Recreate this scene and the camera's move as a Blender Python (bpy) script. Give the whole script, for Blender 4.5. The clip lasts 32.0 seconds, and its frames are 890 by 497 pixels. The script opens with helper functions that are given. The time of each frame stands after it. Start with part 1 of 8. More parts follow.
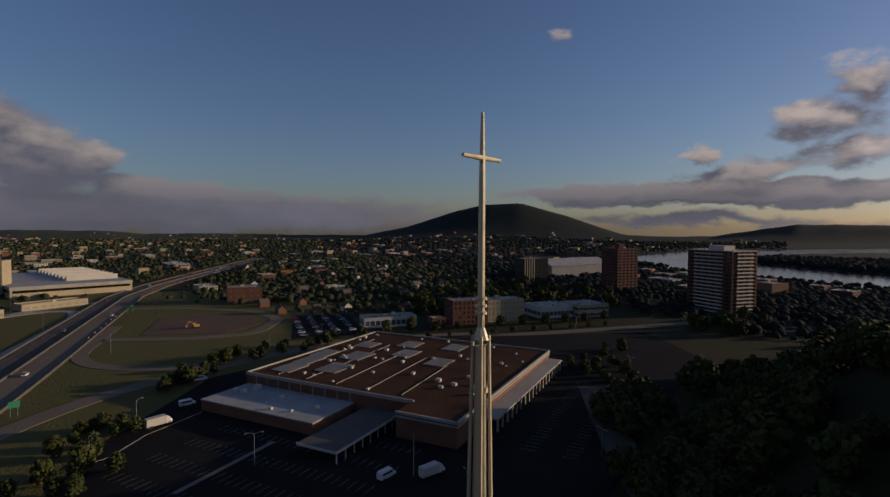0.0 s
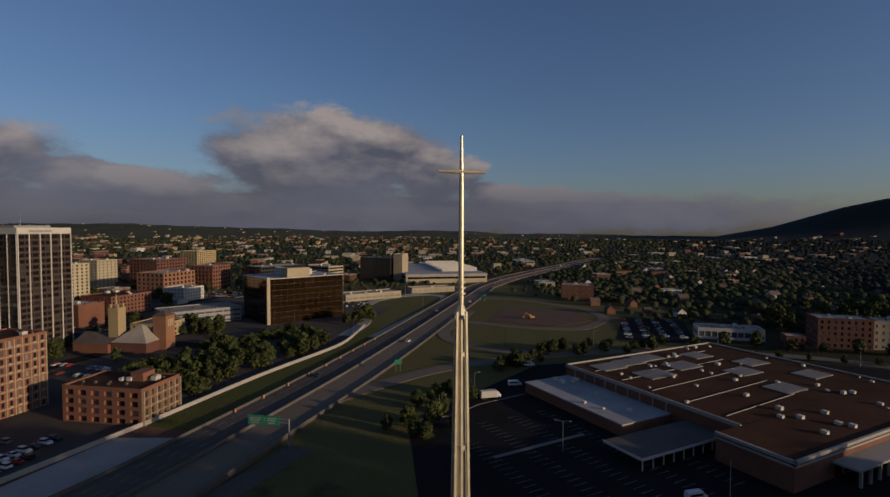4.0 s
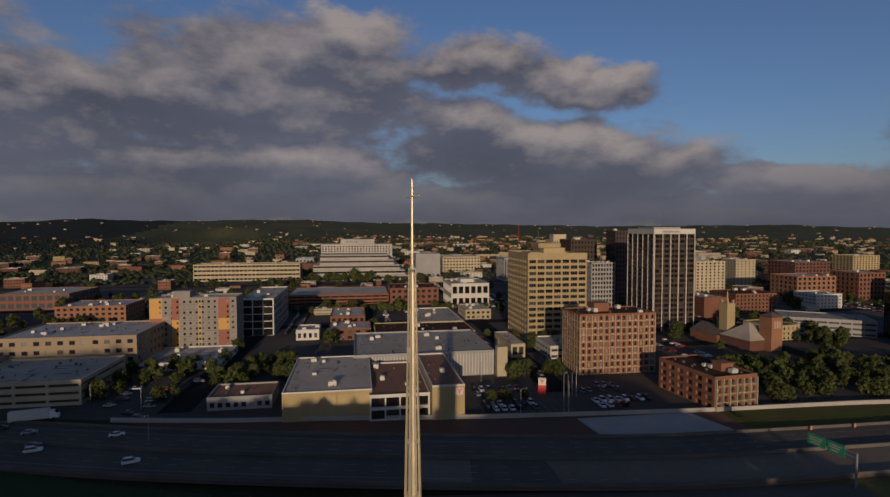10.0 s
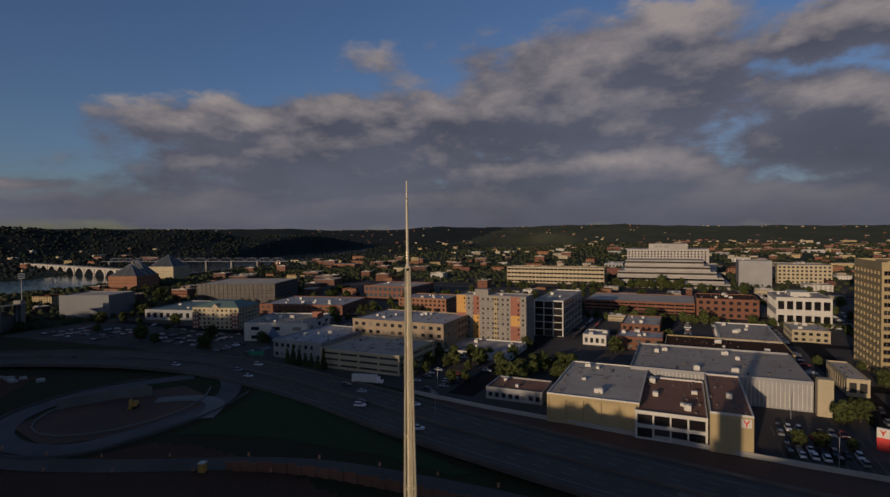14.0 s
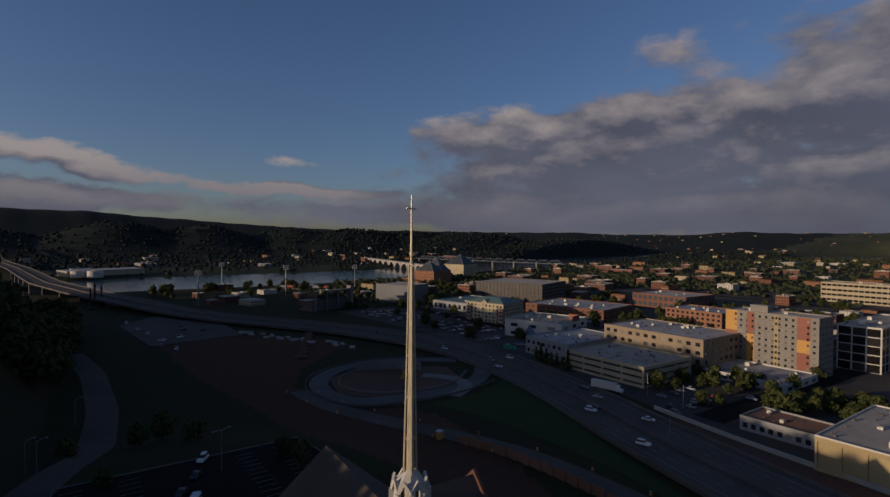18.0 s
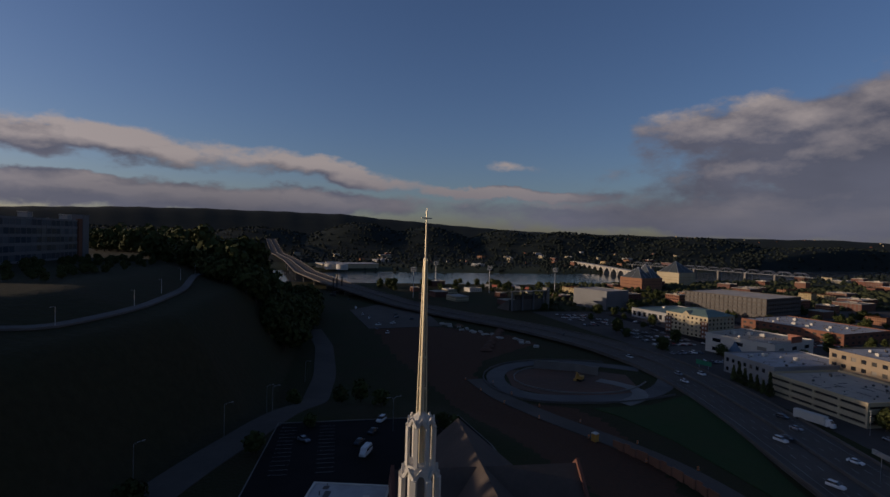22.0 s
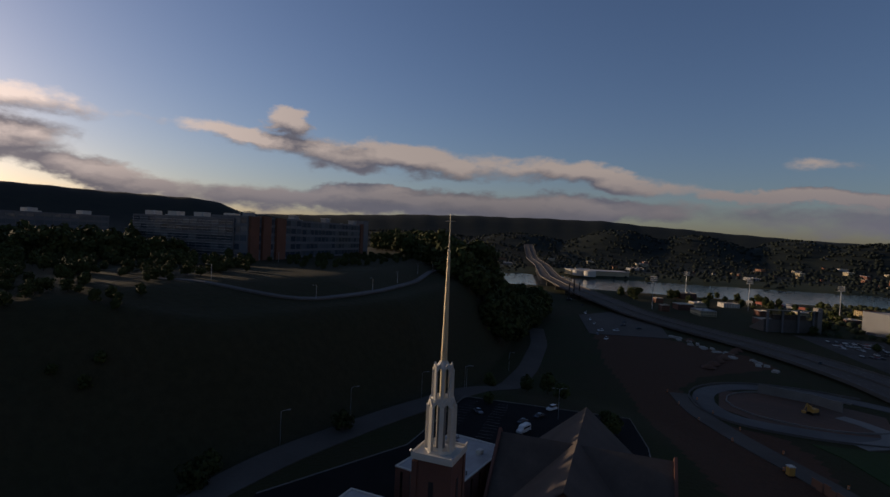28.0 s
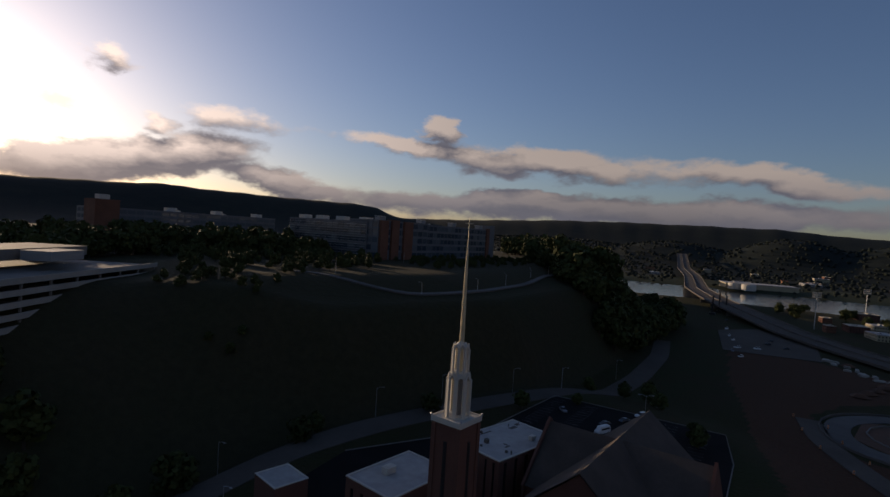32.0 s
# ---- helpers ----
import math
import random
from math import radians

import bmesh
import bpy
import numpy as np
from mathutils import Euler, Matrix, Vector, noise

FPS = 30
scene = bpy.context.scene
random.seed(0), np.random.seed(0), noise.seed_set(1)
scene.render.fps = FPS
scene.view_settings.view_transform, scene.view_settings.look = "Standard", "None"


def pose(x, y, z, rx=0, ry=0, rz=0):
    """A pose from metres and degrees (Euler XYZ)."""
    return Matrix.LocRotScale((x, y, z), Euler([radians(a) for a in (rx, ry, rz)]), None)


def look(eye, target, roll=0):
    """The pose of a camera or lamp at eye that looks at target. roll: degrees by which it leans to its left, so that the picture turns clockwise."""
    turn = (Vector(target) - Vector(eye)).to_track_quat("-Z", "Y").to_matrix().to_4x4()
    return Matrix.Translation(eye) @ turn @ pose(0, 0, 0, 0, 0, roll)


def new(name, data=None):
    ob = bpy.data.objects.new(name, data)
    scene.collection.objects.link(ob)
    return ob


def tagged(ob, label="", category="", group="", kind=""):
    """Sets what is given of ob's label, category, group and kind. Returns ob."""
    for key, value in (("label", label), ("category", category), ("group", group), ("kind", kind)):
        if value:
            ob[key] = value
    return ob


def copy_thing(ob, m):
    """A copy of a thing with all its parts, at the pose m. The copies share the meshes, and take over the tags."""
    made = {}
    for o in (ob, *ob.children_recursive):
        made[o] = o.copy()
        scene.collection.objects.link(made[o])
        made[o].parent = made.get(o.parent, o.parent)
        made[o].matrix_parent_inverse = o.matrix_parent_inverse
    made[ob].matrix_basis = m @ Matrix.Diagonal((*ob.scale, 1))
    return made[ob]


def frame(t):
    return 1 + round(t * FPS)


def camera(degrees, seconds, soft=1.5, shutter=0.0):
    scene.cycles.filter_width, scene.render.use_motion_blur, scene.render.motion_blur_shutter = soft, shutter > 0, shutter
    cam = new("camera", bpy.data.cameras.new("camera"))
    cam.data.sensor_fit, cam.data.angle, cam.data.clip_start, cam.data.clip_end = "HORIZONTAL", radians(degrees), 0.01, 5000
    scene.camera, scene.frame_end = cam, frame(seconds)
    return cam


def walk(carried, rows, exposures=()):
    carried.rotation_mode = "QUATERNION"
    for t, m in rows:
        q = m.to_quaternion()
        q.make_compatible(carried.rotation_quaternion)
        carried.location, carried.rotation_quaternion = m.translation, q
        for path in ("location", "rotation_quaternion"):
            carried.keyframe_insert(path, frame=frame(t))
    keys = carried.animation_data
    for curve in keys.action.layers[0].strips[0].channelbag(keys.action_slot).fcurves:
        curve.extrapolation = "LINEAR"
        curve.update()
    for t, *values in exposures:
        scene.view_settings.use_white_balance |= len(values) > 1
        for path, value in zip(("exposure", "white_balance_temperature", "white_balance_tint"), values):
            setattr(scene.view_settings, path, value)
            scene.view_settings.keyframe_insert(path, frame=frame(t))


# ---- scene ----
cam = camera(80.8, 32.0)
PATH = [
    (0, (8.606, -0.829, 70.064), (9.313, 1.04, 69.986), 0.3),
    (0.5, (9.48, -2.381, 70.098), (9.986, -0.448, 70.019), 0.3),
    (1, (10.349, -3.774, 70.195), (10.686, -1.804, 70.113), 0.3),
    (1.5, (11.504, -5.087, 70.264), (11.674, -3.096, 70.178), 0.1),
    (2, (12.698, -5.854, 70.223), (12.727, -3.856, 70.139), 0.1),
    (2.5, (13.856, -6.049, 70.139), (13.756, -4.053, 70.055), 0.0),
    (4.5, (19.456, -4.602, 70.016), (18.715, -2.746, 69.936), 0.2),
    (5, (22.043, -4.599, 69.973), (21.072, -2.852, 69.893), 0.2),
    (5.5, (24.425, -4.485, 70.05), (23.27, -2.855, 69.969), 0.2),
    (6, (27.179, -4.25, 70.096), (25.855, -2.753, 70.015), 0.2),
    (6.5, (30.797, -4.191, 70.016), (29.318, -2.848, 69.937), 0.2),
    (7, (33.116, -3.291, 69.937), (31.52, -2.088, 69.857), 0.1),
    (7.5, (34.724, -2.182, 70.239), (33.024, -1.132, 70.156), 0.1),
    (8, (37.856, -0.404, 70.032), (36.063, 0.479, 69.951), 0.3),
    (8.5, (40.325, 0.863, 70.288), (38.474, 1.616, 70.206), 0.3),
    (9, (41.941, 2.65, 70.04), (40.043, 3.274, 69.955), 0.1),
    (9.5, (43.29, 4.336, 69.757), (41.352, 4.822, 69.677), 0.1),
    (10, (44.092, 7.172, 69.864), (42.121, 7.501, 69.786), -0.0),
    (10.5, (44.789, 9.333, 69.871), (42.8, 9.529, 69.795), -0.1),
    (11, (44.717, 11.626, 69.72), (42.719, 11.674, 69.647), -0.2),
    (11.5, (44.812, 14.144, 69.234), (42.815, 14.041, 69.167), -0.2),
    (12, (45.911, 16.695, 69.435), (43.926, 16.463, 69.371), -0.2),
    (12.5, (44.932, 18.916, 69.838), (42.967, 18.549, 69.772), -0.3),
    (13, (44.375, 21.665, 69.342), (42.452, 21.12, 69.284), -0.4),
    (13.5, (42.386, 23.502, 69.581), (40.51, 22.81, 69.524), -0.6),
    (14, (41.602, 25.461, 69.487), (39.782, 24.634, 69.433), -0.6),
    (14.5, (41.541, 27.951, 69.619), (39.786, 26.994, 69.57), -0.5),
    (15, (40.441, 30.29, 69.344), (38.752, 29.219, 69.3), -0.6),
    (15.5, (39.407, 32.542, 69.424), (37.809, 31.341, 69.383), -0.5),
    (17.5, (35.933, 42.326, 69.222), (34.681, 40.767, 69.189), -0.1),
    (18, (34.519, 44.459, 69.414), (33.372, 42.821, 69.377), 0.4),
    (18.5, (33.594, 47.132, 69.415), (32.538, 45.433, 69.381), 0.4),
    (19, (32.26, 49.4, 69.521), (31.31, 47.641, 69.482), 0.9),
    (19.5, (30.729, 51.946, 69.533), (29.862, 50.145, 69.493), 1.0),
    (20, (29.486, 54.284, 69.575), (28.698, 52.446, 69.534), 1.1),
    (20.5, (27.962, 56.173, 69.751), (27.275, 54.295, 69.703), 1.6),
    (21, (26.397, 59.281, 69.576), (25.812, 57.369, 69.54), 1.2),
    (21.5, (24.637, 61.392, 69.71), (24.148, 59.453, 69.672), 1.5),
    (22, (22.697, 63.519, 69.678), (22.293, 61.561, 69.639), 1.6),
    (22.5, (20.66, 65.394, 69.601), (20.335, 63.421, 69.563), 1.7),
    (23, (18.468, 67.326, 69.654), (18.226, 65.341, 69.616), 1.9),
    (23.5, (16.311, 69.574, 69.733), (16.168, 67.579, 69.695), 2.0),
    (24, (14.035, 70.66, 69.432), (13.973, 68.661, 69.395), 2.1),
    (24.5, (11.523, 72.128, 69.388), (11.543, 70.128, 69.348), 2.2),
    (25, (8.954, 74.267, 69.816), (9.047, 72.27, 69.769), 1.9),
    (25.5, (6.652, 75.823, 69.783), (6.834, 73.832, 69.735), 2.0),
    (27.5, (-4.205, 81.362, 69.691), (-3.717, 79.423, 69.644), 2.6),
    (28, (-7.125, 82.429, 69.635), (-6.554, 80.513, 69.585), 2.7),
    (28.5, (-10.052, 83.386, 69.514), (-9.41, 81.493, 69.465), 2.9),
    (29, (-12.977, 84.19, 69.689), (-12.269, 82.32, 69.637), 3.0),
    (29.5, (-15.948, 84.962, 69.771), (-15.175, 83.118, 69.719), 3.2),
    (30, (-18.884, 85.323, 69.765), (-18.054, 83.505, 69.711), 3.3),
    (30.5, (-21.938, 85.764, 69.932), (-21.041, 83.977, 69.875), 3.3),
    (31, (-25.171, 86.062, 69.937), (-24.208, 84.31, 69.878), 3.3),
    (31.5, (-27.749, 86.604, 69.839), (-26.731, 84.883, 69.781), 3.6),
    (32, (-30.823, 87.255, 69.878), (-29.747, 85.57, 69.818), 3.7),
]
walk(cam, [(t, look(eye, target, roll)) for t, eye, target, roll in PATH], [(0.0, -0.05, 6120, 27), (5.0, -0.15, 5990, 26), (12.0, -0.18, 5970, 26), (20.0, -0.13, 5880, 28), (25.0, -0.02, 6100, 29), (30.0, 0.08, 6400, 27), (32.0, 0.1, 6400, 27)])

# ---- world: sky, clouds, sun ----
SUN_AZ, SUN_EL = 100.5, 8.7
sun_dir = Vector((math.sin(radians(SUN_AZ)) * math.cos(radians(SUN_EL)), math.cos(radians(SUN_AZ)) * math.cos(radians(SUN_EL)), math.sin(radians(SUN_EL))))
scene.view_settings.exposure = 0.0

world = bpy.data.worlds.new("sky")
scene.world = world
world.use_nodes = True
wt = world.node_tree
wt.nodes.clear()


def wn(kind, **inputs):
    node = wt.nodes.new(kind)
    return node


def wmath(op, a, b=None, c=None, clamp=False):
    node = wt.nodes.new("ShaderNodeMath")
    node.operation, node.use_clamp = op, clamp
    for slot, value in zip(node.inputs, (a, b, c)):
        if value is None:
            continue
        if isinstance(value, (int, float)):
            slot.default_value = value
        else:
            wt.links.new(value, slot)
    return node.outputs[0]


def wmix(fac, a, b):
    node = wt.nodes.new("ShaderNodeMix")
    node.data_type = "RGBA"
    for slot, value in ((node.inputs[0], fac), (node.inputs[6], a), (node.inputs[7], b)):
        if isinstance(value, (int, float)):
            slot.default_value = value
        elif isinstance(value, tuple):
            slot.default_value = (*value, 1.0)
        else:
            wt.links.new(value, slot)
    return node.outputs[2]


coord = wn("ShaderNodeTexCoord").outputs["Generated"]
sep = wn("ShaderNodeSeparateXYZ")
wt.links.new(coord, sep.inputs[0])
dx, dy, dz = sep.outputs
# compass angle v (degrees, 0 to the east) and elevation el (degrees)
c96, s96 = math.cos(radians(96)), math.sin(radians(96))
sin_v = wmath("ADD", wmath("MULTIPLY", dx, c96), wmath("MULTIPLY", dy, s96))
cos_v = wmath("SUBTRACT", wmath("MULTIPLY", dy, c96), wmath("MULTIPLY", dx, s96))
ang_v = wmath("MULTIPLY", wmath("ARCTAN2", sin_v, cos_v), 180 / math.pi)
ang_e = wmath("MULTIPLY", wmath("ARCSINE", dz), 180 / math.pi)
plain = wn("ShaderNodeCombineXYZ")
wt.links.new(ang_v, plain.inputs[0])
wt.links.new(ang_e, plain.inputs[1])


def wnoise(vec, scale, detail, rough, stretch=(1, 1, 1), shift=(0, 0, 0)):
    mp = wn("ShaderNodeMapping")
    wt.links.new(vec, mp.inputs[0])
    mp.inputs["Scale"].default_value, mp.inputs["Location"].default_value = stretch, shift
    nz = wn("ShaderNodeTexNoise")
    wt.links.new(mp.outputs[0], nz.inputs["Vector"])
    nz.inputs["Scale"].default_value, nz.inputs["Detail"].default_value, nz.inputs["Roughness"].default_value = scale, detail, rough
    return nz


# clouds: soft bodies in compass angle and elevation, frayed by noise; the field is read at a point and a little above it
field = bpy.data.node_groups.new("cloud_field", "ShaderNodeTree")
field.interface.new_socket("Angles", in_out="INPUT", socket_type="NodeSocketVector")
field.interface.new_socket("Thickness", in_out="OUTPUT", socket_type="NodeSocketFloat")
f_in, f_out = field.nodes.new("NodeGroupInput"), field.nodes.new("NodeGroupOutput")
bodies = []


def fmath(op, a, b=None, c=None):
    node = field.nodes.new("ShaderNodeMath")
    node.operation = op
    for slot, value in zip(node.inputs, (a, b, c)):
        if isinstance(value, (int, float)):
            slot.default_value = value
        elif value is not None:
            field.links.new(value, slot)
    return node.outputs[0]


def cloud(v, el, wide, high, tilt=0.0, firm=1.0):
    """A cloud body: its compass angle and elevation, half width and half height in degrees, and its tilt."""
    mp = field.nodes.new("ShaderNodeMapping")
    mp.vector_type = "TEXTURE"
    field.links.new(f_in.outputs[0], mp.inputs[0])
    mp.inputs["Location"].default_value = (v, el, 0)
    mp.inputs["Rotation"].default_value = (0, 0, radians(tilt))
    mp.inputs["Scale"].default_value = (wide * 1.2, high * 1.2, 1)
    ln = field.nodes.new("ShaderNodeVectorMath")
    ln.operation = "LENGTH"
    field.links.new(mp.outputs[0], ln.inputs[0])
    bodies.append(fmath("MULTIPLY_ADD", ln.outputs["Value"], -firm, firm))


# south: dark streak, puffs above it
cloud(142.8, 3.45, 17.5, 1.15, -0.3, 1.5)
cloud(154.5, 12.2, 2.2, 1.8, 25, 0.7)
cloud(152.1, 9.5, 3.1, 1.3, -9, 0.7)
cloud(142.6, 7.0, 1.2, 0.8, 2, 0.7)
cloud(154.5, 7.1, 2.5, 1.3, 6, 0.7)
cloud(145.3, 5.4, 5.2, 0.8, 5.6, 0.7)
cloud(128.4, 19.9, 0.7, 0.4, 15, 0.2)
cloud(143.5, 0.8, 12.3, 0.6, -1, 0.5)
# south-east: the tall heap and its tail
cloud(92.6, 2.8, 9.8, 1.3, -7)
cloud(79.9, 5.5, 4.2, 2.6, -2)
cloud(67.6, 7.2, 10.1, 4.6, 2.7, 1.2)
cloud(78.0, 6.4, 5.1, 2.0, -4.4)
cloud(71.3, 10.3, 7.0, 1.5, -7.7)
cloud(83.8, 1.3, 30.0, 2.0, 0, 1.0)
# east: the long bank
cloud(18.2, 10.4, 5.0, 2.9, -2.5)
cloud(23.2, 7.5, 10.5, 3.5, 3)
cloud(35.2, 5.7, 8.8, 2.6, -1.6)
cloud(49.3, 4.2, 8.5, 1.6, -3.7, 1.2)
cloud(29.3, 2.4, 18.6, 2.3, 0.4)
cloud(28.8, 14.9, 8.2, 2.4, -5, 1.0)
cloud(18.0, 17.0, 7.4, 2.0, 3, 1.0)
cloud(-0.5, 14.2, 11.5, 5.8, 1.9, 1.2)
cloud(-10.1, 11.3, 6.3, 5.2, -10)
cloud(-2.4, 6.3, 15.7, 3.5, 1)
cloud(26.4, 7.3, 15.6, 3.5, -3.4)
cloud(4.3, 19.5, 8.0, 2.0, 2, 0.7)
cloud(19.0, 17.5, 6.1, 2.0, -3.6, 0.7)
cloud(62.0, 1.4, 30.0, 2.2, 0, 1.2)
# north-east: the bank's other half
cloud(-41.5, 11.0, 9.4, 2.3, 3)
cloud(-24.2, 12.5, 12.3, 2.1, 1.3)
cloud(-30.7, 7.9, 17.5, 4.1, 2.4)
cloud(-0.8, 14.4, 14.7, 5.0, -6.7)
cloud(-9.8, 2.9, 42.0, 2.9, -0.4)
cloud(-25.1, 10.6, 12.7, 4.1, 0)
cloud(-24.7, 17.4, 2.5, 1.5, -19, 0.25)
cloud(-37.7, 2.4, 27.8, 1.7, -0.4, 0.8)
# north-west: thin streaks
cloud(-86.0, 6.7, 9.5, 1.1, -5.5, 0.75)
cloud(-64.6, 4.8, 10.2, 0.7, -2.9)
cloud(-65.1, 7.8, 2.0, 0.35, 0, 0.2)
cloud(-87.4, 3.5, 12.0, 1.2, -0.7, 0.9)
cloud(-117.9, 10.9, 2.0, 1.1, -10, 0.8)
cloud(-120.4, 9.2, 8.4, 0.9, -3.6, 0.75)
cloud(-106.9, 8.0, 12.7, 1.4, -3.1, 0.75)
cloud(-101.4, 3.2, 25.8, 1.3, 0.5)
cloud(-109.1, 4.3, 6.6, 0.8, 2)
# west: dark bars before the low sun
cloud(-147.9, 5.0, 10.4, 2.0, 9.9, 1.2)
cloud(-134.0, 3.9, 6.8, 1.2, -7.2)
cloud(-139.4, 9.9, 3.0, 1.0, 2.7, 0.42)
cloud(-145.4, 8.6, 1.1, 0.5, 4, 0.42)
cloud(-149.8, 13.5, 1.7, 0.6, 8, 0.42)
cloud(-153.4, 9.0, 2.6, 0.7, 3, 0.42)
thick = bodies[0]
for body in bodies[1:]:
    thick = fmath("SMOOTH_MAX", thick, body, 0.3)
field.links.new(thick, f_out.inputs[0])


# low banks are smooth, high heaps billow
billow = wn("ShaderNodeMapRange")
wt.links.new(ang_e, billow.inputs[0])
for slot_n, slot_v in enumerate((1.0, 7.0, 0.6, 1.1)):
    billow.inputs[slot_n + 1].default_value = slot_v


def cloud_at(rise):
    """The clouds' thickness, frayed, read that many degrees higher up."""
    up = wn("ShaderNodeVectorMath")
    up.operation = "ADD"
    wt.links.new(coord, up.inputs[0])
    up.inputs[1].default_value = (0, 0, math.sin(radians(rise)))
    warp = wnoise(up.outputs[0], 8.5, 6.0, 0.6, (1, 1, 2.2))
    off = wn("ShaderNodeVectorMath")
    off.operation = "MULTIPLY_ADD"
    wt.links.new(warp.outputs["Color"], off.inputs[0])
    off.inputs[1].default_value, off.inputs[2].default_value = (9.0, 3.8, 0), (-4.5, -1.9 + rise, 0)
    bent = wn("ShaderNodeVectorMath")
    bent.operation = "ADD"
    wt.links.new(plain.outputs[0], bent.inputs[0])
    wt.links.new(off.outputs[0], bent.inputs[1])
    grp = wn("ShaderNodeGroup")
    grp.node_tree = field
    wt.links.new(bent.outputs[0], grp.inputs[0])
    puffs = wnoise(up.outputs[0], 11.0, 7.0, 0.58, (1, 1, 2.0)).outputs["Fac"]
    return wmath("ADD", wmath("MINIMUM", grp.outputs[0], 0.62), wmath("MULTIPLY", wmath("SUBTRACT", puffs, 0.45), billow.outputs[0]))


here, above = cloud_at(0.0), cloud_at(1.7)
ease = wn("ShaderNodeMapRange")
ease.interpolation_type = "SMOOTHSTEP"
wt.links.new(here, ease.inputs[0])
for slot_n, slot_v in enumerate((-0.08, 0.36, 0.0, 0.96)):
    ease.inputs[slot_n + 1].default_value = slot_v
cover = ease.outputs[0]
# tops and western flanks catch the low sun
drop = wmath("SUBTRACT", here, above)
folds = wnoise(coord, 3.6, 4.0, 0.5, (1, 1, 3.0), (3.1, 1.7, 0.4)).outputs["Fac"]
thin = wmath("MULTIPLY_ADD", here, -1.6, 0.75, clamp=True)
lit = wmath("MULTIPLY_ADD", drop, 1.2, wmath("MULTIPLY_ADD", folds, 1.9, -0.82), clamp=True)
lit = wmath("MAXIMUM", lit, wmath("MULTIPLY", thin, 0.16))
low = wn("ShaderNodeMapRange")
wt.links.new(ang_e, low.inputs[0])
for slot_n, slot_v in enumerate((2.5, 7.5, 0.12, 1.0)):
    low.inputs[slot_n + 1].default_value = slot_v
lit = wmath("MULTIPLY", lit, low.outputs[0])
dot = wn("ShaderNodeVectorMath")
dot.operation = "DOT_PRODUCT"
wt.links.new(coord, dot.inputs[0])
dot.inputs[1].default_value = sun_dir
near_sun = wmath("POWER", wmath("MAXIMUM", dot.outputs["Value"], 0.0), 6.0)
tone = wnoise(coord, 3.0, 5.0, 0.5, (1, 1, 2.4), (7.3, 2.2, 5.1)).outputs["Fac"]
tone = wmath("MULTIPLY_ADD", tone, 2.4, -0.7, clamp=True)
dark_body = wmix(near_sun, wmix(tone, (0.84, 0.9, 1.02), (1.42, 1.52, 1.7)), (1.9, 1.8, 1.8))
lit_body = wmix(near_sun, (3.9, 3.5, 2.8), (14.0, 12.0, 9.2))
cloud_colour = wmix(lit, dark_body, lit_body)

sky = wn("ShaderNodeTexSky")
sky.sky_type, sky.sun_disc = "NISHITA", False
sky.sun_elevation, sky.sun_rotation = radians(SUN_EL), radians(SUN_AZ)
sky.altitude, sky.air_density, sky.dust_density, sky.ozone_density = 200, 1.0, 1.2, 2.9
back = wn("ShaderNodeBackground")
wt.links.new(wmix(cover, sky.outputs[0], cloud_colour), back.inputs[0])
back.inputs[1].default_value = 0.086
wt.links.new(back.outputs[0], wn("ShaderNodeOutputWorld").inputs[0])

sun = new("sun", bpy.data.lights.new("sun", "SUN"))
sun.data.energy, sun.data.angle, sun.data.color = 3.2, radians(0.6), (1.0, 0.79, 0.46)
sun.matrix_world = look((0, 0, 400), Vector((0, 0, 400)) - sun_dir)

# ---- materials ----


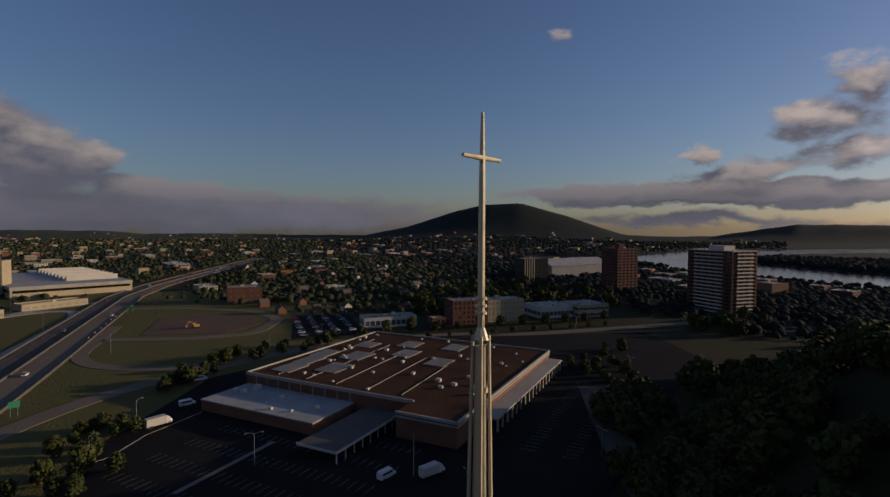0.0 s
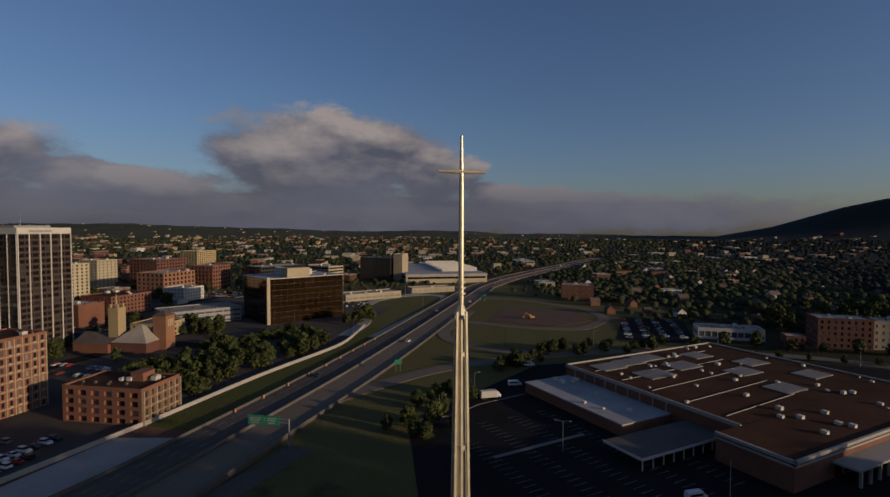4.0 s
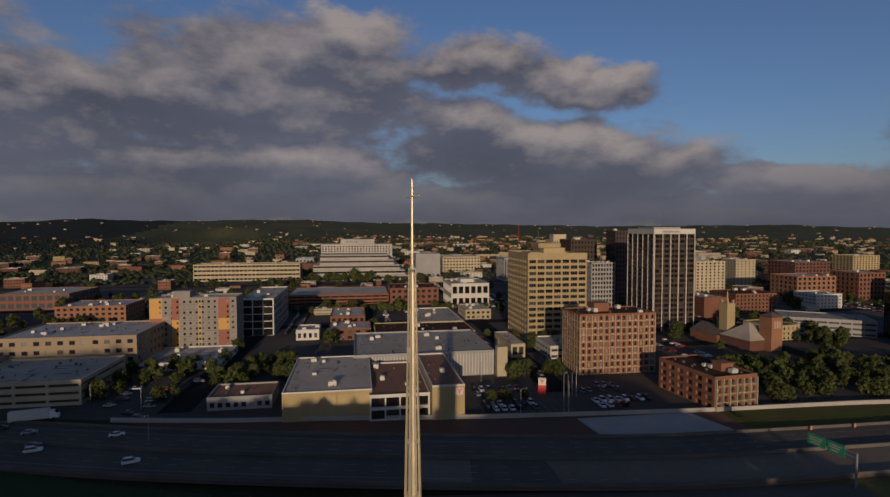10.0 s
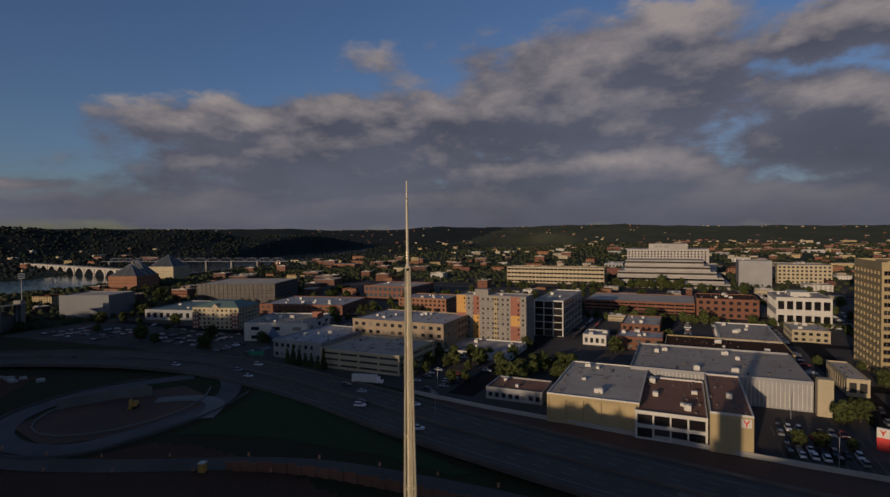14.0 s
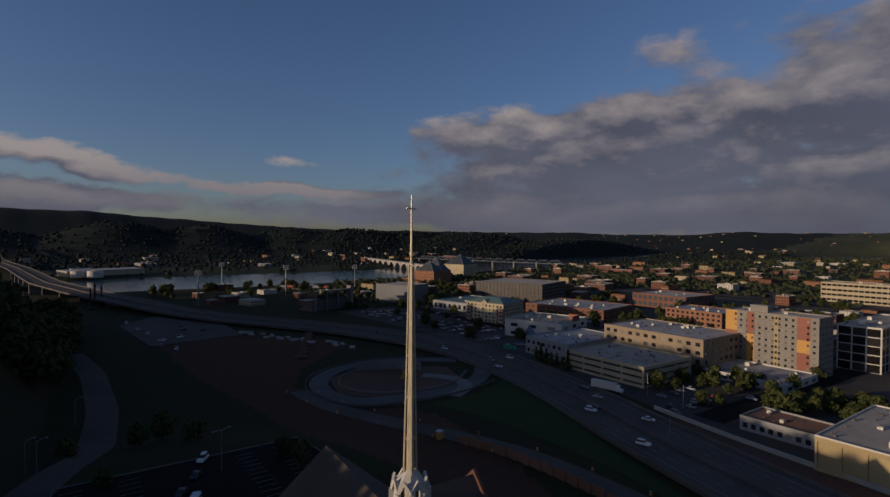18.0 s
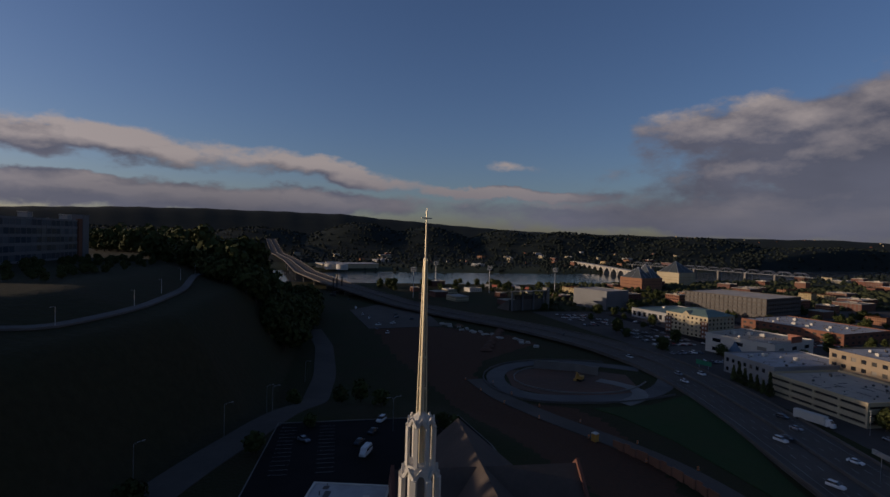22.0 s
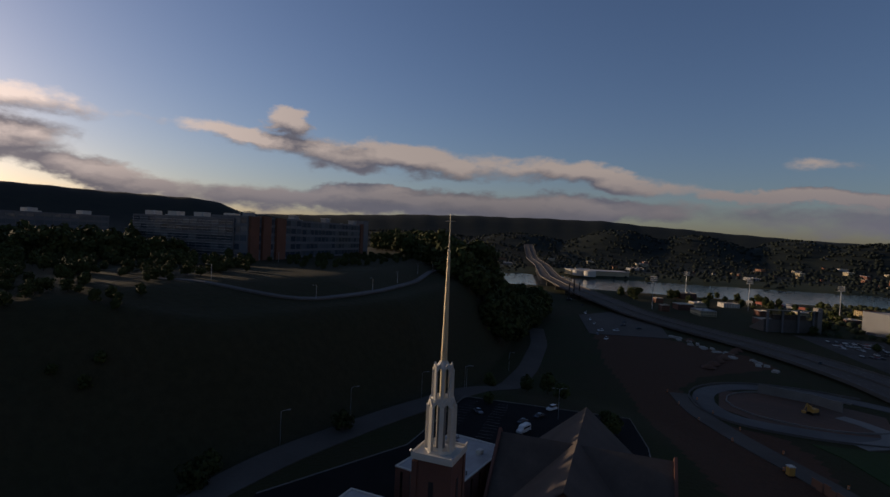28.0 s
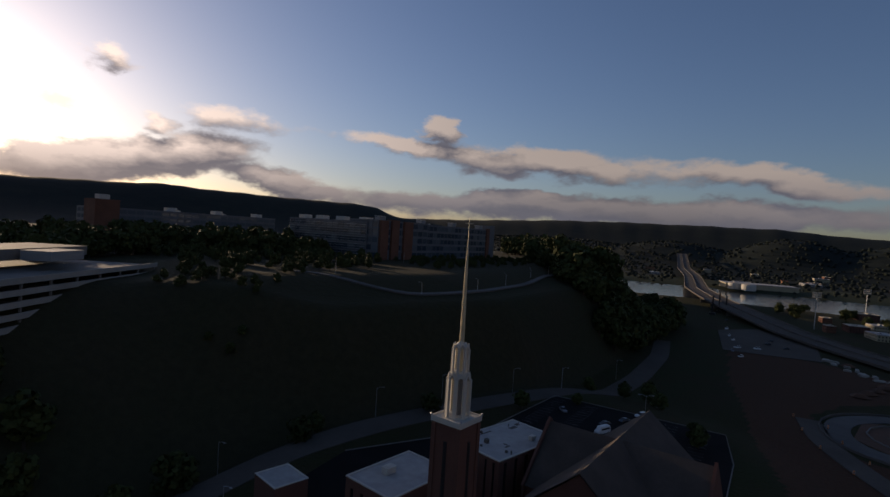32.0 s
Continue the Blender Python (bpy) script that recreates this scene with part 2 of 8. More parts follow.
def material(name, colour, rough=0.85, metal=0.0, vary=0.25, big=0.08, small=2.0, bump=0.15, tint=None, obj_vary=0.0, spec=0.4):
    """A surface with stains at a large scale and grain at a small one, per metre. tint: the colour of the stains."""
    m = bpy.data.materials.new(name)
    m.use_nodes = True
    nt = m.node_tree
    bsdf = nt.nodes["Principled BSDF"]
    tc = nt.nodes.new("ShaderNodeTexCoord").outputs["Object"]

    def nz(scale, detail):
        n = nt.nodes.new("ShaderNodeTexNoise")
        nt.links.new(tc, n.inputs["Vector"])
        n.inputs["Scale"].default_value, n.inputs["Detail"].default_value, n.inputs["Roughness"].default_value = scale, detail, 0.6
        return n.outputs["Fac"]

    def ramp(src, lo, hi):
        r = nt.nodes.new("ShaderNodeMapRange")
        nt.links.new(src, r.inputs[0])
        for k, v in enumerate((0.32, 0.68, lo, hi)):
            r.inputs[k + 1].default_value = v
        return r.outputs[0]

    def mix(fac, a, b, blend="MIX"):
        x = nt.nodes.new("ShaderNodeMix")
        x.data_type, x.blend_type = "RGBA", blend
        for slot, value in ((x.inputs[0], fac), (x.inputs[6], a), (x.inputs[7], b)):
            if isinstance(value, (int, float)):
                slot.default_value = value
            elif isinstance(value, tuple):
                slot.default_value = (*value, 1.0)
            else:
                nt.links.new(value, slot)
        return x.outputs[2]

    stain, grain = nz(big, 5), nz(small, 3)
    other = tint or tuple(c * (1 - vary) for c in colour)
    base = mix(ramp(stain, 0.0, 1.0), tuple(colour), other)
    base = mix(ramp(grain, 0.0, vary), base, tuple(c * 0.55 for c in colour))
    if obj_vary:
        rnd = nt.nodes.new("ShaderNodeObjectInfo").outputs["Random"]
        v = nt.nodes.new("ShaderNodeMapRange")
        nt.links.new(rnd, v.inputs[0])
        v.inputs[3].default_value, v.inputs[4].default_value = 1 - obj_vary, 1 + obj_vary
        hsv = nt.nodes.new("ShaderNodeHueSaturation")
        nt.links.new(v.outputs[0], hsv.inputs["Value"])
        nt.links.new(base, hsv.inputs["Color"])
        base = hsv.outputs[0]
    nt.links.new(base, bsdf.inputs["Base Color"])
    nt.links.new(ramp(grain, min(1.0, rough + 0.06), max(0.03, rough - 0.06)), bsdf.inputs["Roughness"])
    bsdf.inputs["Metallic"].default_value = metal
    bsdf.inputs["Specular IOR Level"].default_value = spec
    if bump:
        b = nt.nodes.new("ShaderNodeBump")
        b.inputs["Strength"].default_value, b.inputs["Distance"].default_value = bump, 0.05 if bump < 0.7 else 0.6
        nt.links.new(grain, b.inputs["Height"])
        nt.links.new(b.outputs[0], bsdf.inputs["Normal"])
    return m


def glass(name, colour, blind, share=0.35, rough=0.08):
    """Window glass over a dark room; in some panes a pale blind is down."""
    m = bpy.data.materials.new(name)
    m.use_nodes = True
    nt = m.node_tree
    bsdf = nt.nodes["Principled BSDF"]
    rnd = nt.nodes.new("ShaderNodeObjectInfo").outputs["Random"]
    r = nt.nodes.new("ShaderNodeMapRange")
    nt.links.new(rnd, r.inputs[0])
    for k, v in enumerate((1 - share, 1.0, 0.0, 1.0)):
        r.inputs[k + 1].default_value = v
    x = nt.nodes.new("ShaderNodeMix")
    x.data_type = "RGBA"
    nt.links.new(r.outputs[0], x.inputs[0])
    x.inputs[6].default_value, x.inputs[7].default_value = (*colour, 1), (*blind, 1)
    nt.links.new(x.outputs[2], bsdf.inputs["Base Color"])
    bsdf.inputs["Roughness"].default_value = rough
    bsdf.inputs["Specular IOR Level"].default_value = 0.7
    return m


M = dict(
    # bright grass of the sunlit verge, the low sun mixed into its colour
    grass=material("grass", (0.085, 0.1, 0.022), 0.95, big=0.03, small=1.1, vary=0.5, bump=1.0, tint=(0.1, 0.082, 0.03), spec=0.1),
    verge=material("mown_verge", (0.03, 0.062, 0.02), 0.95, big=0.05, small=1.1, vary=0.45, bump=1.0, tint=(0.045, 0.06, 0.022), spec=0.1),
    asphalt=material("asphalt", (0.023, 0.021, 0.021), 0.95, big=0.05, small=1.5, vary=0.35, spec=0.05),
    # grass in the hill's shadow, the shade put into its base colour
    scrub=material("scrub", (0.036, 0.042, 0.015), 0.95, big=0.03, small=0.9, vary=0.5, bump=1.0, tint=(0.052, 0.038, 0.02), spec=0.1),
    dark_carriageway=material("patched_carriageway", (0.125, 0.104, 0.086), 0.93, big=0.05, small=0.9, vary=0.35, spec=0.1, tint=(0.09, 0.076, 0.064)),
    # dark grass for the hill's sunless east face, shade included in the colour
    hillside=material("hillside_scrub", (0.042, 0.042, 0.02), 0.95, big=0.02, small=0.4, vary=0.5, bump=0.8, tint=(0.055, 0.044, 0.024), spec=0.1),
    # woods darkened as if backlit; the shade is mixed into the colour
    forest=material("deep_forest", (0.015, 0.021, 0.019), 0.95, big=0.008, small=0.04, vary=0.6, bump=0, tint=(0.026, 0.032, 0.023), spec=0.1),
    city_ground=material("city_ground", (0.11, 0.094, 0.078), 0.95, big=0.022, small=0.5, vary=0.5, spec=0.15, tint=(0.045, 0.04, 0.037)),
    # woods lightened for ridges facing the low sun, by colour alone
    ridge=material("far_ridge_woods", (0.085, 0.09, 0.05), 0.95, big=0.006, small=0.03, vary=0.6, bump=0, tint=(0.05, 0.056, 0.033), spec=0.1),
    barrier=material("stained_concrete", (0.13, 0.115, 0.1), 0.9, big=0.1, small=1.0, vary=0.35),
    dark_shingle=material("dark_shingle", (0.1, 0.076, 0.06), 0.92, big=0.15, small=1.2, vary=0.4),
    rust_roof=material("rust_roof", (0.27, 0.125, 0.07), 0.95, big=0.05, small=0.6, vary=0.35, tint=(0.2, 0.095, 0.055)),
    tar=material("roof_tar", (0.12, 0.105, 0.09), 0.9, big=0.2, small=1.0, vary=0.3),
    slate=material("slate_panel", (0.14, 0.145, 0.15), 0.6, big=0.08, small=1.0, vary=0.2),
    # worn brown concrete, raised in brightness for the sunlit south
    carriageway=material("worn_carriageway", (0.2, 0.16, 0.12), 0.92, big=0.05, small=0.9, vary=0.35, spec=0.1, tint=(0.175, 0.138, 0.1)),
    old_asphalt=material("old_asphalt", (0.15, 0.14, 0.13), 0.95, big=0.04, small=1.2, vary=0.4, spec=0.15),
    concrete=material("concrete", (0.22, 0.2, 0.175), 0.85, big=0.06, small=1.0, vary=0.3),
    pale_concrete=material("pale_concrete", (0.4, 0.37, 0.32), 0.85, big=0.06, small=1.0, vary=0.25),
    paint=material("road_paint", (0.34, 0.33, 0.3), 0.7, big=0.3, small=3, vary=0.4, bump=0),
    dirt=material("red_dirt", (0.15, 0.068, 0.038), 0.95, big=0.03, small=0.3, vary=0.5, bump=0.8, tint=(0.075, 0.05, 0.034)),
    brick=material("brick", (0.22, 0.095, 0.055), 0.9, big=0.1, small=1.5, vary=0.3, obj_vary=0.1),
    dark_brick=material("dark_brick", (0.15, 0.065, 0.045), 0.9, big=0.1, small=1.5, vary=0.3),
    orange_brick=material("orange_brick", (0.29, 0.14, 0.075), 0.9, big=0.1, small=1.5, vary=0.25),
    tan=material("tan_stone", (0.39, 0.3, 0.15), 0.85, big=0.08, small=1.2, vary=0.2, obj_vary=0.08),
    cream=material("cream_stone", (0.43, 0.36, 0.23), 0.85, big=0.08, small=1.2, vary=0.2, obj_vary=0.1),
    white=material("white_panel", (0.55, 0.52, 0.45), 0.7, big=0.08, small=1.0, vary=0.15, obj_vary=0.06),
    grey=material("grey_panel", (0.3, 0.295, 0.285), 0.75, big=0.08, small=1.0, vary=0.2, obj_vary=0.1),
    black=material("black_panel", (0.03, 0.028, 0.028), 0.35, big=0.1, small=1.0, vary=0.2),
    orange=material("orange_panel", (0.5, 0.26, 0.05), 0.6, big=0.1, small=1.0, vary=0.12),
    warm_grey=material("warm_grey_panel", (0.25, 0.225, 0.19), 0.8, big=0.1, small=1.0, vary=0.15),
    dull_red=material("dull_red_panel", (0.27, 0.1, 0.06), 0.7, big=0.1, small=1.0, vary=0.15),
    bronze_panel=material("bronze_panel", (0.062, 0.043, 0.033), 0.65, big=0.1, small=1.0, vary=0.2, spec=0.2),
    apartment_brick=material("apartment_brick", (0.235, 0.102, 0.058), 0.9, big=0.1, small=1.5, vary=0.25),
    dull_tan=material("dull_tan_brick", (0.3, 0.23, 0.15), 0.9, big=0.1, small=1.5, vary=0.2),
    red=material("red_panel", (0.36, 0.1, 0.06), 0.6, big=0.1, small=1.0, vary=0.12),
    roof_brown=material("brown_roof", (0.062, 0.031, 0.018), 0.95, big=0.05, small=0.6, vary=0.4, tint=(0.1, 0.05, 0.028), spec=0.05),
    roof_grey=material("grey_roof", (0.5, 0.44, 0.35), 0.9, big=0.06, small=0.6, vary=0.35, tint=(0.36, 0.31, 0.25), obj_vary=0.25, spec=0.15),
    roof_white=material("white_roof", (0.42, 0.41, 0.39), 0.85, big=0.12, small=0.5, vary=0.35, tint=(0.3, 0.29, 0.28)),
    roof_green=material("green_roof", (0.13, 0.2, 0.17), 0.6, big=0.1, small=1.0, vary=0.25),
    shingle=material("shingle", (0.13, 0.1, 0.08), 0.9, big=0.15, small=1.2, vary=0.4, obj_vary=0.3),
    steel=material("steel", (0.42, 0.43, 0.44), 0.45, 0.8, big=0.5, small=4, vary=0.15, bump=0.05),
    gold=material("gold_metal", (0.66, 0.58, 0.4), 0.42, 0.45, big=0.5, small=3, vary=0.18, bump=0.05),
    barrel=material("barrel_orange", (0.7, 0.2, 0.03), 0.6, big=1, small=5, vary=0.1, bump=0),
    bark=material("bark", (0.07, 0.05, 0.035), 0.95, big=0.6, small=4),
    leaf=material("leaves", (0.042, 0.054, 0.016), 0.8, big=0.25, small=1.5, vary=0.5, bump=0, obj_vary=0.35, tint=(0.07, 0.078, 0.02), spec=0.15),
    woods=material("woods", (0.034, 0.042, 0.021), 0.9, big=0.012, small=0.25, vary=0.5, bump=0, tint=(0.055, 0.06, 0.027), spec=0.1),
    sign_green=material("sign_green", (0.02, 0.2, 0.11), 0.5, big=1, small=5, vary=0.1, bump=0),
    sign_red=material("sign_red", (0.6, 0.04, 0.03), 0.5, big=1, small=5, vary=0.1, bump=0),
    mural_blue=material("mural_blue", (0.12, 0.2, 0.3), 0.7, big=0.2, small=2, vary=0.25),
    tyre=material("tyre", (0.02, 0.02, 0.02), 0.8, big=1, small=5, bump=0),
    car_white=material("car_white", (0.62, 0.62, 0.6), 0.3, big=1, small=3, vary=0.05, bump=0),
    car_grey=material("car_grey", (0.22, 0.23, 0.25), 0.3, 0.4, big=1, small=3, vary=0.05, bump=0),
    car_dark=material("car_dark", (0.03, 0.035, 0.045), 0.25, 0.3, big=1, small=3, vary=0.05, bump=0),
    car_red=material("car_red", (0.32, 0.03, 0.025), 0.3, 0.2, big=1, small=3, vary=0.05, bump=0),
    glass=glass("window_glass", (0.018, 0.02, 0.024), (0.3, 0.27, 0.22)),
    dark_glass=glass("dark_glass", (0.012, 0.011, 0.012), (0.05, 0.045, 0.04), 0.3),
    gold_glass=glass("bronze_glass", (0.06, 0.03, 0.01), (0.13, 0.065, 0.02), 0.5, 0.05),
    blue_glass=glass("blue_glass", (0.045, 0.062, 0.08), (0.15, 0.17, 0.18), 0.5, 0.08),
    peak_glass=material("peak_glass", (0.06, 0.07, 0.074), 0.55, big=0.1, small=0.5, vary=0.3, bump=0, spec=0.3),
)
bronze = M["gold_glass"].node_tree.nodes["Principled BSDF"]
bronze.inputs["Metallic"].default_value = 0.75

water_mat = bpy.data.materials.new("river_water")
water_mat.use_nodes = True
wb = water_mat.node_tree.nodes["Principled BSDF"]
wb.inputs["Base Color"].default_value, wb.inputs["Roughness"].default_value = (0.03, 0.04, 0.045, 1), 0.12
wnz = water_mat.node_tree.nodes.new("ShaderNodeTexNoise")
wnz.inputs["Scale"].default_value, wnz.inputs["Detail"].default_value = 0.08, 5
water_mat.node_tree.links.new(water_mat.node_tree.nodes.new("ShaderNodeTexCoord").outputs["Object"], wnz.inputs["Vector"])
wbm = water_mat.node_tree.nodes.new("ShaderNodeBump")
wbm.inputs["Strength"].default_value, wbm.inputs["Distance"].default_value = 0.4, 0.5
water_mat.node_tree.links.new(wnz.outputs["Fac"], wbm.inputs["Height"])
water_mat.node_tree.links.new(wbm.outputs[0], wb.inputs["Normal"])

# the ground: grass darkened for shade, with bare earth and sun-brightened grass where the land is marked so
gnt = M["scrub"].node_tree
gb = gnt.nodes["Principled BSDF"]
src = gb.inputs["Base Color"].links[0].from_socket
gtc = gnt.nodes.new("ShaderNodeTexCoord").outputs["Object"]
gn = []
for gscale in (0.09, 0.6):
    node = gnt.nodes.new("ShaderNodeTexNoise")
    node.inputs["Scale"].default_value, node.inputs["Detail"].default_value = gscale, 5
    gnt.links.new(gtc, node.inputs["Vector"])
    gn.append(node.outputs["Fac"])
for mark, first_c, second_c in (("lawn", (0.105, 0.112, 0.032), (0.12, 0.09, 0.038)), ("earth", (0.12, 0.052, 0.028), (0.055, 0.036, 0.024))):
    attr = gnt.nodes.new("ShaderNodeAttribute")
    attr.attribute_name = mark
    add = gnt.nodes.new("ShaderNodeMath")
    add.operation = "ADD"
    gnt.links.new(attr.outputs["Fac"], add.inputs[0])
    gnt.links.new(gn[0], add.inputs[1])
    edge = gnt.nodes.new("ShaderNodeMapRange")
    gnt.links.new(add.outputs[0], edge.inputs[0])
    edge.inputs[1].default_value, edge.inputs[2].default_value = 0.9, 1.15
    two = gnt.nodes.new("ShaderNodeMix")
    two.data_type = "RGBA"
    gnt.links.new(gn[1], two.inputs[0])
    two.inputs[6].default_value, two.inputs[7].default_value = (*first_c, 1), (*second_c, 1)
    over = gnt.nodes.new("ShaderNodeMix")
    over.data_type = "RGBA"
    gnt.links.new(edge.outputs[0], over.inputs[0])
    gnt.links.new(src, over.inputs[6])
    gnt.links.new(two.outputs[2], over.inputs[7])
    src = over.outputs[2]
gnt.links.new(src, gb.inputs["Base Color"])

# ---- geometry helpers ----


class Shape:
    """Collects vertices and faces for one mesh."""

    def __init__(self):
        self.v, self.f = [], []

    def quad(self, *pts):
        n = len(self.v)
        self.v += [tuple(p) for p in pts]
        self.f.append(tuple(range(n, n + len(pts))))
        return self

    def box(self, x0, y0, z0, x1, y1, z1, m=None):
        n = len(self.v)
        pts = [(x, y, z) for z in (z0, z1) for x, y in ((x0, y0), (x1, y0), (x1, y1), (x0, y1))]
        self.v += [tuple(m @ Vector(p)) for p in pts] if m else pts
        self.f += [tuple(n + i for i in f) for f in ((3, 2, 1, 0), (4, 5, 6, 7), (0, 1, 5, 4), (1, 2, 6, 5), (2, 3, 7, 6), (3, 0, 4, 7))]
        return self

    def tube(self, a, b, ra, rb, n=8, caps=True, twist=0.0):
        a, b = Vector(a), Vector(b)
        d = (b - a).normalized()
        side = d.cross(Vector((0, 0, 1)) if abs(d.z) < 0.95 else Vector((1, 0, 0))).normalized()
        up = side.cross(d)
        k = len(self.v)
        for c, r in ((a, ra), (b, rb)):
            for i in range(n):
                t = twist + 2 * math.pi * i / n
                self.v.append(tuple(c + side * (r * math.cos(t)) + up * (r * math.sin(t))))
        for i in range(n):
            j = (i + 1) % n
            self.f.append((k + i, k + j, k + n + j, k + n + i))
        if caps:
            self.f.append(tuple(k + n + i for i in range(n)))
            self.f.append(tuple(k + n - 1 - i for i in range(n)))
        return self

    def prism(self, outline, z0, z1):
        n, k = len(outline), len(self.v)
        self.v += [(x, y, z) for z in (z0, z1) for x, y in outline]
        for i in range(n):
            j = (i + 1) % n
            self.f.append((k + i, k + j, k + n + j, k + n + i))
        self.f.append(tuple(k + n + i for i in range(n)))
        self.f.append(tuple(k + n - 1 - i for i in range(n)))
        return self

    def mesh(self, name, mat):
        me = bpy.data.meshes.new(name)
        me.from_pydata(self.v, [], self.f)
        me.materials.append(mat)
        return me


def part(name, shape, mat, parent, label=""):
    """Links a shape, or a ready mesh, as ONE mesh object under a thing or under a part."""
    ob = new(name, shape.mesh(name, mat) if isinstance(shape, Shape) else shape)
    ob.parent = parent
    return tagged(ob, label)


def thing(name, label, category, m=None, group="", kind=""):
    ob = new(name)
    ob.empty_display_size = 0.5
    ob.matrix_basis = m or Matrix()
    return tagged(ob, label, category, group, kind)


def struct(name, shape, mat, label="", category=""):
    ob = new(name, shape.mesh(name, mat))
    return tagged(ob, label, category, kind="structure")


rng = random.Random(7)

# ---- land ----
RIDGE_V = (-180, -170, -157, -150, -146, -142, -137, -132, -127, -124.7, -122.3, -118, -112, -105, -99, -91, -84, -79, -75, -69, -62, -56, -45, -41, -36, -31, -24, -19, -14.7, -9.4, -5.5, 0.4, 8, 14, 22, 33, 49, 56, 62, 71, 79, 84, 86.5, 95, 100, 108, 112.8, 117.8, 121, 125, 130, 135.7, 140, 144, 147.4, 150.5, 157, 170, 180)
RIDGE_E = (1.9, 2.2, 2.6, 2.85, 3.09, 2.9, 2.78, 2.66, 2.64, 2.3, 1.4, 1.5, 1.8, 2.2, 2.38, 2.42, 2.38, 2.0, 1.75, 1.35, 1.0, 0.9, 0.85, 0.8, 0.86, 0.65, 0.62, 0.95, 0.78, 0.8, 0.93, 0.94, 0.65, 0.6, 0.46, 0.26, 0.38, 0.1, -0.06, -0.44, -0.3, -0.4, -0.68, -0.66, -0.8, -0.84, 0.23, 1.87, 2.62, 2.8, 1.4, -0.6, -0.79, -0.63, 0, 0.58, 0.5, 1.1, 1.9)
HILL_Y = (-720, -600, -520, -430, -330, -240, -130, -60, 0, 60, 100, 135, 165, 190)
HILL_X = (190, 140, 118, 98, 52, 44, 46, 68, 88, 94, 104, 150, 300, 620)
RIVER = ((-2600, -1500), (-1500, -1250), (-900, -1060), (-540, -910), (-200, -895), (100, -905), (420, -860), (760, -560), (960, -100), (890, 330), (860, 600), (920, 950), (1500, 1250), (2500, 1200))


def smooth(t):
    t = np.clip(t, 0, 1)
    return t * t * (3 - 2 * t)


def river_gap(x, y):
    best = np.full(np.shape(x), 1e9)
    for (ax, ay), (bx, by) in zip(RIVER, RIVER[1:]):
        dx_, dy_ = bx - ax, by - ay
        t = np.clip(((x - ax) * dx_ + (y - ay) * dy_) / (dx_ * dx_ + dy_ * dy_), 0, 1)
        best = np.minimum(best, np.hypot(x - ax - t * dx_, y - ay - t * dy_))
    return best


def land(x, y):
    """The ground's height."""
    x, y = np.asarray(x, float), np.asarray(y, float)
    r = np.hypot(x, y)
    v = (np.degrees(np.arctan2(x, y)) + 96 + 180) % 360 - 180
    wob = (np.sin(v * 0.9 + 1) * 0.02 + np.sin(v * 2.3) * 0.025) * smooth((np.abs(v - 122) - 10) / 10)
    top = 70 + 4300 * np.tan(np.radians(np.interp(v, RIDGE_V, RIDGE_E) + wob)) - 6
    z = np.maximum(top, -2) * np.exp(-(np.maximum(0, 4300 - r) / 800) ** 2)
    # wooded hills over the river
    for hx, hy, rx, ry, hz in ((-77, -2200, 270, 300, 122), (-360, -2170, 250, 300, 112), (344, -2250, 330, 330, 92), (-700, -2120, 230, 300, 108), (-930, -1990, 340, 280, 104), (-1384, -1760, 420, 260, 92), (-1170, -1950, 330, 300, 98), (900, -2300, 700, 420, 80), (-1850, -1600, 650, 340, 70)):
        z = np.maximum(z, hz * np.exp(-((x - hx) / rx) ** 2 - ((y - hy) / ry) ** 2))
    # the hill to the west; its brow tips east, shaped to lie in shade
    xb = np.interp(y, HILL_Y, HILL_X)
    s = smooth((x - xb) / (33 + 44 * smooth((y + 52) / 45))) * smooth((y + 730) / 150) * smooth((680 - x) / 200) * (0.35 + 0.65 * smooth((150 - y) / 110))
    crest = 46 + (8.5 * smooth((x - xb - 30) / 42) - 5.5) * smooth((-15 - y) / 40)
    z = np.maximum(z, crest * s)
    # the church's knoll
    k = np.hypot((x - 20) / 1.1, (y + 45) / 1.5)
    z = np.maximum(z, 8 * (1 - smooth((k - 48) / 34)))
    # a far bend of the river
    z = z - (z + 9) * smooth((1.15 - np.hypot((x + 2950) / 520, (y + 830) / 270)) / 0.3)
    # river bed
    return np.where(river_gap(x, y) < 175, np.minimum(z, z * 0 + np.interp(river_gap(x, y), (95, 175), (-9, 0)) + z * smooth((river_gap(x, y) - 120) / 55)), z)


def height(x, y):
    return float(land(x, y))


radii = np.concatenate([np.linspace(0, 420, 106), np.geomspace(425, 4900, 110)])
turns = np.linspace(0, 2 * math.pi, 541)[:-1]
gx, gy = np.outer(radii, np.sin(turns)), np.outer(radii, np.cos(turns))
gz = land(gx, gy)
gverts = np.stack([gx, gy, gz], -1).reshape(-1, 3)
na, nr = len(turns), len(radii)
ii, jj = np.meshgrid(np.arange(nr - 1), np.arange(na), indexing="ij")
k0, k1 = ii * na + jj, ii * na + (jj + 1) % na
gfaces = np.stack([k0, k0 + na, k1 + na, k1], -1).reshape(-1, 4)
gme = bpy.data.meshes.new("ground")
gme.from_pydata(gverts.tolist(), [], gfaces.tolist())
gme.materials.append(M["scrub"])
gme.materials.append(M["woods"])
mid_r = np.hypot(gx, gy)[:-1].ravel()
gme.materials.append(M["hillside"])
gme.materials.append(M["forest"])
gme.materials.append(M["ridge"])
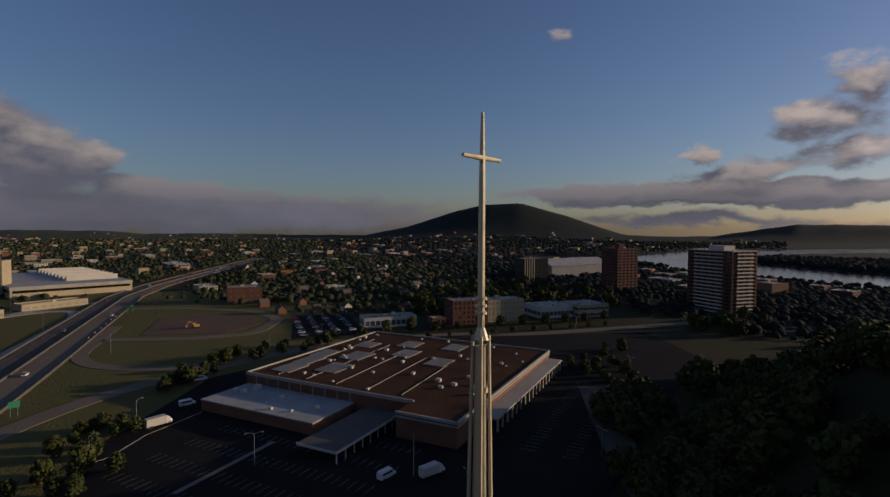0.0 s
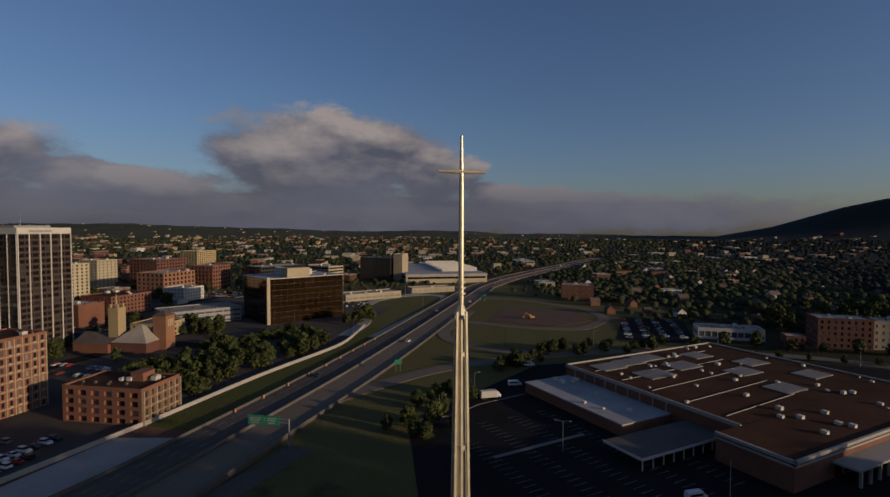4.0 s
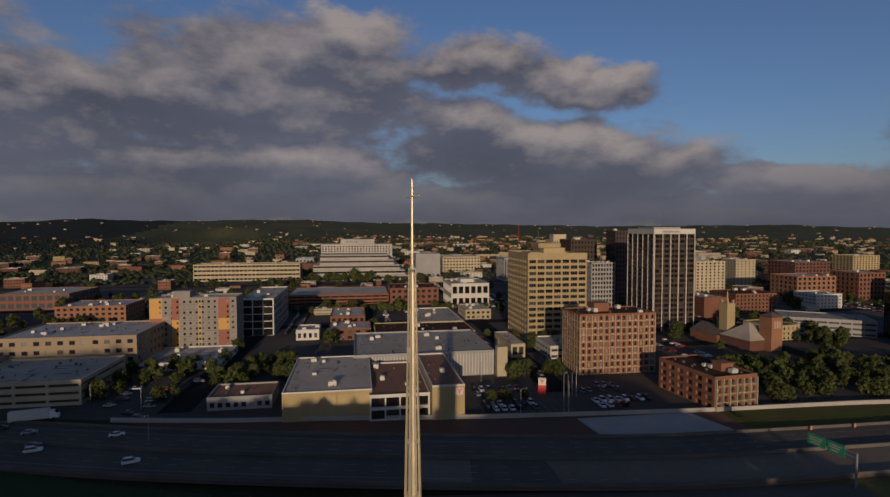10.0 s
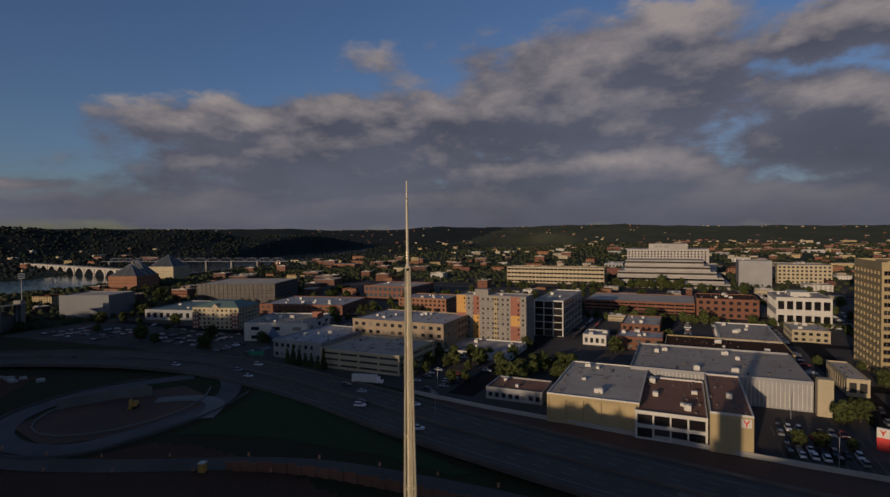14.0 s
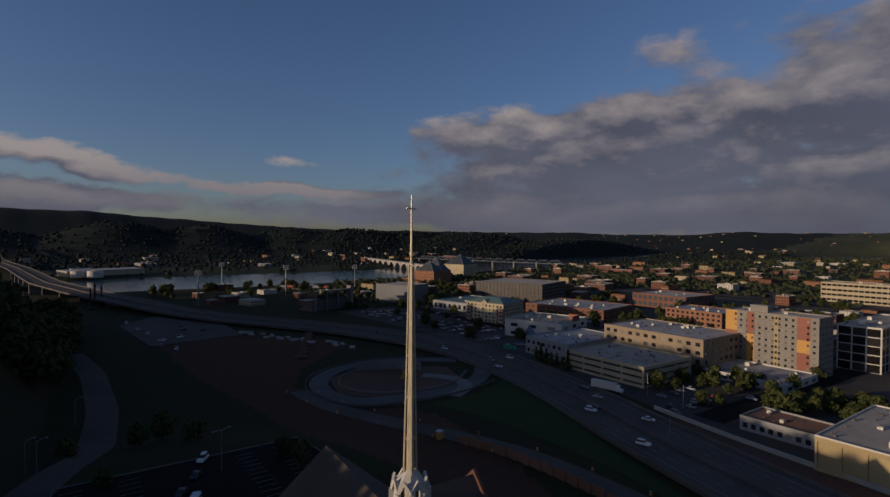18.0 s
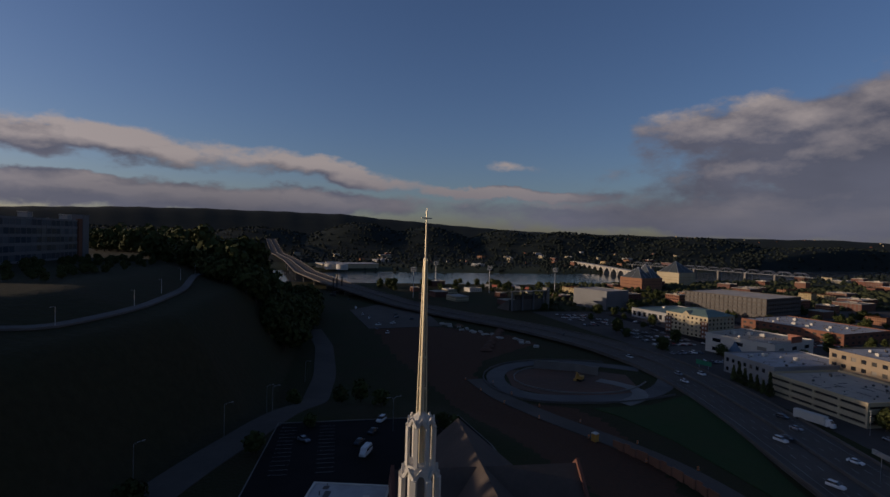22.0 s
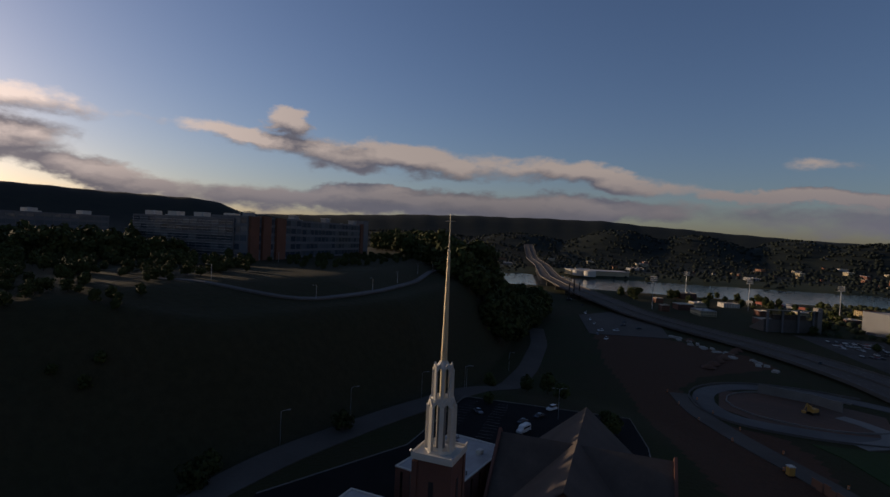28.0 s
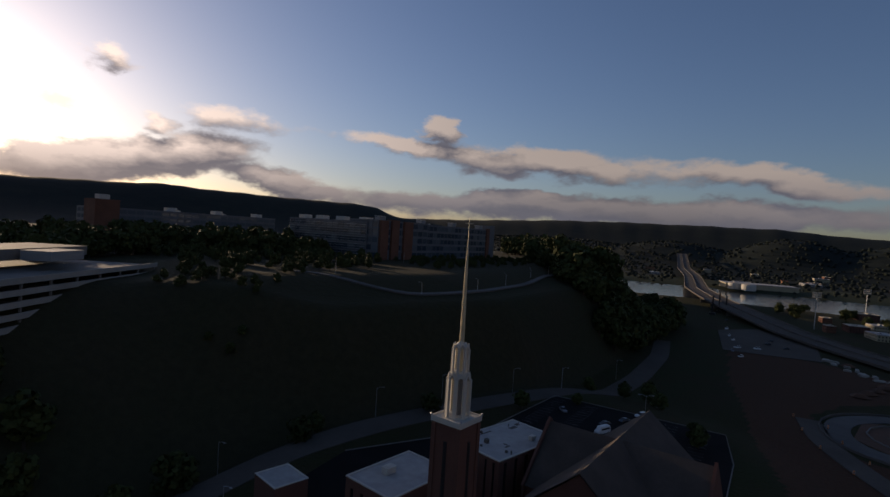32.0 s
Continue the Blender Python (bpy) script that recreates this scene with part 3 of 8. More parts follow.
EARTH = [(-5, -345), (-60, -335), (-104, -300), (-112, -270), (-62, -226), (-48, -196), (-46, -160), (-58, -146), (-76, -140), (-82, -118), (-76, -72), (-62, -30), (-46, -40), (-38, -77), (-30, -120), (-24, -169), (-12, -240)]
vx, vy = gx.ravel(), gy.ravel()
bare = np.zeros(len(vx), bool)
for (ax, ay), (bx, by) in zip(EARTH, EARTH[1:] + EARTH[:1]):
    bare ^= ((ay > vy) != (by > vy)) & (vx < (bx - ax) * (vy - ay) / ((by - ay) or 1e-9) + ax)
# the second mark brightens the grass where low sun reaches, in the south
for mark, value in (("earth", bare), ("lawn", np.clip((vy - 60) / 90, 0, 1) * np.clip((110 - vx) / 60, 0, 1) * (vy < 640))):
    gme.attributes.new(mark, "FLOAT", "POINT").data.foreach_set("value", np.asarray(value, np.float32))
mx, my = gx[:-1].ravel(), gy[:-1].ravel()
bearing = (np.degrees(np.arctan2(mx, my)) + 96 + 180) % 360 - 180
# share of the sun-lightened woods colour, full in the east, fading to both sides
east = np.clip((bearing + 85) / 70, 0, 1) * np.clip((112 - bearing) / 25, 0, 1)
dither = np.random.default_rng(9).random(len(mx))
# hill slope, southern mountain and northern hills take colours darkened for shade
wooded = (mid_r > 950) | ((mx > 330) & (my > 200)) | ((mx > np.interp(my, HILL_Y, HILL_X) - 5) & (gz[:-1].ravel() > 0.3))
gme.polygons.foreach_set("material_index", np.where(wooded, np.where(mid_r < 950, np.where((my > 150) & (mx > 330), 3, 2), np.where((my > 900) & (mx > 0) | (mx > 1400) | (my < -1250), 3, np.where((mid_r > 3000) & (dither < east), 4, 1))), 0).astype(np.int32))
gme.polygons.foreach_set("use_smooth", [True] * len(gme.polygons))
tagged(new("ground", gme), "grassy land with hills, sun and shade put into its colours", "ground", kind="structure")

river = Shape().quad((-4800, -2600, -4), (2800, -2600, -4), (2800, 1600, -4), (-4800, 1600, -4))
struct("water", river, water_mat, "still grey river water", "river")


def drape(name, line, width, mat, lift=0.12, label="", category="", level=None, step=6.0):
    """A strip of road along a line, laid on the land, or at its own level; level is a list of heights, one for each point of the line."""
    pts = []
    for n, ((ax, ay), (bx, by)) in enumerate(zip(line, line[1:])):
        count = max(1, int(math.hypot(bx - ax, by - ay) / step))
        for i in range(count):
            t = i / count
            za = None if level is None else level[n] + (level[n + 1] - level[n]) * t
            pts.append((ax + (bx - ax) * t, ay + (by - ay) * t, za))
    pts.append((*line[-1], None if level is None else level[-1]))
    # round off the bends
    for _ in range(3):
        pts = [pts[0]] + [tuple((a[k] + 2 * b[k] + c[k]) / 4 if b[k] is not None else None for k in range(3)) for a, b, c in zip(pts, pts[1:], pts[2:])] + [pts[-1]]
    sh = Shape()
    rows = []
    for n, p in enumerate(pts):
        a, b = pts[max(0, n - 1)], pts[min(len(pts) - 1, n + 1)]
        d = Vector((b[0] - a[0], b[1] - a[1])).normalized()
        nx, ny = -d.y, d.x
        row = []
        for s in (-0.5, 0.5):
            x, y = p[0] + nx * width * s, p[1] + ny * width * s
            z = p[2] if p[2] is not None else max(height(x, y), height(p[0], p[1]))
            row.append((x, y, z + lift))
        rows.append(row)
    for r0, r1 in zip(rows, rows[1:]):
        sh.quad(r0[0], r0[1], r1[1], r1[0])
        for s in (0, 1):
            a, b = r0[s], r1[s]
            sh.quad(a, b, (b[0], b[1], b[2] - 0.6), (a[0], a[1], a[2] - 0.6))
    return struct(name, sh, mat, label, category)


def offset(line, d):
    out = []
    for n, p in enumerate(line):
        a, b = line[max(0, n - 1)], line[min(len(line) - 1, n + 1)]
        v = Vector((b[0] - a[0], b[1] - a[1])).normalized()
        out.append((p[0] - v.y * d, p[1] + v.x * d))
    return out

# ---- roads, lots, walls ----
HIGHWAY = [(40, 1250), (-20, 1000), (-70, 800), (-92, 700), (-105, 593), (-101, 469), (-97, 350), (-95, 285), (-94, 221), (-95, 169), (-95, 100), (-101, 50), (-111, 0), (-125, -50), (-145, -110), (-157, -160), (-160, -200), (-151, -250), (-133, -300), (-110, -345), (-80, -390), (-45, -450), (-8, -540), (31, -640), (70, -780), (121, -1131), (190, -1500), (262, -1942)]
HIGH_Z = [0, 0, 0, 0, 0, 0, 0, 0, 0, 0, 1, 2, 2, 1, 0, 0, 1, 2, 2, 2, 2, 3, 6, 9, 11, 12, 14, 50]


def kerb_line(name, line, tall, thick, mat, label, category, level=None, parent=None, base=0.0):
    """A low wall along a line: a road barrier, a retaining wall or a parapet."""
    sh = Shape()
    l, r = offset(line, thick / 2), offset(line, -thick / 2)
    zs = [height(*p) if level is None else z for p, z in zip(line, level or line)]
    for n in range(len(line) - 1):
        for (a, b, c, d) in ((l[n], l[n + 1], r[n + 1], r[n]),):
            z0, z1 = zs[n] + base, zs[n + 1] + base
            sh.quad((*a, z0 + tall), (*d, z0 + tall), (*c, z1 + tall), (*b, z1 + tall))
            sh.quad((*a, z0 - 1), (*a, z0 + tall), (*b, z1 + tall), (*b, z1 - 1))
            sh.quad((*d, z0 + tall), (*d, z0 - 1), (*c, z1 - 1), (*c, z1 + tall))
    for n in (0, len(line) - 1):
        z = zs[n] + base
        sh.quad((*l[n], z - 1), (*r[n], z - 1), (*r[n], z + tall), (*l[n], z + tall))
    ob = new(name, sh.mesh(name, mat))
    return tagged(ob, label, category, kind="structure")


def curve(line, level=None, step=8.0):
    """A finer, rounded copy of a line and of its levels."""
    pts = []
    for n, (a, b) in enumerate(zip(line, line[1:])):
        count = max(1, int(math.hypot(b[0] - a[0], b[1] - a[1]) / step))
        for i in range(count):
            t = i / count
            pts.append((a[0] + (b[0] - a[0]) * t, a[1] + (b[1] - a[1]) * t, 0 if level is None else level[n] + (level[n + 1] - level[n]) * t))
    pts.append((*line[-1], 0 if level is None else level[-1]))
    for _ in range(4):
        pts = [pts[0]] + [tuple((a[k] + 2 * b[k] + c[k]) / 4 for k in range(3)) for a, b, c in zip(pts, pts[1:], pts[2:])] + [pts[-1]]
    return [(p[0], p[1]) for p in pts], [p[2] for p in pts]


hw, hz = curve(HIGHWAY, HIGH_Z)
drape("road", HIGHWAY, 33, M["dark_carriageway"], 0.32, "worn grey multi-lane highway", "highway", HIGH_Z)
# the paler colour stops at y = 20, where sunlight on the road ends
south_n = max(n for n, p in enumerate(hw) if p[1] > 20) + 1
drape("carriageway", offset(hw, 8.4)[:south_n], 15.2, M["carriageway"], 0.36, "worn brownish concrete carriageway of the highway, its sunlit stretch painted paler", "highway", hz[:south_n])
kerb_line("median_barrier", hw, 1.1, 0.6, M["barrier"], "stained concrete barrier along the highway's middle", "barrier", [z + 0.35 for z in hz])
for d in (-16.2, 16.2):
    kerb_line("edge_barrier", offset(hw, d), 0.95, 0.45, M["barrier"], "stained concrete barrier along the highway's edge", "barrier", [z + 0.35 for z in hz])
dash = Shape()
for d in (-12.3, -8.6, -4.9, 4.9, 8.6, 12.3):
    side = offset(hw, d)
    solid = abs(d) > 12
    for n in range(0, len(side) - 1):
        (ax, ay), (bx, by) = side[n], side[n + 1]
        if hz[n] > 40:
            continue
        ln = math.hypot(bx - ax, by - ay)
        ux, uy = (bx - ax) / ln, (by - ay) / ln
        lo, hi = (0, ln) if solid else (0.5, 4.0)
        z = hz[n] + 0.385
        w = 0.08
        dash.quad((ax + ux * lo - uy * w, ay + uy * lo + ux * w, z), (ax + ux * lo + uy * w, ay + uy * lo - ux * w, z), (ax + ux * hi + uy * w, ay + uy * hi - ux * w, z), (ax + ux * hi - uy * w, ay + uy * hi + ux * w, z))
tagged(new("lane_marks", dash.mesh("lane_marks", M["paint"])), "white painted lane dashes on the highway", "road marking", kind="stuff")

RETAIN = [(-159, -81), (-152, -46), (-147, 4), (-141, 45), (-137, 87), (-133, 140), (-131, 208), (-123, 276), (-136, 335)]
rl, _ = curve(RETAIN)
kerb_line("retaining_wall", rl, 1.6, 0.6, M["pale_concrete"], "pale concrete retaining wall beside the highway", "wall")


def lot(name, outline, z, mat, label, category, thick=0.25):
    return struct(name, Shape().prism(outline, z - thick, z), mat, label, category)


lot("dirt_strip", [(-146, 5), (-140, 45), (-134, 138), (-130, 206), (-122, 270), (-112, 260), (-112, 50), (-127, 0), (-150, -60), (-157, -76)][::-1], 0.1, M["dirt"], "bare red earth beside the highway under works", "bare ground")
lot("concrete_slab", [(-134, 86), (-113, 88), (-112, 136), (-133, 130)], 0.3, M["pale_concrete"], "fresh pale concrete slab beside the highway", "slab")
lot("downtown_pavement", [(-900, -420), (-165, -420), (-182, -200), (-165, -100), (-152, -40), (-147, 4), (-141, 45), (-137, 87), (-133, 140), (-131, 208), (-128, 290), (-150, 420), (-900, 560)][::-1], 0.07, M["city_ground"], "grey city pavement and car parks", "pavement")
lot("store_car_park", [(-45, 171), (-20, 110), (40, 100), (95, 108), (150, 150), (240, 215), (262, 282), (170, 300), (80, 312), (-8, 262)], 0.1, M["asphalt"], "dark asphalt car park round a low store", "car park")
lot("church_car_park", [(-24, -86), (-20, -112), (40, -112), (44, -60), (66, -20), (60, 20), (-20, 20), (-24, -30)], 8.12, M["asphalt"], "dark asphalt church car park", "car park")
drape("hill_road", [(150, 190), (118, 130), (86, 60), (80, 0), (72, -42), (58, -82), (43, -115), (31, -150), (27, -200), (29, -270), (38, -330)], 11, M["dark_carriageway"], 0.25, "grey road at the foot of the hill", "road")
drape("frontage_road", [(-110, 120), (-71, 212), (-58, 236), (-43, 254), (-23, 269), (-3, 285), (60, 318), (134, 318), (179, 302), (268, 298), (420, 300)], 10, M["carriageway"], 0.2, "worn grey street past the store", "street")
drape("exit_ramp", [(-78, 420), (-78, 360), (-78, 330), (-66, 304), (-36, 287), (-4, 289)], 8, M["carriageway"], 0.2, "ramp leaving the highway", "road")
drape("loop_ramp", [(-84, 505), (-47, 499), (14, 460), (31, 414), (13, 364), (-27, 359), (-75, 372)], 9, M["carriageway"], 0.2, "curved highway ramp round an earth work site", "road")
drape("east_loop_ramp", [(-114, 300), (-114, 400), (-115, 470), (-124, 506), (-148, 512), (-170, 490), (-180, 455), (-174, 418), (-156, 384), (-140, 345), (-134, 300)], 9, M["pale_concrete"], 0.3, "pale new concrete loop ramp", "road")
drape("far_road", [(-174, 470), (-160, 520), (-118, 560), (-112, 620), (-103, 690)], 8, M["pale_concrete"], 0.2, "pale concrete ramp road", "road")
lot("green_verge", [(-132, 142), (-129, 206), (-121, 270), (-130, 330), (-118, 330), (-112, 262), (-113, 142)][::-1], 0.2, M["grass"], "sunlit grass verge beside the highway", "grass")
drape("north_loop_ramp", [(-150, -182), (-137, -164), (-118, -150), (-90, -149), (-62, -154), (-54, -172), (-58, -196), (-76, -214), (-104, -218), (-126, -208), (-142, -196)], 9, M["old_asphalt"], 0.3, "concrete loop ramp round a work site", "road")
drape("work_road", [(-46, -186), (-49, -158), (-60, -130), (-70, -110), (-78, -94), (-84, -76), (-86, -56), (-87, -20), (-84, 20), (-78, 80), (-70, 140)], 9, M["dark_carriageway"], 0.3, "dusty work road along the highway", "track")
drape("inner_ramp", [(-100, -141), (-118, -150), (-121, -166), (-108, -178)], 7, M["concrete"], 0.35, "short concrete ramp inside the loop", "road")
lot("median_lawn", [(-139, -150), (-136, -132), (-126, -102), (-112, -70), (-104, -48), (-98, -30), (-94, -34), (-98, -60), (-96, -100), (-90, -126), (-84, -137), (-112, -138)][::-1], 0.24, M["verge"], "dark green mown grass between ramp and highway", "grass")
lot("work_site", [(-60, -170), (-66, -200), (-100, -206), (-128, -186), (-118, -152), (-76, -152)], 0.22, M["dirt"], "earth work site inside the loop ramp", "bare ground")
lot("south_work_site", [(-54, 443), (2, 454), (19, 401), (-6, 370), (-56, 380)], 0.15, M["dirt"], "red earth work site inside the southern loop", "bare ground")
lot("gravel_yard", [(-2, -330), (10, -430), (-20, -470), (-60, -400), (-60, -340)], 0.4, M["dark_carriageway"], "grey gravel yard with parked cars", "yard")
for y in (-62, 8, 92, 250):
    drape("city_street", [(-165 if y < 100 else -200, y), (-420, y + 6), (-900, y + 20)], 12, M["asphalt"], 0.14, "dark asphalt city street", "street")
for x in (-240, -335, -440, -620):
    drape("city_street", [(x, -400), (x, 80), (x - 4, 500)], 11, M["asphalt"], 0.17, "dark asphalt city street", "street")

# ---- buildings ----


def wall_face(sh, o, u, wide, z0, z1, nx, nz, fw, fh, depth, edge, sill, panes):
    """One outer wall from o along u (unit), with nx by nz openings; the openings' places go into panes."""
    n = Vector((u.y, -u.x, 0))
    up = Vector((0, 0, 1))
    if nx == 0 or nz == 0:
        sh.quad(o + up * z0, o + u * wide + up * z0, o + u * wide + up * z1, o + up * z1)
        return
    fl = (z1 - z0) / nz
    bay = (wide - 2 * edge) / nx
    ww, wh = bay * fw, fl * fh
    P = lambda a, z: o + u * a + up * z  # noqa: E731
    for k in range(nz):
        b = z0 + k * fl
        lo = b + fl * sill
        hi = lo + wh
        sh.quad(P(0, b), P(wide, b), P(wide, lo), P(0, lo))
        sh.quad(P(0, hi), P(wide, hi), P(wide, b + fl), P(0, b + fl))
        at = 0.0
        for i in range(nx):
            a = edge + bay * i + (bay - ww) / 2
            c = a + ww
            sh.quad(P(at, lo), P(a, lo), P(a, hi), P(at, hi))
            at = c
            back = -n * depth
            for p, q in (((a, lo), (a, hi)), ((a, hi), (c, hi)), ((c, hi), (c, lo)), ((c, lo), (a, lo))):
                sh.quad(P(*p), P(*q), P(*q) + back, P(*p) + back)
            panes.append((P((a + c) / 2, (lo + hi) / 2) - n * (depth - 0.03), math.atan2(u.y, u.x), ww, wh))
        sh.quad(P(at, lo), P(wide, lo), P(wide, hi), P(at, hi))


pane_meshes = {}


def pane_mesh(ww, wh, mat, bars=0):
    """A window: glass, with a thin frame and bars in the same pane."""
    key = (round(ww, 2), round(wh, 2), mat.name, bars)
    if key not in pane_meshes:
        sh = Shape().box(-ww / 2, -0.02, -wh / 2, ww / 2, 0.03, wh / 2)
        me = sh.mesh("window", mat)
        if bars:
            n0 = len(sh.f)
            for i in range(1, bars + 1):
                x = -ww / 2 + ww * i / (bars + 1)
                sh.box(x - 0.05, -0.09, -wh / 2, x + 0.05, 0.0, wh / 2)
            me = sh.mesh("window", mat)
            me.materials.append(M["grey"])
            for p in me.polygons:
                p.material_index = 0 if p.index < n0 else 1
        pane_meshes[key] = me
    return pane_meshes[key]


unit_mesh = None
placed = []  # ground already built on: x, y, radius


def roof_unit(parent, x, y, z, s=1.0, turn=0.0):
    """A rooftop air unit: a bevelled case on feet with a round fan."""
    global unit_mesh
    if unit_mesh is None:
        sh = Shape().box(-1.1, -0.8, 0.15, 1.1, 0.8, 1.25).box(-1.15, -0.85, 1.25, 1.15, 0.85, 1.33)
        sh.tube((0.45, 0, 1.33), (0.45, 0, 1.5), 0.5, 0.45, 10).box(-0.95, -0.7, 0, -0.75, 0.7, 0.15).box(0.75, -0.7, 0, 0.95, 0.7, 0.15)
        unit_mesh = sh.mesh("rooftop_unit", M["white"])
    ob = part("rooftop_unit", unit_mesh, None, parent)
    ob.matrix_basis = pose(x, y, z, 0, 0, turn) @ Matrix.Diagonal((s, s, s, 1))
    return ob


def building(label, cx, cy, w, d, h, rot=0.0, z=0.0, wall="tan", pane="glass", roof="roof_grey", floors=3, bays=(4, 4), faces="WNS", fw=0.55, fh=0.5, depth=0.25, edge=0.4, sill=0.25, ground=0.0, ground_mat=None, parapet=0.7, units=2, bars=0, cap=None, name="building", category="building", group="", penthouse=None):
    """A block with recessed windows. w runs along x, d along y. bays: openings across the faces along y (W, E) and along x (N, S)."""
    b = thing(name, label, category, pose(cx, cy, z, 0, 0, rot), group)
    placed.append((cx, cy, 0.5 * math.hypot(w, d)))
    if faces:  # the walls that look towards the open side
        faces = ("W" if cx < 0 else "E") + ("S" if cy < 20 else "N") + ("NS" if abs(cy - 20) < 0.35 * abs(cx) and abs(cx) < 320 else "")
    sh, panes = Shape(), []
    X, Y = w / 2, d / 2
    # facing west is +x, north is -y
    sides = dict(W=(Vector((X, -Y, 0)), Vector((0, 1, 0)), d, bays[0]), E=(Vector((-X, Y, 0)), Vector((0, -1, 0)), d, bays[0]), N=(Vector((-X, -Y, 0)), Vector((1, 0, 0)), w, bays[1]), S=(Vector((X, Y, 0)), Vector((-1, 0, 0)), w, bays[1]))
    for key, (o, u, wide, nx) in sides.items():
        if ground:
            wall_face(sh, o, u, wide, 0, ground, 0, 0, 0, 0, 0, 0, 0, [])
        wall_face(sh, o, u, wide, ground, h, nx if key in faces else 0, floors, fw, fh, depth, edge, sill, panes)
    top = M[cap or wall]
    part("wall", sh, M[wall], b)
    t = 0.35
    pr = Shape()
    for x0, y0, x1, y1 in ((-X - 0.06, -Y - 0.06, X + 0.06, -Y + t), (-X - 0.06, Y - t, X + 0.06, Y + 0.06), (-X - 0.06, -Y + t, -X + t, Y - t), (X - t, -Y + t, X + 0.06, Y - t)):
        pr.box(x0, y0, h, x1, y1, h + parapet)
    part("parapet", pr, top, b)
    part("roof", Shape().box(-X + 0.02, -Y + 0.02, h - 0.3, X - 0.02, Y - 0.02, h + 0.05), M[roof], b)
    if math.hypot(cx, cy) > 405:
        gl = Shape()
        for c, turn, ww, wh in panes:
            m = Matrix.Translation(c) @ Matrix.Rotation(turn, 4, "Z")
            gl.quad(*(m @ Vector(p) for p in ((-ww / 2, 0, -wh / 2), (ww / 2, 0, -wh / 2), (ww / 2, 0, wh / 2), (-ww / 2, 0, wh / 2))))
        if panes:
            tagged(part("glazing", gl, M[pane], b), kind="stuff")
        panes = []
    for c, turn, ww, wh in panes:
        ob = part("window", pane_mesh(ww, wh, M[pane], bars), None, b)
        ob.matrix_basis = Matrix.Translation(c) @ Matrix.Rotation(turn, 4, "Z")
    r = random.Random(int(cx * 7 + cy * 13))
    for _ in range(units):
        roof_unit(b, r.uniform(-X * 0.75, X * 0.75), r.uniform(-Y * 0.75, Y * 0.75), h + 0.05, r.uniform(0.7, 1.5), r.choice((0, 90)))
    if w * d > 240 and math.hypot(cx, cy) < 470:  # tarred seams, patches, small vents and pipes
        cl = Shape()
        for _ in range(int(w * d / 55) + 6):
            x, y = r.uniform(-X * 0.9, X * 0.9), r.uniform(-Y * 0.9, Y * 0.9)
            s, pick = r.uniform(0.15, 0.45), r.random()
            if pick < 0.45:
                cl.box(x - s, y - s, h, x + s, y + s, h + 0.1 + s * 2)
            elif pick < 0.75:
                u, v = r.uniform(0.6, 3.2), r.uniform(0.15, 0.6)
                u, v = (u, v) if r.random() < 0.5 else (v, u)
                cl.box(max(-X + 0.5, x - u), max(-Y + 0.5, y - v), h, min(X - 0.5, x + u), min(Y - 0.5, y + v), h + 0.07)
            else:
                cl.tube((x, y, h), (x, y, h + 0.5 + s), s * 0.4, s * 0.4, 6)
        tagged(part("roof_clutter", cl, M["tar"], b), kind="stuff")
    if penthouse:
        px, py, pw, pd, ph = penthouse
        part("penthouse", Shape().box(px - pw / 2, py - pd / 2, h, px + pw / 2, py + pd / 2, h + ph).box(px - pw / 2 - 0.2, py - pd / 2 - 0.2, h + ph, px + pw / 2 + 0.2, py + pd / 2 + 0.2, h + ph + 0.3), top, b)
    return b


# east side of the highway, near row
hotel = building("ten-storey hotel clad in orange, grey and red panels", -276, -84, 18, 46, 30.2, wall="warm_grey", floors=10, bays=(14, 5), faces="WNS", fw=0.38, fh=0.42, roof="roof_grey", units=3, penthouse=(0, -8, 6, 9, 3.5), name="hotel", category="hotel")
for y0, y1, z0, z1, m in ((-22.9, -16.4, 19.5, 30.5, "orange"), (-22.9, -16.4, 0, 19.5, "dull_red"), (-11.4, -7.4, 18.5, 30.5, "dull_red"), (-11.4, -7.4, 0, 18.5, "orange"), (13.2, 19.2, 19, 30.5, "dull_red"), (13.2, 19.2, 12.5, 19, "orange"), (13.2, 19.2, 0, 12.5, "dull_red"), (2.4, 4.4, 0, 30.5, "tan")):
    part("facade_panel", Shape().box(9.0, y0, z0, 9.12, y1, z1), M[m], hotel)
    for k in range(1, 10):
        z = 3.02 * k + 0.9
        if z0 < z < z1 - 1:
            part("panel_window", Shape().box(9.1, y1 - 1.5, z, 9.16, y1 - 0.5, z + 1.3), M["glass"], hotel)
for k in range(1, 10):
    part("floor_joint", Shape().box(9.0, -16.4, 3.02 * k - 0.06, 9.05, -11.4, 3.02 * k + 0.06).box(9.0, -7.4, 3.02 * k - 0.06, 9.05, 2.4, 3.02 * k + 0.06).box(9.0, 4.4, 3.02 * k - 0.06, 9.05, 13.2, 3.02 * k + 0.06), M["tar"], hotel)
building("office block with a dark glass front and pale side walls", -343, -57, 70, 20, 23.6, wall="white", pane="dark_glass", floors=5, bays=(3, 12), faces="WS", fw=0.9, fh=0.9, sill=0.05, units=3)
gym = building("tan concrete sports hall with pilasters and a pale flat roof", -174, -4, 52, 32, 10.4, wall="tan", roof="roof_grey", cap="white", floors=1, bays=(5, 0), faces="W", fw=0.9, fh=0.8, sill=0.08, depth=0.5, pane="tan", units=4, parapet=0.5)
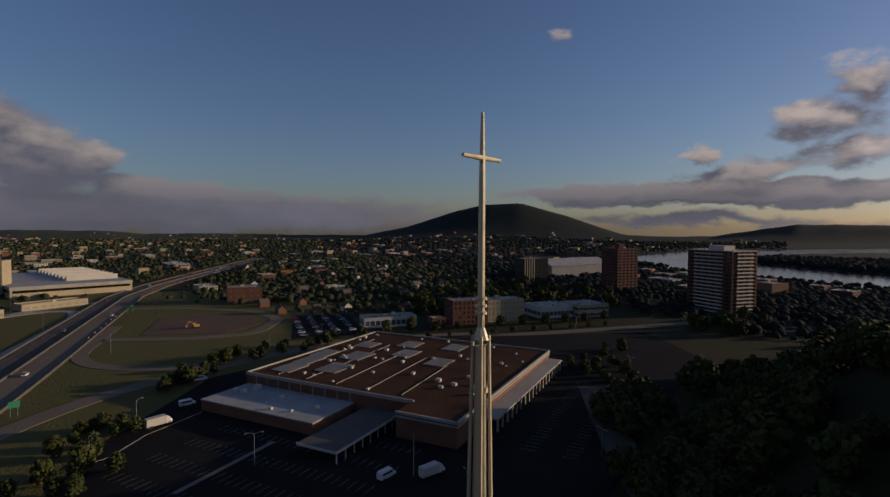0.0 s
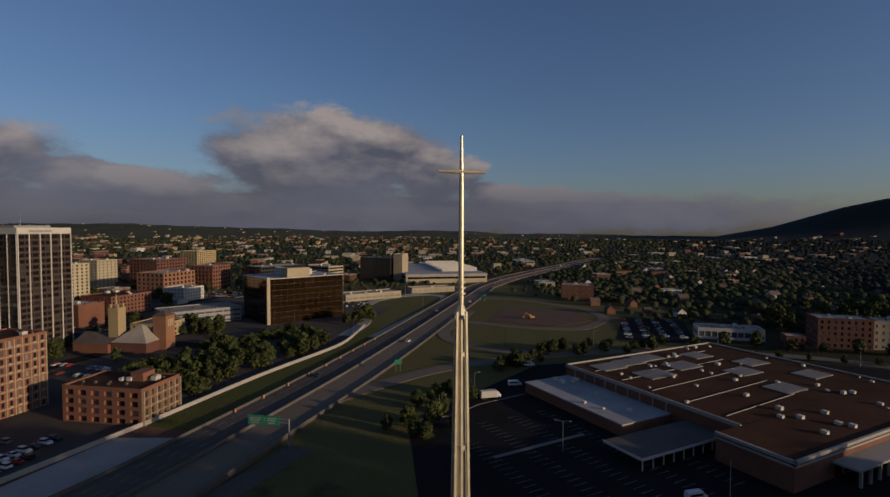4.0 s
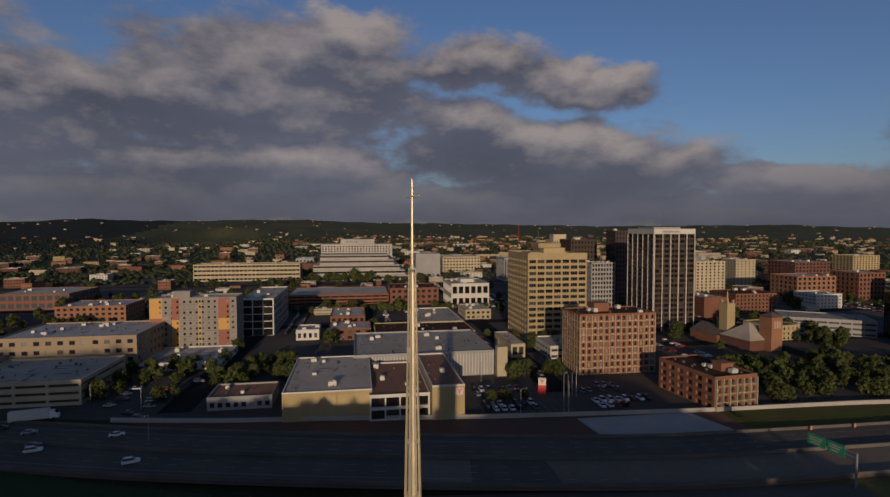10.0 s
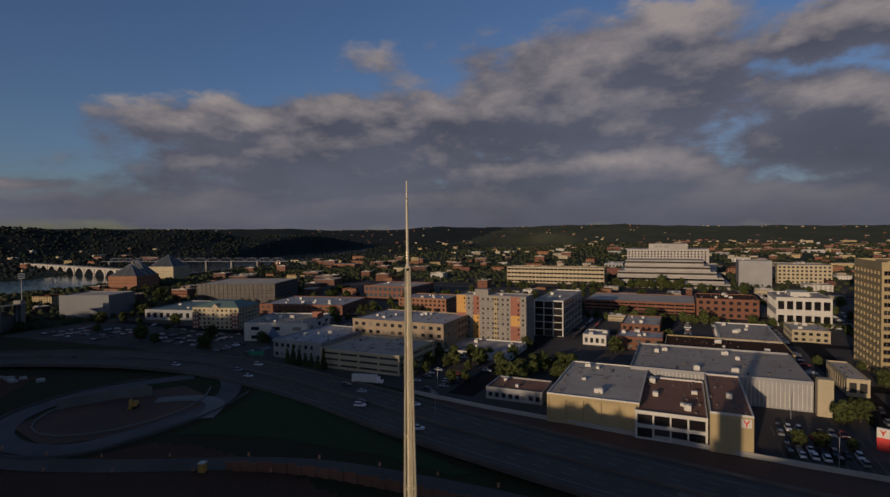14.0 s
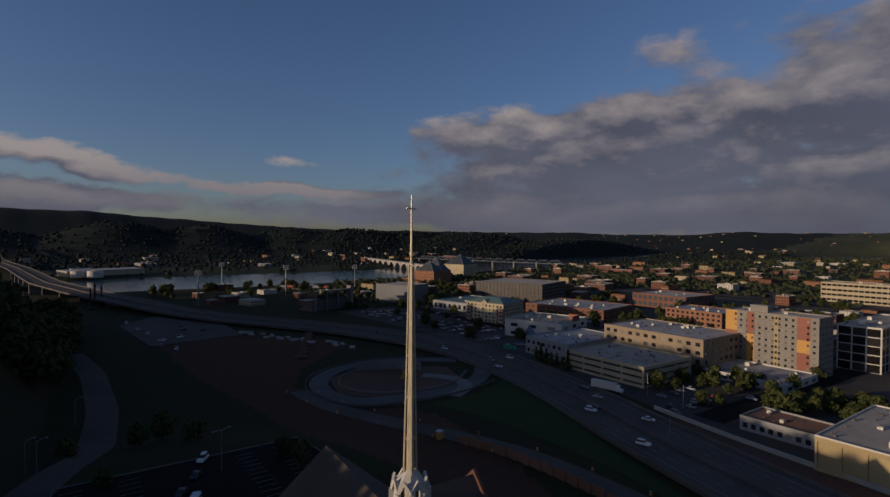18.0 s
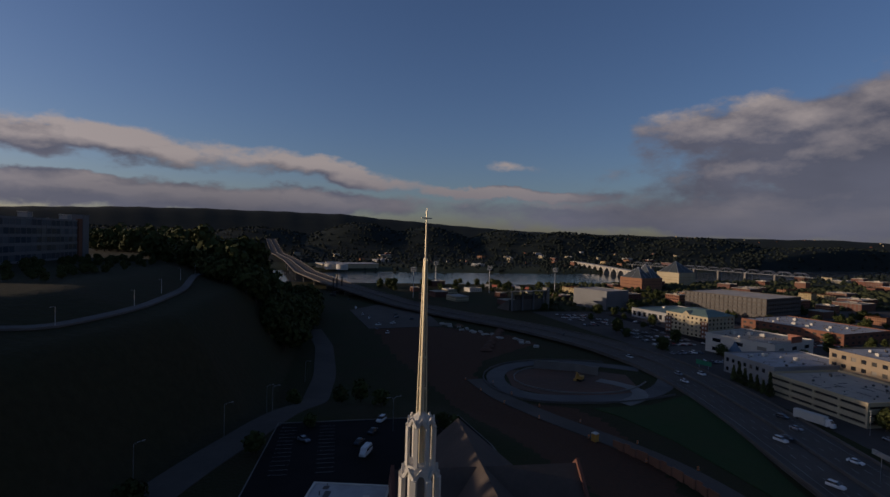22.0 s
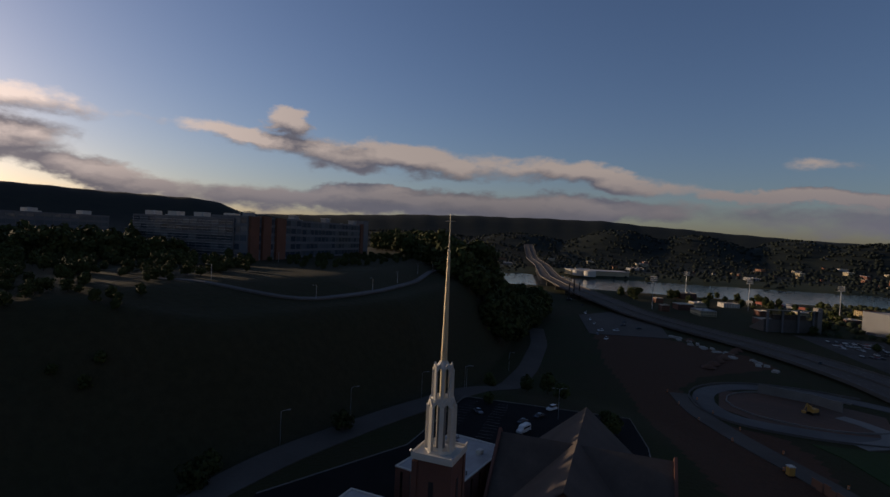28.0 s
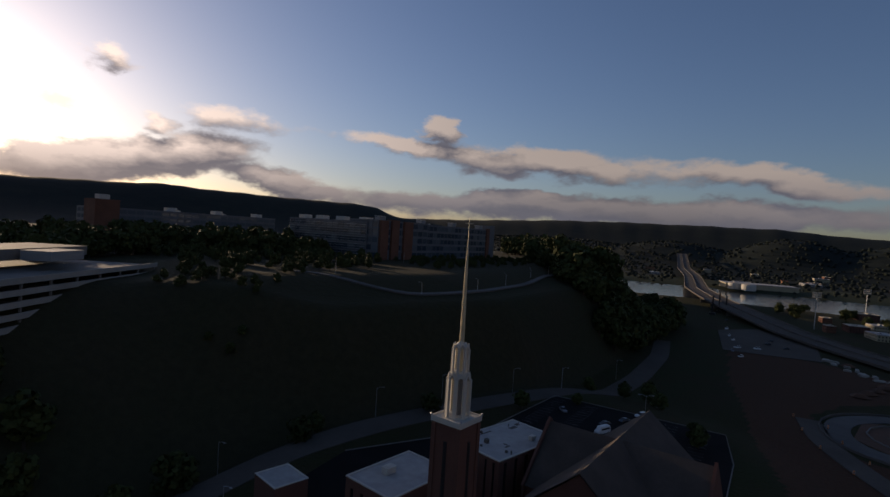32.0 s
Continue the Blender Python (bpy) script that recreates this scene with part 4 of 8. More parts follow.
mid = building("brown-roofed sports centre wing with a glazed concrete frame", -167, 22, 46, 22, 9.0, wall="white", pane="dark_glass", roof="rust_roof", floors=2, bays=(4, 0), faces="W", fw=0.9, fh=0.76, sill=0.12, depth=0.8, units=5)
tow = building("tan brick corner block of the sports centre with a brown roof", -166, 39.5, 49, 12, 12.2, wall="tan", roof="rust_roof", cap="white", floors=1, bays=(0, 0), faces="", units=1)
mark = Shape()
mark.box(24.55, 2.6, 9.0, 24.62, 5.4, 11.6)
part("sign_panel", mark, M["white"], tow, "white square sign panel")
yv = Shape()
for a, b2 in (((3.3, 11.3), (4.0, 10.2)), ((4.8, 11.3), (4.0, 10.2)), ((4.0, 10.3), (4.0, 9.3))):
    yv.tube((24.68, *a), (24.68, *b2), 0.22, 0.22, 6)
part("sign_mark", yv, M["sign_red"], tow, "red forked mark")
building("low flat brown-roofed annex with a pale fascia", -174, -38, 18, 24, 4.6, wall="grey", roof="rust_roof", floors=1, bays=(8, 0), faces="W", fw=0.6, fh=0.4, units=2)
fin = building("long grey-roofed civic building screened by white vertical fins", -222, 38, 52, 66, 11, wall="grey", roof="roof_grey", floors=1, bays=(0, 0), faces="", units=6, parapet=0.9)
for n in range(44):
    part("fin", Shape().box(26.1, -29 + n * 1.42, 0.8, 26.7, -28.7 + n * 1.42, 10.6), M["white"], fin)
part("blank_panel", Shape().box(26.0, 33.5, 0, 30, 38.5, 14), M["cream"], fin, "tall blank cream panel")
tan_tower = building("fourteen-storey tan office tower with deep square windows", -281, 128, 42, 38, 51, wall="tan", pane="dark_glass", floors=14, bays=(7, 8), faces="WNS", fw=0.82, fh=0.56, sill=0.3, depth=0.6, roof="roof_grey", parapet=3.6, units=3, penthouse=(0, 2, 20, 14, 6.0), category="office tower", name="office_tower", bars=2)
part("plant_room", Shape().box(-14, -12, 51, 4, 13, 54.4).box(5, -10, 51, 12, -2, 53.2).box(-11, -6, 57, 3, 9, 60), M["tan"], tan_tower)
for x, y, tall in ((-6, -3, 68), (0, 5, 66), (-9, 7, 64), (8, -6, 61)):
    part("antenna", Shape().tube((x, y, 53), (x, y, tall), 0.16, 0.06, 6), M["steel"], tan_tower)
for y in (-16, -9.4, -3, 3.4, 10, 16):
    part("ground_column", Shape().box(20.6, y - 0.5, 0, 21.4, y + 0.5, 4.6), M["tan"], tan_tower)
apartments = building("nine-storey red brick apartment block with white window bands", -198, 130, 21, 39, 28.6, wall="apartment_brick", floors=9, bays=(13, 7), faces="WNS", fw=0.36, fh=0.6, sill=0.2, depth=0.2, roof="roof_brown", parapet=0.6, units=6, penthouse=(-3, -4, 8, 8, 4), category="apartment block", name="apartment_block")
for k in range(1, 9):
    z = 28.6 * k / 9
    part("floor_band", Shape().box(10.5, -19.5, z - 0.12, 10.62, 19.5, z + 0.12).box(-10.5, -19.62, z - 0.12, 10.62, -19.5, z + 0.12), M["cream"], apartments)
for k in range(14):
    y = -19.2 + k * 2.95
    part("wall_rib", Shape().box(10.5, y - 0.11, 0, 10.66, y + 0.11, 28.4), M["cream"], apartments)
    if k < 13 and k % 3 != 1:
        for f in range(9):
            part("window_panel", Shape().box(10.5, y + 0.95, f * 3.18 + 0.2, 10.58, y + 2.05, f * 3.18 + 0.62), M["cream"], apartments)
for k in range(8):
    x = -10.3 + k * 2.95
    part("wall_rib", Shape().box(x - 0.11, -19.66, 0, x + 0.11, -19.5, 28.4), M["cream"], apartments)
flats = building("four-storey brown brick apartments with recessed balconies", -150, 149, 32, 20, 12.6, 6, wall="apartment_brick", floors=4, bays=(6, 6), faces="WNS", fw=0.6, fh=0.62, sill=0.12, depth=1.0, roof="roof_brown", units=4, penthouse=(6, 3, 5, 6, 3), category="apartment block", name="apartment_block")
for n in range(7):
    y = -9.6 + n * 3.2
    part("balcony_wall", Shape().box(16.0, y - 0.14, 0.3, 16.9, y + 0.14, 12.4), M["cream"], flats, "white partition wall between balconies")
for f in range(4):
    part("balcony_slab", Shape().box(16.0, -9.6, f * 3.15 + 0.1, 16.8, 9.6, f * 3.15 + 0.3), M["cream"], flats)
    part("balcony_rail", Shape().box(16.7, -9.4, f * 3.15 + 1.2, 16.76, 9.4, f * 3.15 + 1.28).box(16.7, -9.4, f * 3.15 + 0.7, 16.76, 9.4, f * 3.15 + 0.75), M["steel"], flats)
dark = building("twenty-storey dark glass office tower with white vertical stripes", -292, 216, 34, 30, 66, wall="bronze_panel", pane="dark_glass", floors=20, bays=(8, 7), faces="WN", fw=0.86, fh=0.6, sill=0.2, depth=0.15, roof="roof_grey", parapet=3.4, cap="white", units=2, penthouse=(-2, 0, 12, 12, 4), category="office tower", name="office_tower")
for n in range(6):
    part("white_stripe", Shape().box(17.0, -14.9 + n * 5.87, 1, 17.35, -14.4 + n * 5.87, 66), M["white"], dark)
for n in range(6):
    part("white_stripe", Shape().box(-17 + n * 6.7, -15.35, 1, -16.6 + n * 6.7, -15.0, 66), M["white"], dark)
part("roof_sign", Shape().box(17.35, -9, 66.9, 17.5, -5.6, 68.1).box(17.35, -5, 66.9, 17.5, -1, 68.1).box(17.35, -0.4, 66.9, 17.5, 3.4, 68.1), M["grey"], dark, "plain grey bars of a roof sign")
for x, y, tall in ((-4, 2, 80), (2, -3, 76), (-8, -6, 73)):
    part("antenna", Shape().tube((x, y, 66), (x, y, tall), 0.18, 0.06, 6), M["steel"], dark)
part("plant_screen", Shape().box(-12, -10, 66, 8, 10, 70.6), M["grey"], dark)
building("slim brown concrete office tower", -402, 243, 18, 16, 67, wall="bronze_panel", floors=16, bays=(5, 6), faces="WN", fw=0.5, fh=0.5, roof="roof_grey", units=1, category="office tower", name="office_tower")
building("pale eight-storey city block", -570, 314, 24, 36, 27, wall="cream", floors=8, bays=(9, 5), faces="WN", fw=0.55, fh=0.5, units=2)
building("eleven-storey cream stone building", -456, 367, 26, 34, 35, wall="cream", floors=11, bays=(7, 6), faces="WN", fw=0.4, fh=0.5, units=2)
building("ten-storey cream stone building", -522, 462, 26, 26, 32, wall="cream", floors=10, bays=(5, 5), faces="WN", fw=0.4, fh=0.5, units=2)
building("plain red brick hall without windows", -338, 282, 34, 20, 15.4, wall="brick", floors=1, bays=(0, 0), faces="", units=2)
building("six-storey red brick hotel", -352, 331, 30, 38, 15.4, wall="brick", floors=5, bays=(11, 8), faces="WN", fw=0.42, fh=0.55, roof="roof_brown", units=5)
building("white five-storey city block", -360, 412, 24, 26, 12, wall="white", floors=4, bays=(7, 6), faces="WN", fw=0.5, fh=0.45, units=2)
building("large brown brick warehouse block", -490, 515, 40, 46, 31, wall="dark_brick", floors=8, bays=(10, 8), faces="WN", fw=0.5, fh=0.55, units=3)
building("tan eight-storey city block", -662, 782, 36, 48, 27, wall="tan", floors=8, bays=(9, 6), faces="WN", units=2)
gold_b = building("bronze mirror-glass office block", -206, 357, 44, 62, 32.5, -33, wall="black", pane="gold_glass", floors=8, bays=(12, 9), faces="WNS", fw=0.985, fh=0.97, sill=0.015, depth=0.04, roof="roof_white", cap="white", parapet=0.5, units=4, penthouse=(-6, 6, 14, 18, 4), category="office block", name="office_block")
for n in range(4):
    part("roof_tank", Shape().tube((-12 + n * 5.2, -8, 32.8), (-12 + n * 5.2, -8, 38.4), 2.1, 2.1, 14).tube((-12 + n * 5.2, -8, 38.4), (-12 + n * 5.2, -8, 39.0), 2.1, 0.7, 14), M["white"], gold_b, "white cylindrical rooftop tank")
part("plant_room", Shape().box(9, -14, 32.8, 19, 4, 39.5), M["cream"], gold_b)
part("stair_shaft", Shape().box(21.6, -31.3, 0, 23.2, -29.0, 34), M["cream"], gold_b, "pale narrow shaft")
# mid distance
building("white three-storey bank with tall dark bays", -428, 105, 44, 34, 20.5, wall="white", pane="dark_glass", floors=2, bays=(6, 7), faces="WNS", fw=0.72, fh=0.6, sill=0.2, depth=1.0, units=4, penthouse=(0, 0, 16, 12, 3))
building("low white pavilion with a recessed flat roof", -318, 60, 62, 30, 8.6, wall="white", pane="dark_glass", floors=1, bays=(9, 14), faces="WN", fw=0.8, fh=0.45, sill=0.25, units=5)
building("red brick market building", -448, 58, 40, 44, 15, wall="brick", floors=3, bays=(8, 6), faces="WN", fw=0.5, fh=0.5, roof="roof_brown", units=4)
building("red brick car park terraces", -470, -10, 60, 90, 9, wall="brick", pane="dark_glass", floors=3, bays=(12, 8), faces="WN", fw=0.9, fh=0.4, roof="roof_grey", units=0)
building("long four-storey beige building with ribbon windows", -690, -136, 30, 134, 22, wall="cream", pane="dark_glass", floors=4, bays=(26, 5), faces="WNS", fw=0.85, fh=0.4, sill=0.35, units=4)
unum = thing("terraced_office", "stepped white office terraces with ribbon windows", "office building", pose(-690, 12, 0))
for k in range(5):
    x1, z0 = 32 - k * 8, k * 6.6
    y0, y1 = -64 + (0 if k < 3 else 8), 66 - k * 7
    part("terrace", Shape().box(-60, y0, z0, x1, y1, z0 + 2.8).box(-60, y0 + 0.5, z0 + 5.2, x1, y1 - 0.5, z0 + 6.6), M["pale_concrete"], unum)
    part("ribbon_window", Shape().box(-60, y0 + 0.6, z0 + 2.8, x1 - 0.9, y1 - 0.9, z0 + 5.2), M["dark_glass"], unum)
part("upper_block", Shape().box(-110, -58, 0, -50, 46, 46).box(-100, -30, 46, -60, 20, 53), M["pale_concrete"], unum)
for k in range(5):
    for n in range(24):
        part("window", Shape().box(-50.05, -56 + n * 4.2, 28 + k * 3.4, -49.9, -54.2 + n * 4.2, 29.8 + k * 3.4), M["dark_glass"], unum)
part("roof_sign", Shape().box(-59.9, -22, 48, -59.5, -18, 51).box(-59.9, -16, 48, -59.5, -12, 51).box(-59.9, -10, 48, -59.5, -4, 51), M["grey"], unum, "plain grey bars of a roof sign")
building("grey windowless stone block", -730, 108, 40, 36, 32, wall="grey", floors=1, bays=(0, 0), faces="", units=2)
building("cream stone municipal building", -800, 170, 60, 60, 24, wall="cream", floors=5, bays=(12, 8), faces="WN", units=3)
building("grey ribbed office block", -640, 220, 40, 46, 30, wall="grey", floors=1, bays=(14, 8), faces="WN", fw=0.5, fh=0.86, sill=0.07, units=2)
building("dark brown ribbed office tower", -410, 207, 26, 25, 59, wall="bronze_panel", pane="dark_glass", floors=14, bays=(8, 8), faces="WN", fw=0.4, fh=0.5, units=2, name="office_tower")
building("stepped cream stone tower", -490, 219, 20, 17, 57, wall="cream", floors=15, bays=(6, 5), faces="WN", fw=0.4, fh=0.5, units=1, name="office_tower", penthouse=(0, 0, 12, 14, 6))
building("brown-roofed parking deck behind a civic hall", -272, 46, 34, 58, 9, wall="tan", pane="black", roof="roof_brown", floors=2, bays=(9, 5), fw=0.88, fh=0.4, units=3)
building("low white and brick shops with patched roofs", -296, 2, 22, 26, 7, wall="brick", roof="roof_white", floors=2, bays=(5, 5), units=4)
building("small white shop with a pale roof", -298, -24, 18, 14, 6, wall="white", roof="roof_white", floors=1, bays=(4, 4), units=2)
building("low white garage beside a tan tower", -232, 116, 26, 16, 6.5, wall="white", pane="black", floors=2, bays=(4, 6), fw=0.9, fh=0.4, units=1)
building("cream single-storey arcade between blocks", -242, 92, 34, 8, 7, wall="cream", pane="black", floors=1, bays=(2, 9), fw=0.7, fh=0.6, units=0)
building("low brick offices with a stained grey roof", -345, 0, 40, 24, 8, wall="brick", floors=2, bays=(6, 9), units=4)
building("pale terrace of low shops", -360, 98, 30, 20, 7, wall="cream", floors=2, bays=(5, 8), units=3)
building("grey block with a grid of square windows", -352, 199, 18, 20, 42, wall="grey", pane="dark_glass", floors=12, bays=(8, 8), fw=0.6, fh=0.6, units=2)
building("dark low podium block", -345, 150, 40, 30, 12, wall="grey", pane="dark_glass", floors=3, bays=(8, 9), units=4)
building("grey concrete parking deck with ramps", -262, 318, 30, 52, 10, -33, wall="grey", pane="black", floors=3, bays=(8, 5), fw=0.9, fh=0.4, units=0, category="parking garage", name="parking_garage")
building("tan brick courthouse block with arched bays", -418, 452, 34, 44, 22, wall="orange_brick", floors=5, bays=(8, 6), fw=0.5, fh=0.6, units=3)
building("brown brick arcade building", -402, 500, 30, 30, 26, wall="brick", floors=6, bays=(7, 6), fw=0.5, fh=0.6, units=2)
building("dark glass office slab", -330, 520, 30, 60, 26, -20, wall="black", pane="dark_glass", floors=7, bays=(14, 7), fw=0.9, fh=0.6, units=3)
building("striped tan office slab", -300, 580, 40, 24, 22, -20, wall="cream", pane="dark_glass", floors=6, bays=(3, 3), fw=0.96, fh=0.5, units=3)
building("low hotel podium with a pale roof", -246, -80, 36, 40, 3.4, wall="white", roof="roof_white", floors=1, bays=(8, 4), units=6)
stand = thing("grandstand", "dark ballpark grandstand under a sloped grey roof", "grandstand", pose(-163, -440, 0, 0, 0, 18))
for k in range(9):
    part("seat_row", Shape().box(-22, -12 + k * 2.2, 0, 22, -9.9 + k * 2.2, 2.0 + k * 1.1), M["tar"], stand)
part("canopy_roof", Shape().quad((-24, -10, 17.5), (24, -10, 17.5), (24, 12, 20), (-24, 12, 20)).quad((-24, 12, 19.2), (24, 12, 19.2), (24, -10, 16.8), (-24, -10, 16.8)).quad((-24, -10, 16.8), (24, -10, 16.8), (24, -10, 17.5), (-24, -10, 17.5)).quad((24, 12, 19.2), (-24, 12, 19.2), (-24, 12, 20), (24, 12, 20)), M["roof_grey"], stand)
for x in (-20, -7, 7, 20):
    part("pillar", Shape().box(x - 0.7, 8.4, 0, x + 0.7, 9.8, 19.3), M["slate"], stand)
part("press_box", Shape().box(-14, 4, 11, 14, 8, 15), M["black"], stand)
tagged(part("side_tower", Shape().box(-27, 4, 0, -23, 10, 22), M["concrete"], stand), "pale concrete stair tower")
# north-east
gar = building("three-deck beige parking garage with long openings", -201, -125, 40, 48, 9.2, wall="cream", pane="black", roof="roof_grey", floors=3, bays=(4, 3), faces="WN", fw=0.92, fh=0.36, sill=0.42, depth=0.8, parapet=1.0, units=0, category="parking garage", name="parking_garage")
building("tan brick office building with a pale flat roof", -250, -130, 42, 62, 17.5, wall="dull_tan", floors=4, bays=(12, 8), faces="WNS", fw=0.5, fh=0.45, roof="roof_white", units=8)
building("low pale rear wing with a flat roof", -215, -172, 50, 34, 10, wall="grey", floors=2, bays=(8, 8), faces="WN", fw=0.5, fh=0.4, roof="roof_white", units=5)
building("cream and brick four-storey flats", -378, -180, 34, 46, 14, wall="orange_brick", floors=4, bays=(11, 8), faces="WN", fw=0.5, fh=0.5, roof="roof_white", units=6)
building("red brick and glass block with a grey roof", -478, -268, 54, 60, 13, wall="brick", pane="blue_glass", floors=2, bays=(10, 8), faces="WN", fw=0.7, fh=0.6, units=4)
building("low brick workshop block with a grey roof", -356, -290, 60, 80, 8, 12, wall="brick", floors=2, bays=(14, 8), faces="WN", fw=0.5, fh=0.4, roof="roof_white", units=10)
gallery = building("white gallery building with a blue panel", -246, -226, 44, 44, 11.5, 18, wall="white", floors=2, bays=(3, 3), faces="WN", fw=0.4, fh=0.4, units=5)
mural = Shape().quad((22.06, -8, 0.5), (22.06, 6, 0.5), (22.06, -2, 9.5))
part("mural", mural, M["mural_blue"], gallery, "pale blue painted triangle")
part("curved_screen", Shape().box(22.6, 4, 0, 23.0, 21, 5.6), M["white"], gallery, "low white screen wall")
part("red_panel", Shape().box(-8, 21.9, 11.6, 4, 22.1, 15.4).box(-8, 14, 11.6, -7.6, 22, 15.4), M["dull_red"], gallery)
green_b = building("five-storey cream and brick hotel with a green hipped roof", -258, -298, 30, 38, 15.5, 14, wall="cream", floors=5, bays=(10, 7), faces="WN", fw=0.45, fh=0.5, roof="roof_green", units=0, category="hotel", name="hotel")
hip = Shape()
for a, b2, c, dd in (((-15.5, -19.5), (15.5, -19.5), (5, -9), (-5, -9)), ((15.5, -19.5), (15.5, 19.5), (5, 9), (5, -9)), ((15.5, 19.5), (-15.5, 19.5), (-5, 9), (5, 9)), ((-15.5, 19.5), (-15.5, -19.5), (-5, -9), (-5, 9))):
    hip.quad((*a, 16.3), (*b2, 16.3), (*c, 20), (*dd, 20))
hip.quad((-5, -9, 20), (5, -9, 20), (5, 9, 20), (-5, 9, 20))
part("hipped_roof", hip, M["roof_green"], green_b)
for y0, y1 in ((-19.05, -13.5), (13.5, 19.05)):
    part("brick_wing", Shape().box(14.6, y0, 0, 15.25, y1, 12.4), M["brick"], green_b, "red brick end bay")
for f in range(4):
    for y in (-17.6, -15.2, 15.2, 17.6):
        part("bay_window", Shape().box(15.22, y - 0.6, f * 3.1 + 1.0, 15.32, y + 0.6, f * 3.1 + 2.5), M["white"], green_b)
part("gable", Shape().quad((15.4, -4, 15.6), (15.4, 4, 15.6), (15.4, 0, 19)).quad((15.4, -4, 15.6), (15.4, 0, 19), (6, 0, 19)).quad((15.4, 4, 15.6), (15.4, 0, 19), (6, 0, 19)), M["cream"], green_b)
building("five-deck brown parking garage with a grid of openings", -392, -408, 66, 84, 20, 20, wall="tar", pane="black", floors=5, bays=(18, 15), faces="WN", fw=0.72, fh=0.5, sill=0.36, depth=0.6, units=0, roof="roof_grey", category="parking garage", name="parking_garage")
building("low pavilion with a green roof", -290, -372, 60, 50, 8, 14, wall="grey", floors=1, bays=(8, 6), faces="WN", roof="roof_green", units=2)
building("pale blue-grey storage hall", -258, -456, 34, 46, 19, 20, wall="slate", floors=1, bays=(0, 0), faces="", units=0, roof="roof_grey")
# the two glass-peaked aquarium halls
for cx, cy, w_, d_, h_, wallm, peaks in ((-440, -668, 24, 20, 17, "orange_brick", ((-14, -4, 38), (12, 4, 34))), (-575, -772, 24, 22, 20, "cream", ((2, 0, 40),))):
    aq = thing("aquarium_hall", "museum hall with peaked dark glass roofs over masonry walls", "museum", pose(cx, cy, 0, 0, 0, 20))
    part("wall", Shape().box(-w_, -d_, 0, w_, d_, h_).box(-w_ - 0.4, -d_ - 0.4, h_, w_ + 0.4, d_ + 0.4, h_ + 0.8), M[wallm], aq)
    for k in range(3):
        part("wall_band", Shape().box(w_, -d_ + 1, 3 + k * 4.6, w_ + 0.2, d_ - 1, 3.7 + k * 4.6).box(-w_ + 1, d_, 3 + k * 4.6, w_ - 1, d_ + 0.2, 3.7 + k * 4.6), M["dark_brick" if wallm != "cream" else "tan"], aq)
    for px, py, pz in peaks:
        hx = w_ * (0.5 if len(peaks) > 1 else 0.95)
        cx0 = px if len(peaks) > 1 else 0
        base = [(cx0 - hx, -d_ * 0.9, h_ + 0.8), (cx0 + hx, -d_ * 0.9, h_ + 0.8), (cx0 + hx, d_ * 0.9, h_ + 0.8), (cx0 - hx, d_ * 0.9, h_ + 0.8)]
        base = [(min(w_ - 0.5, max(-w_ + 0.5, x)), y, z) for x, y, z in base]
        pk, rib = Shape(), Shape()
        for a, b2 in zip(base, base[1:] + base[:1]):
            pk.quad(a, b2, (px, py, pz))
            rib.tube(a, (px, py, pz), 0.5, 0.35, 5)
            mid_p = tuple((u + v) / 2 for u, v in zip(a, b2))
            rib.tube(mid_p, (px, py, pz), 0.3, 0.25, 4)
        part("glass_peak", pk, M["peak_glass"], aq)
        part("peak_rib", rib, M["steel"], aq)

# ---- south: the store and the blocks behind it ----
store = thing("store", "low brick store with a broad brown flat roof and skylights", "store", pose(70, 150, 0, 0, 0, 43))
part("wall", Shape().box(12, 22.5, 0, 110, 104, 8.0), M["brick"], store)
part("front_wing", Shape().box(0, 0, 0, 110, 22.6, 7.0), M["brick"], store)
part("roof", Shape().box(12.3, 22.8, 8.0, 109.7, 103.7, 8.3), M["roof_brown"], store)
part("wing_roof", Shape().box(0.3, 0.3, 8.05, 109.7, 22.9, 8.4), M["roof_brown"], store)
for x0, y0, x1, y1 in ((11.7, 22.5, 12.3, 104.3), (109.7, -0.3, 110.3, 104.3), (11.7, 103.7, 110.3, 104.3)):
    part("parapet", Shape().box(x0, y0, 7.6, x1, y1, 8.9), M["pale_concrete"], store)
for z0, z1, o, mt in ((7.0, 7.6, 0.5, "pale_concrete"), (7.6, 8.1, 0.1, "black"), (8.1, 9.0, 0.6, "pale_concrete")):
    part("fascia_band", Shape().box(-o, -o, z0, 109, 0.2, z1).box(-o, -o, z0, 0.2, 22.6, z1), M[mt], store)
part("awning", Shape().box(18, -7, 4.6, 108, 0, 5.2), M["pale_concrete"], store, "white flat awning along the shop fronts")
for n in range(18):
    part("column", Shape().box(19 + n * 5.1, -6.8, 0, 19.7 + n * 5.1, -6.1, 4.6), M["pale_concrete"], store)
    part("shop_window", Shape().box(19.6 + n * 5.1, -0.12, 0.4, 23.2 + n * 5.1, -0.02, 3.6), M["dark_glass"], store)
for n in range(9):
    part("pilaster", Shape().box(11.75, 50 + n * 6, 0, 11.98, 50.4 + n * 6, 7.6), M["pale_concrete"], store)
sr = random.Random(3)
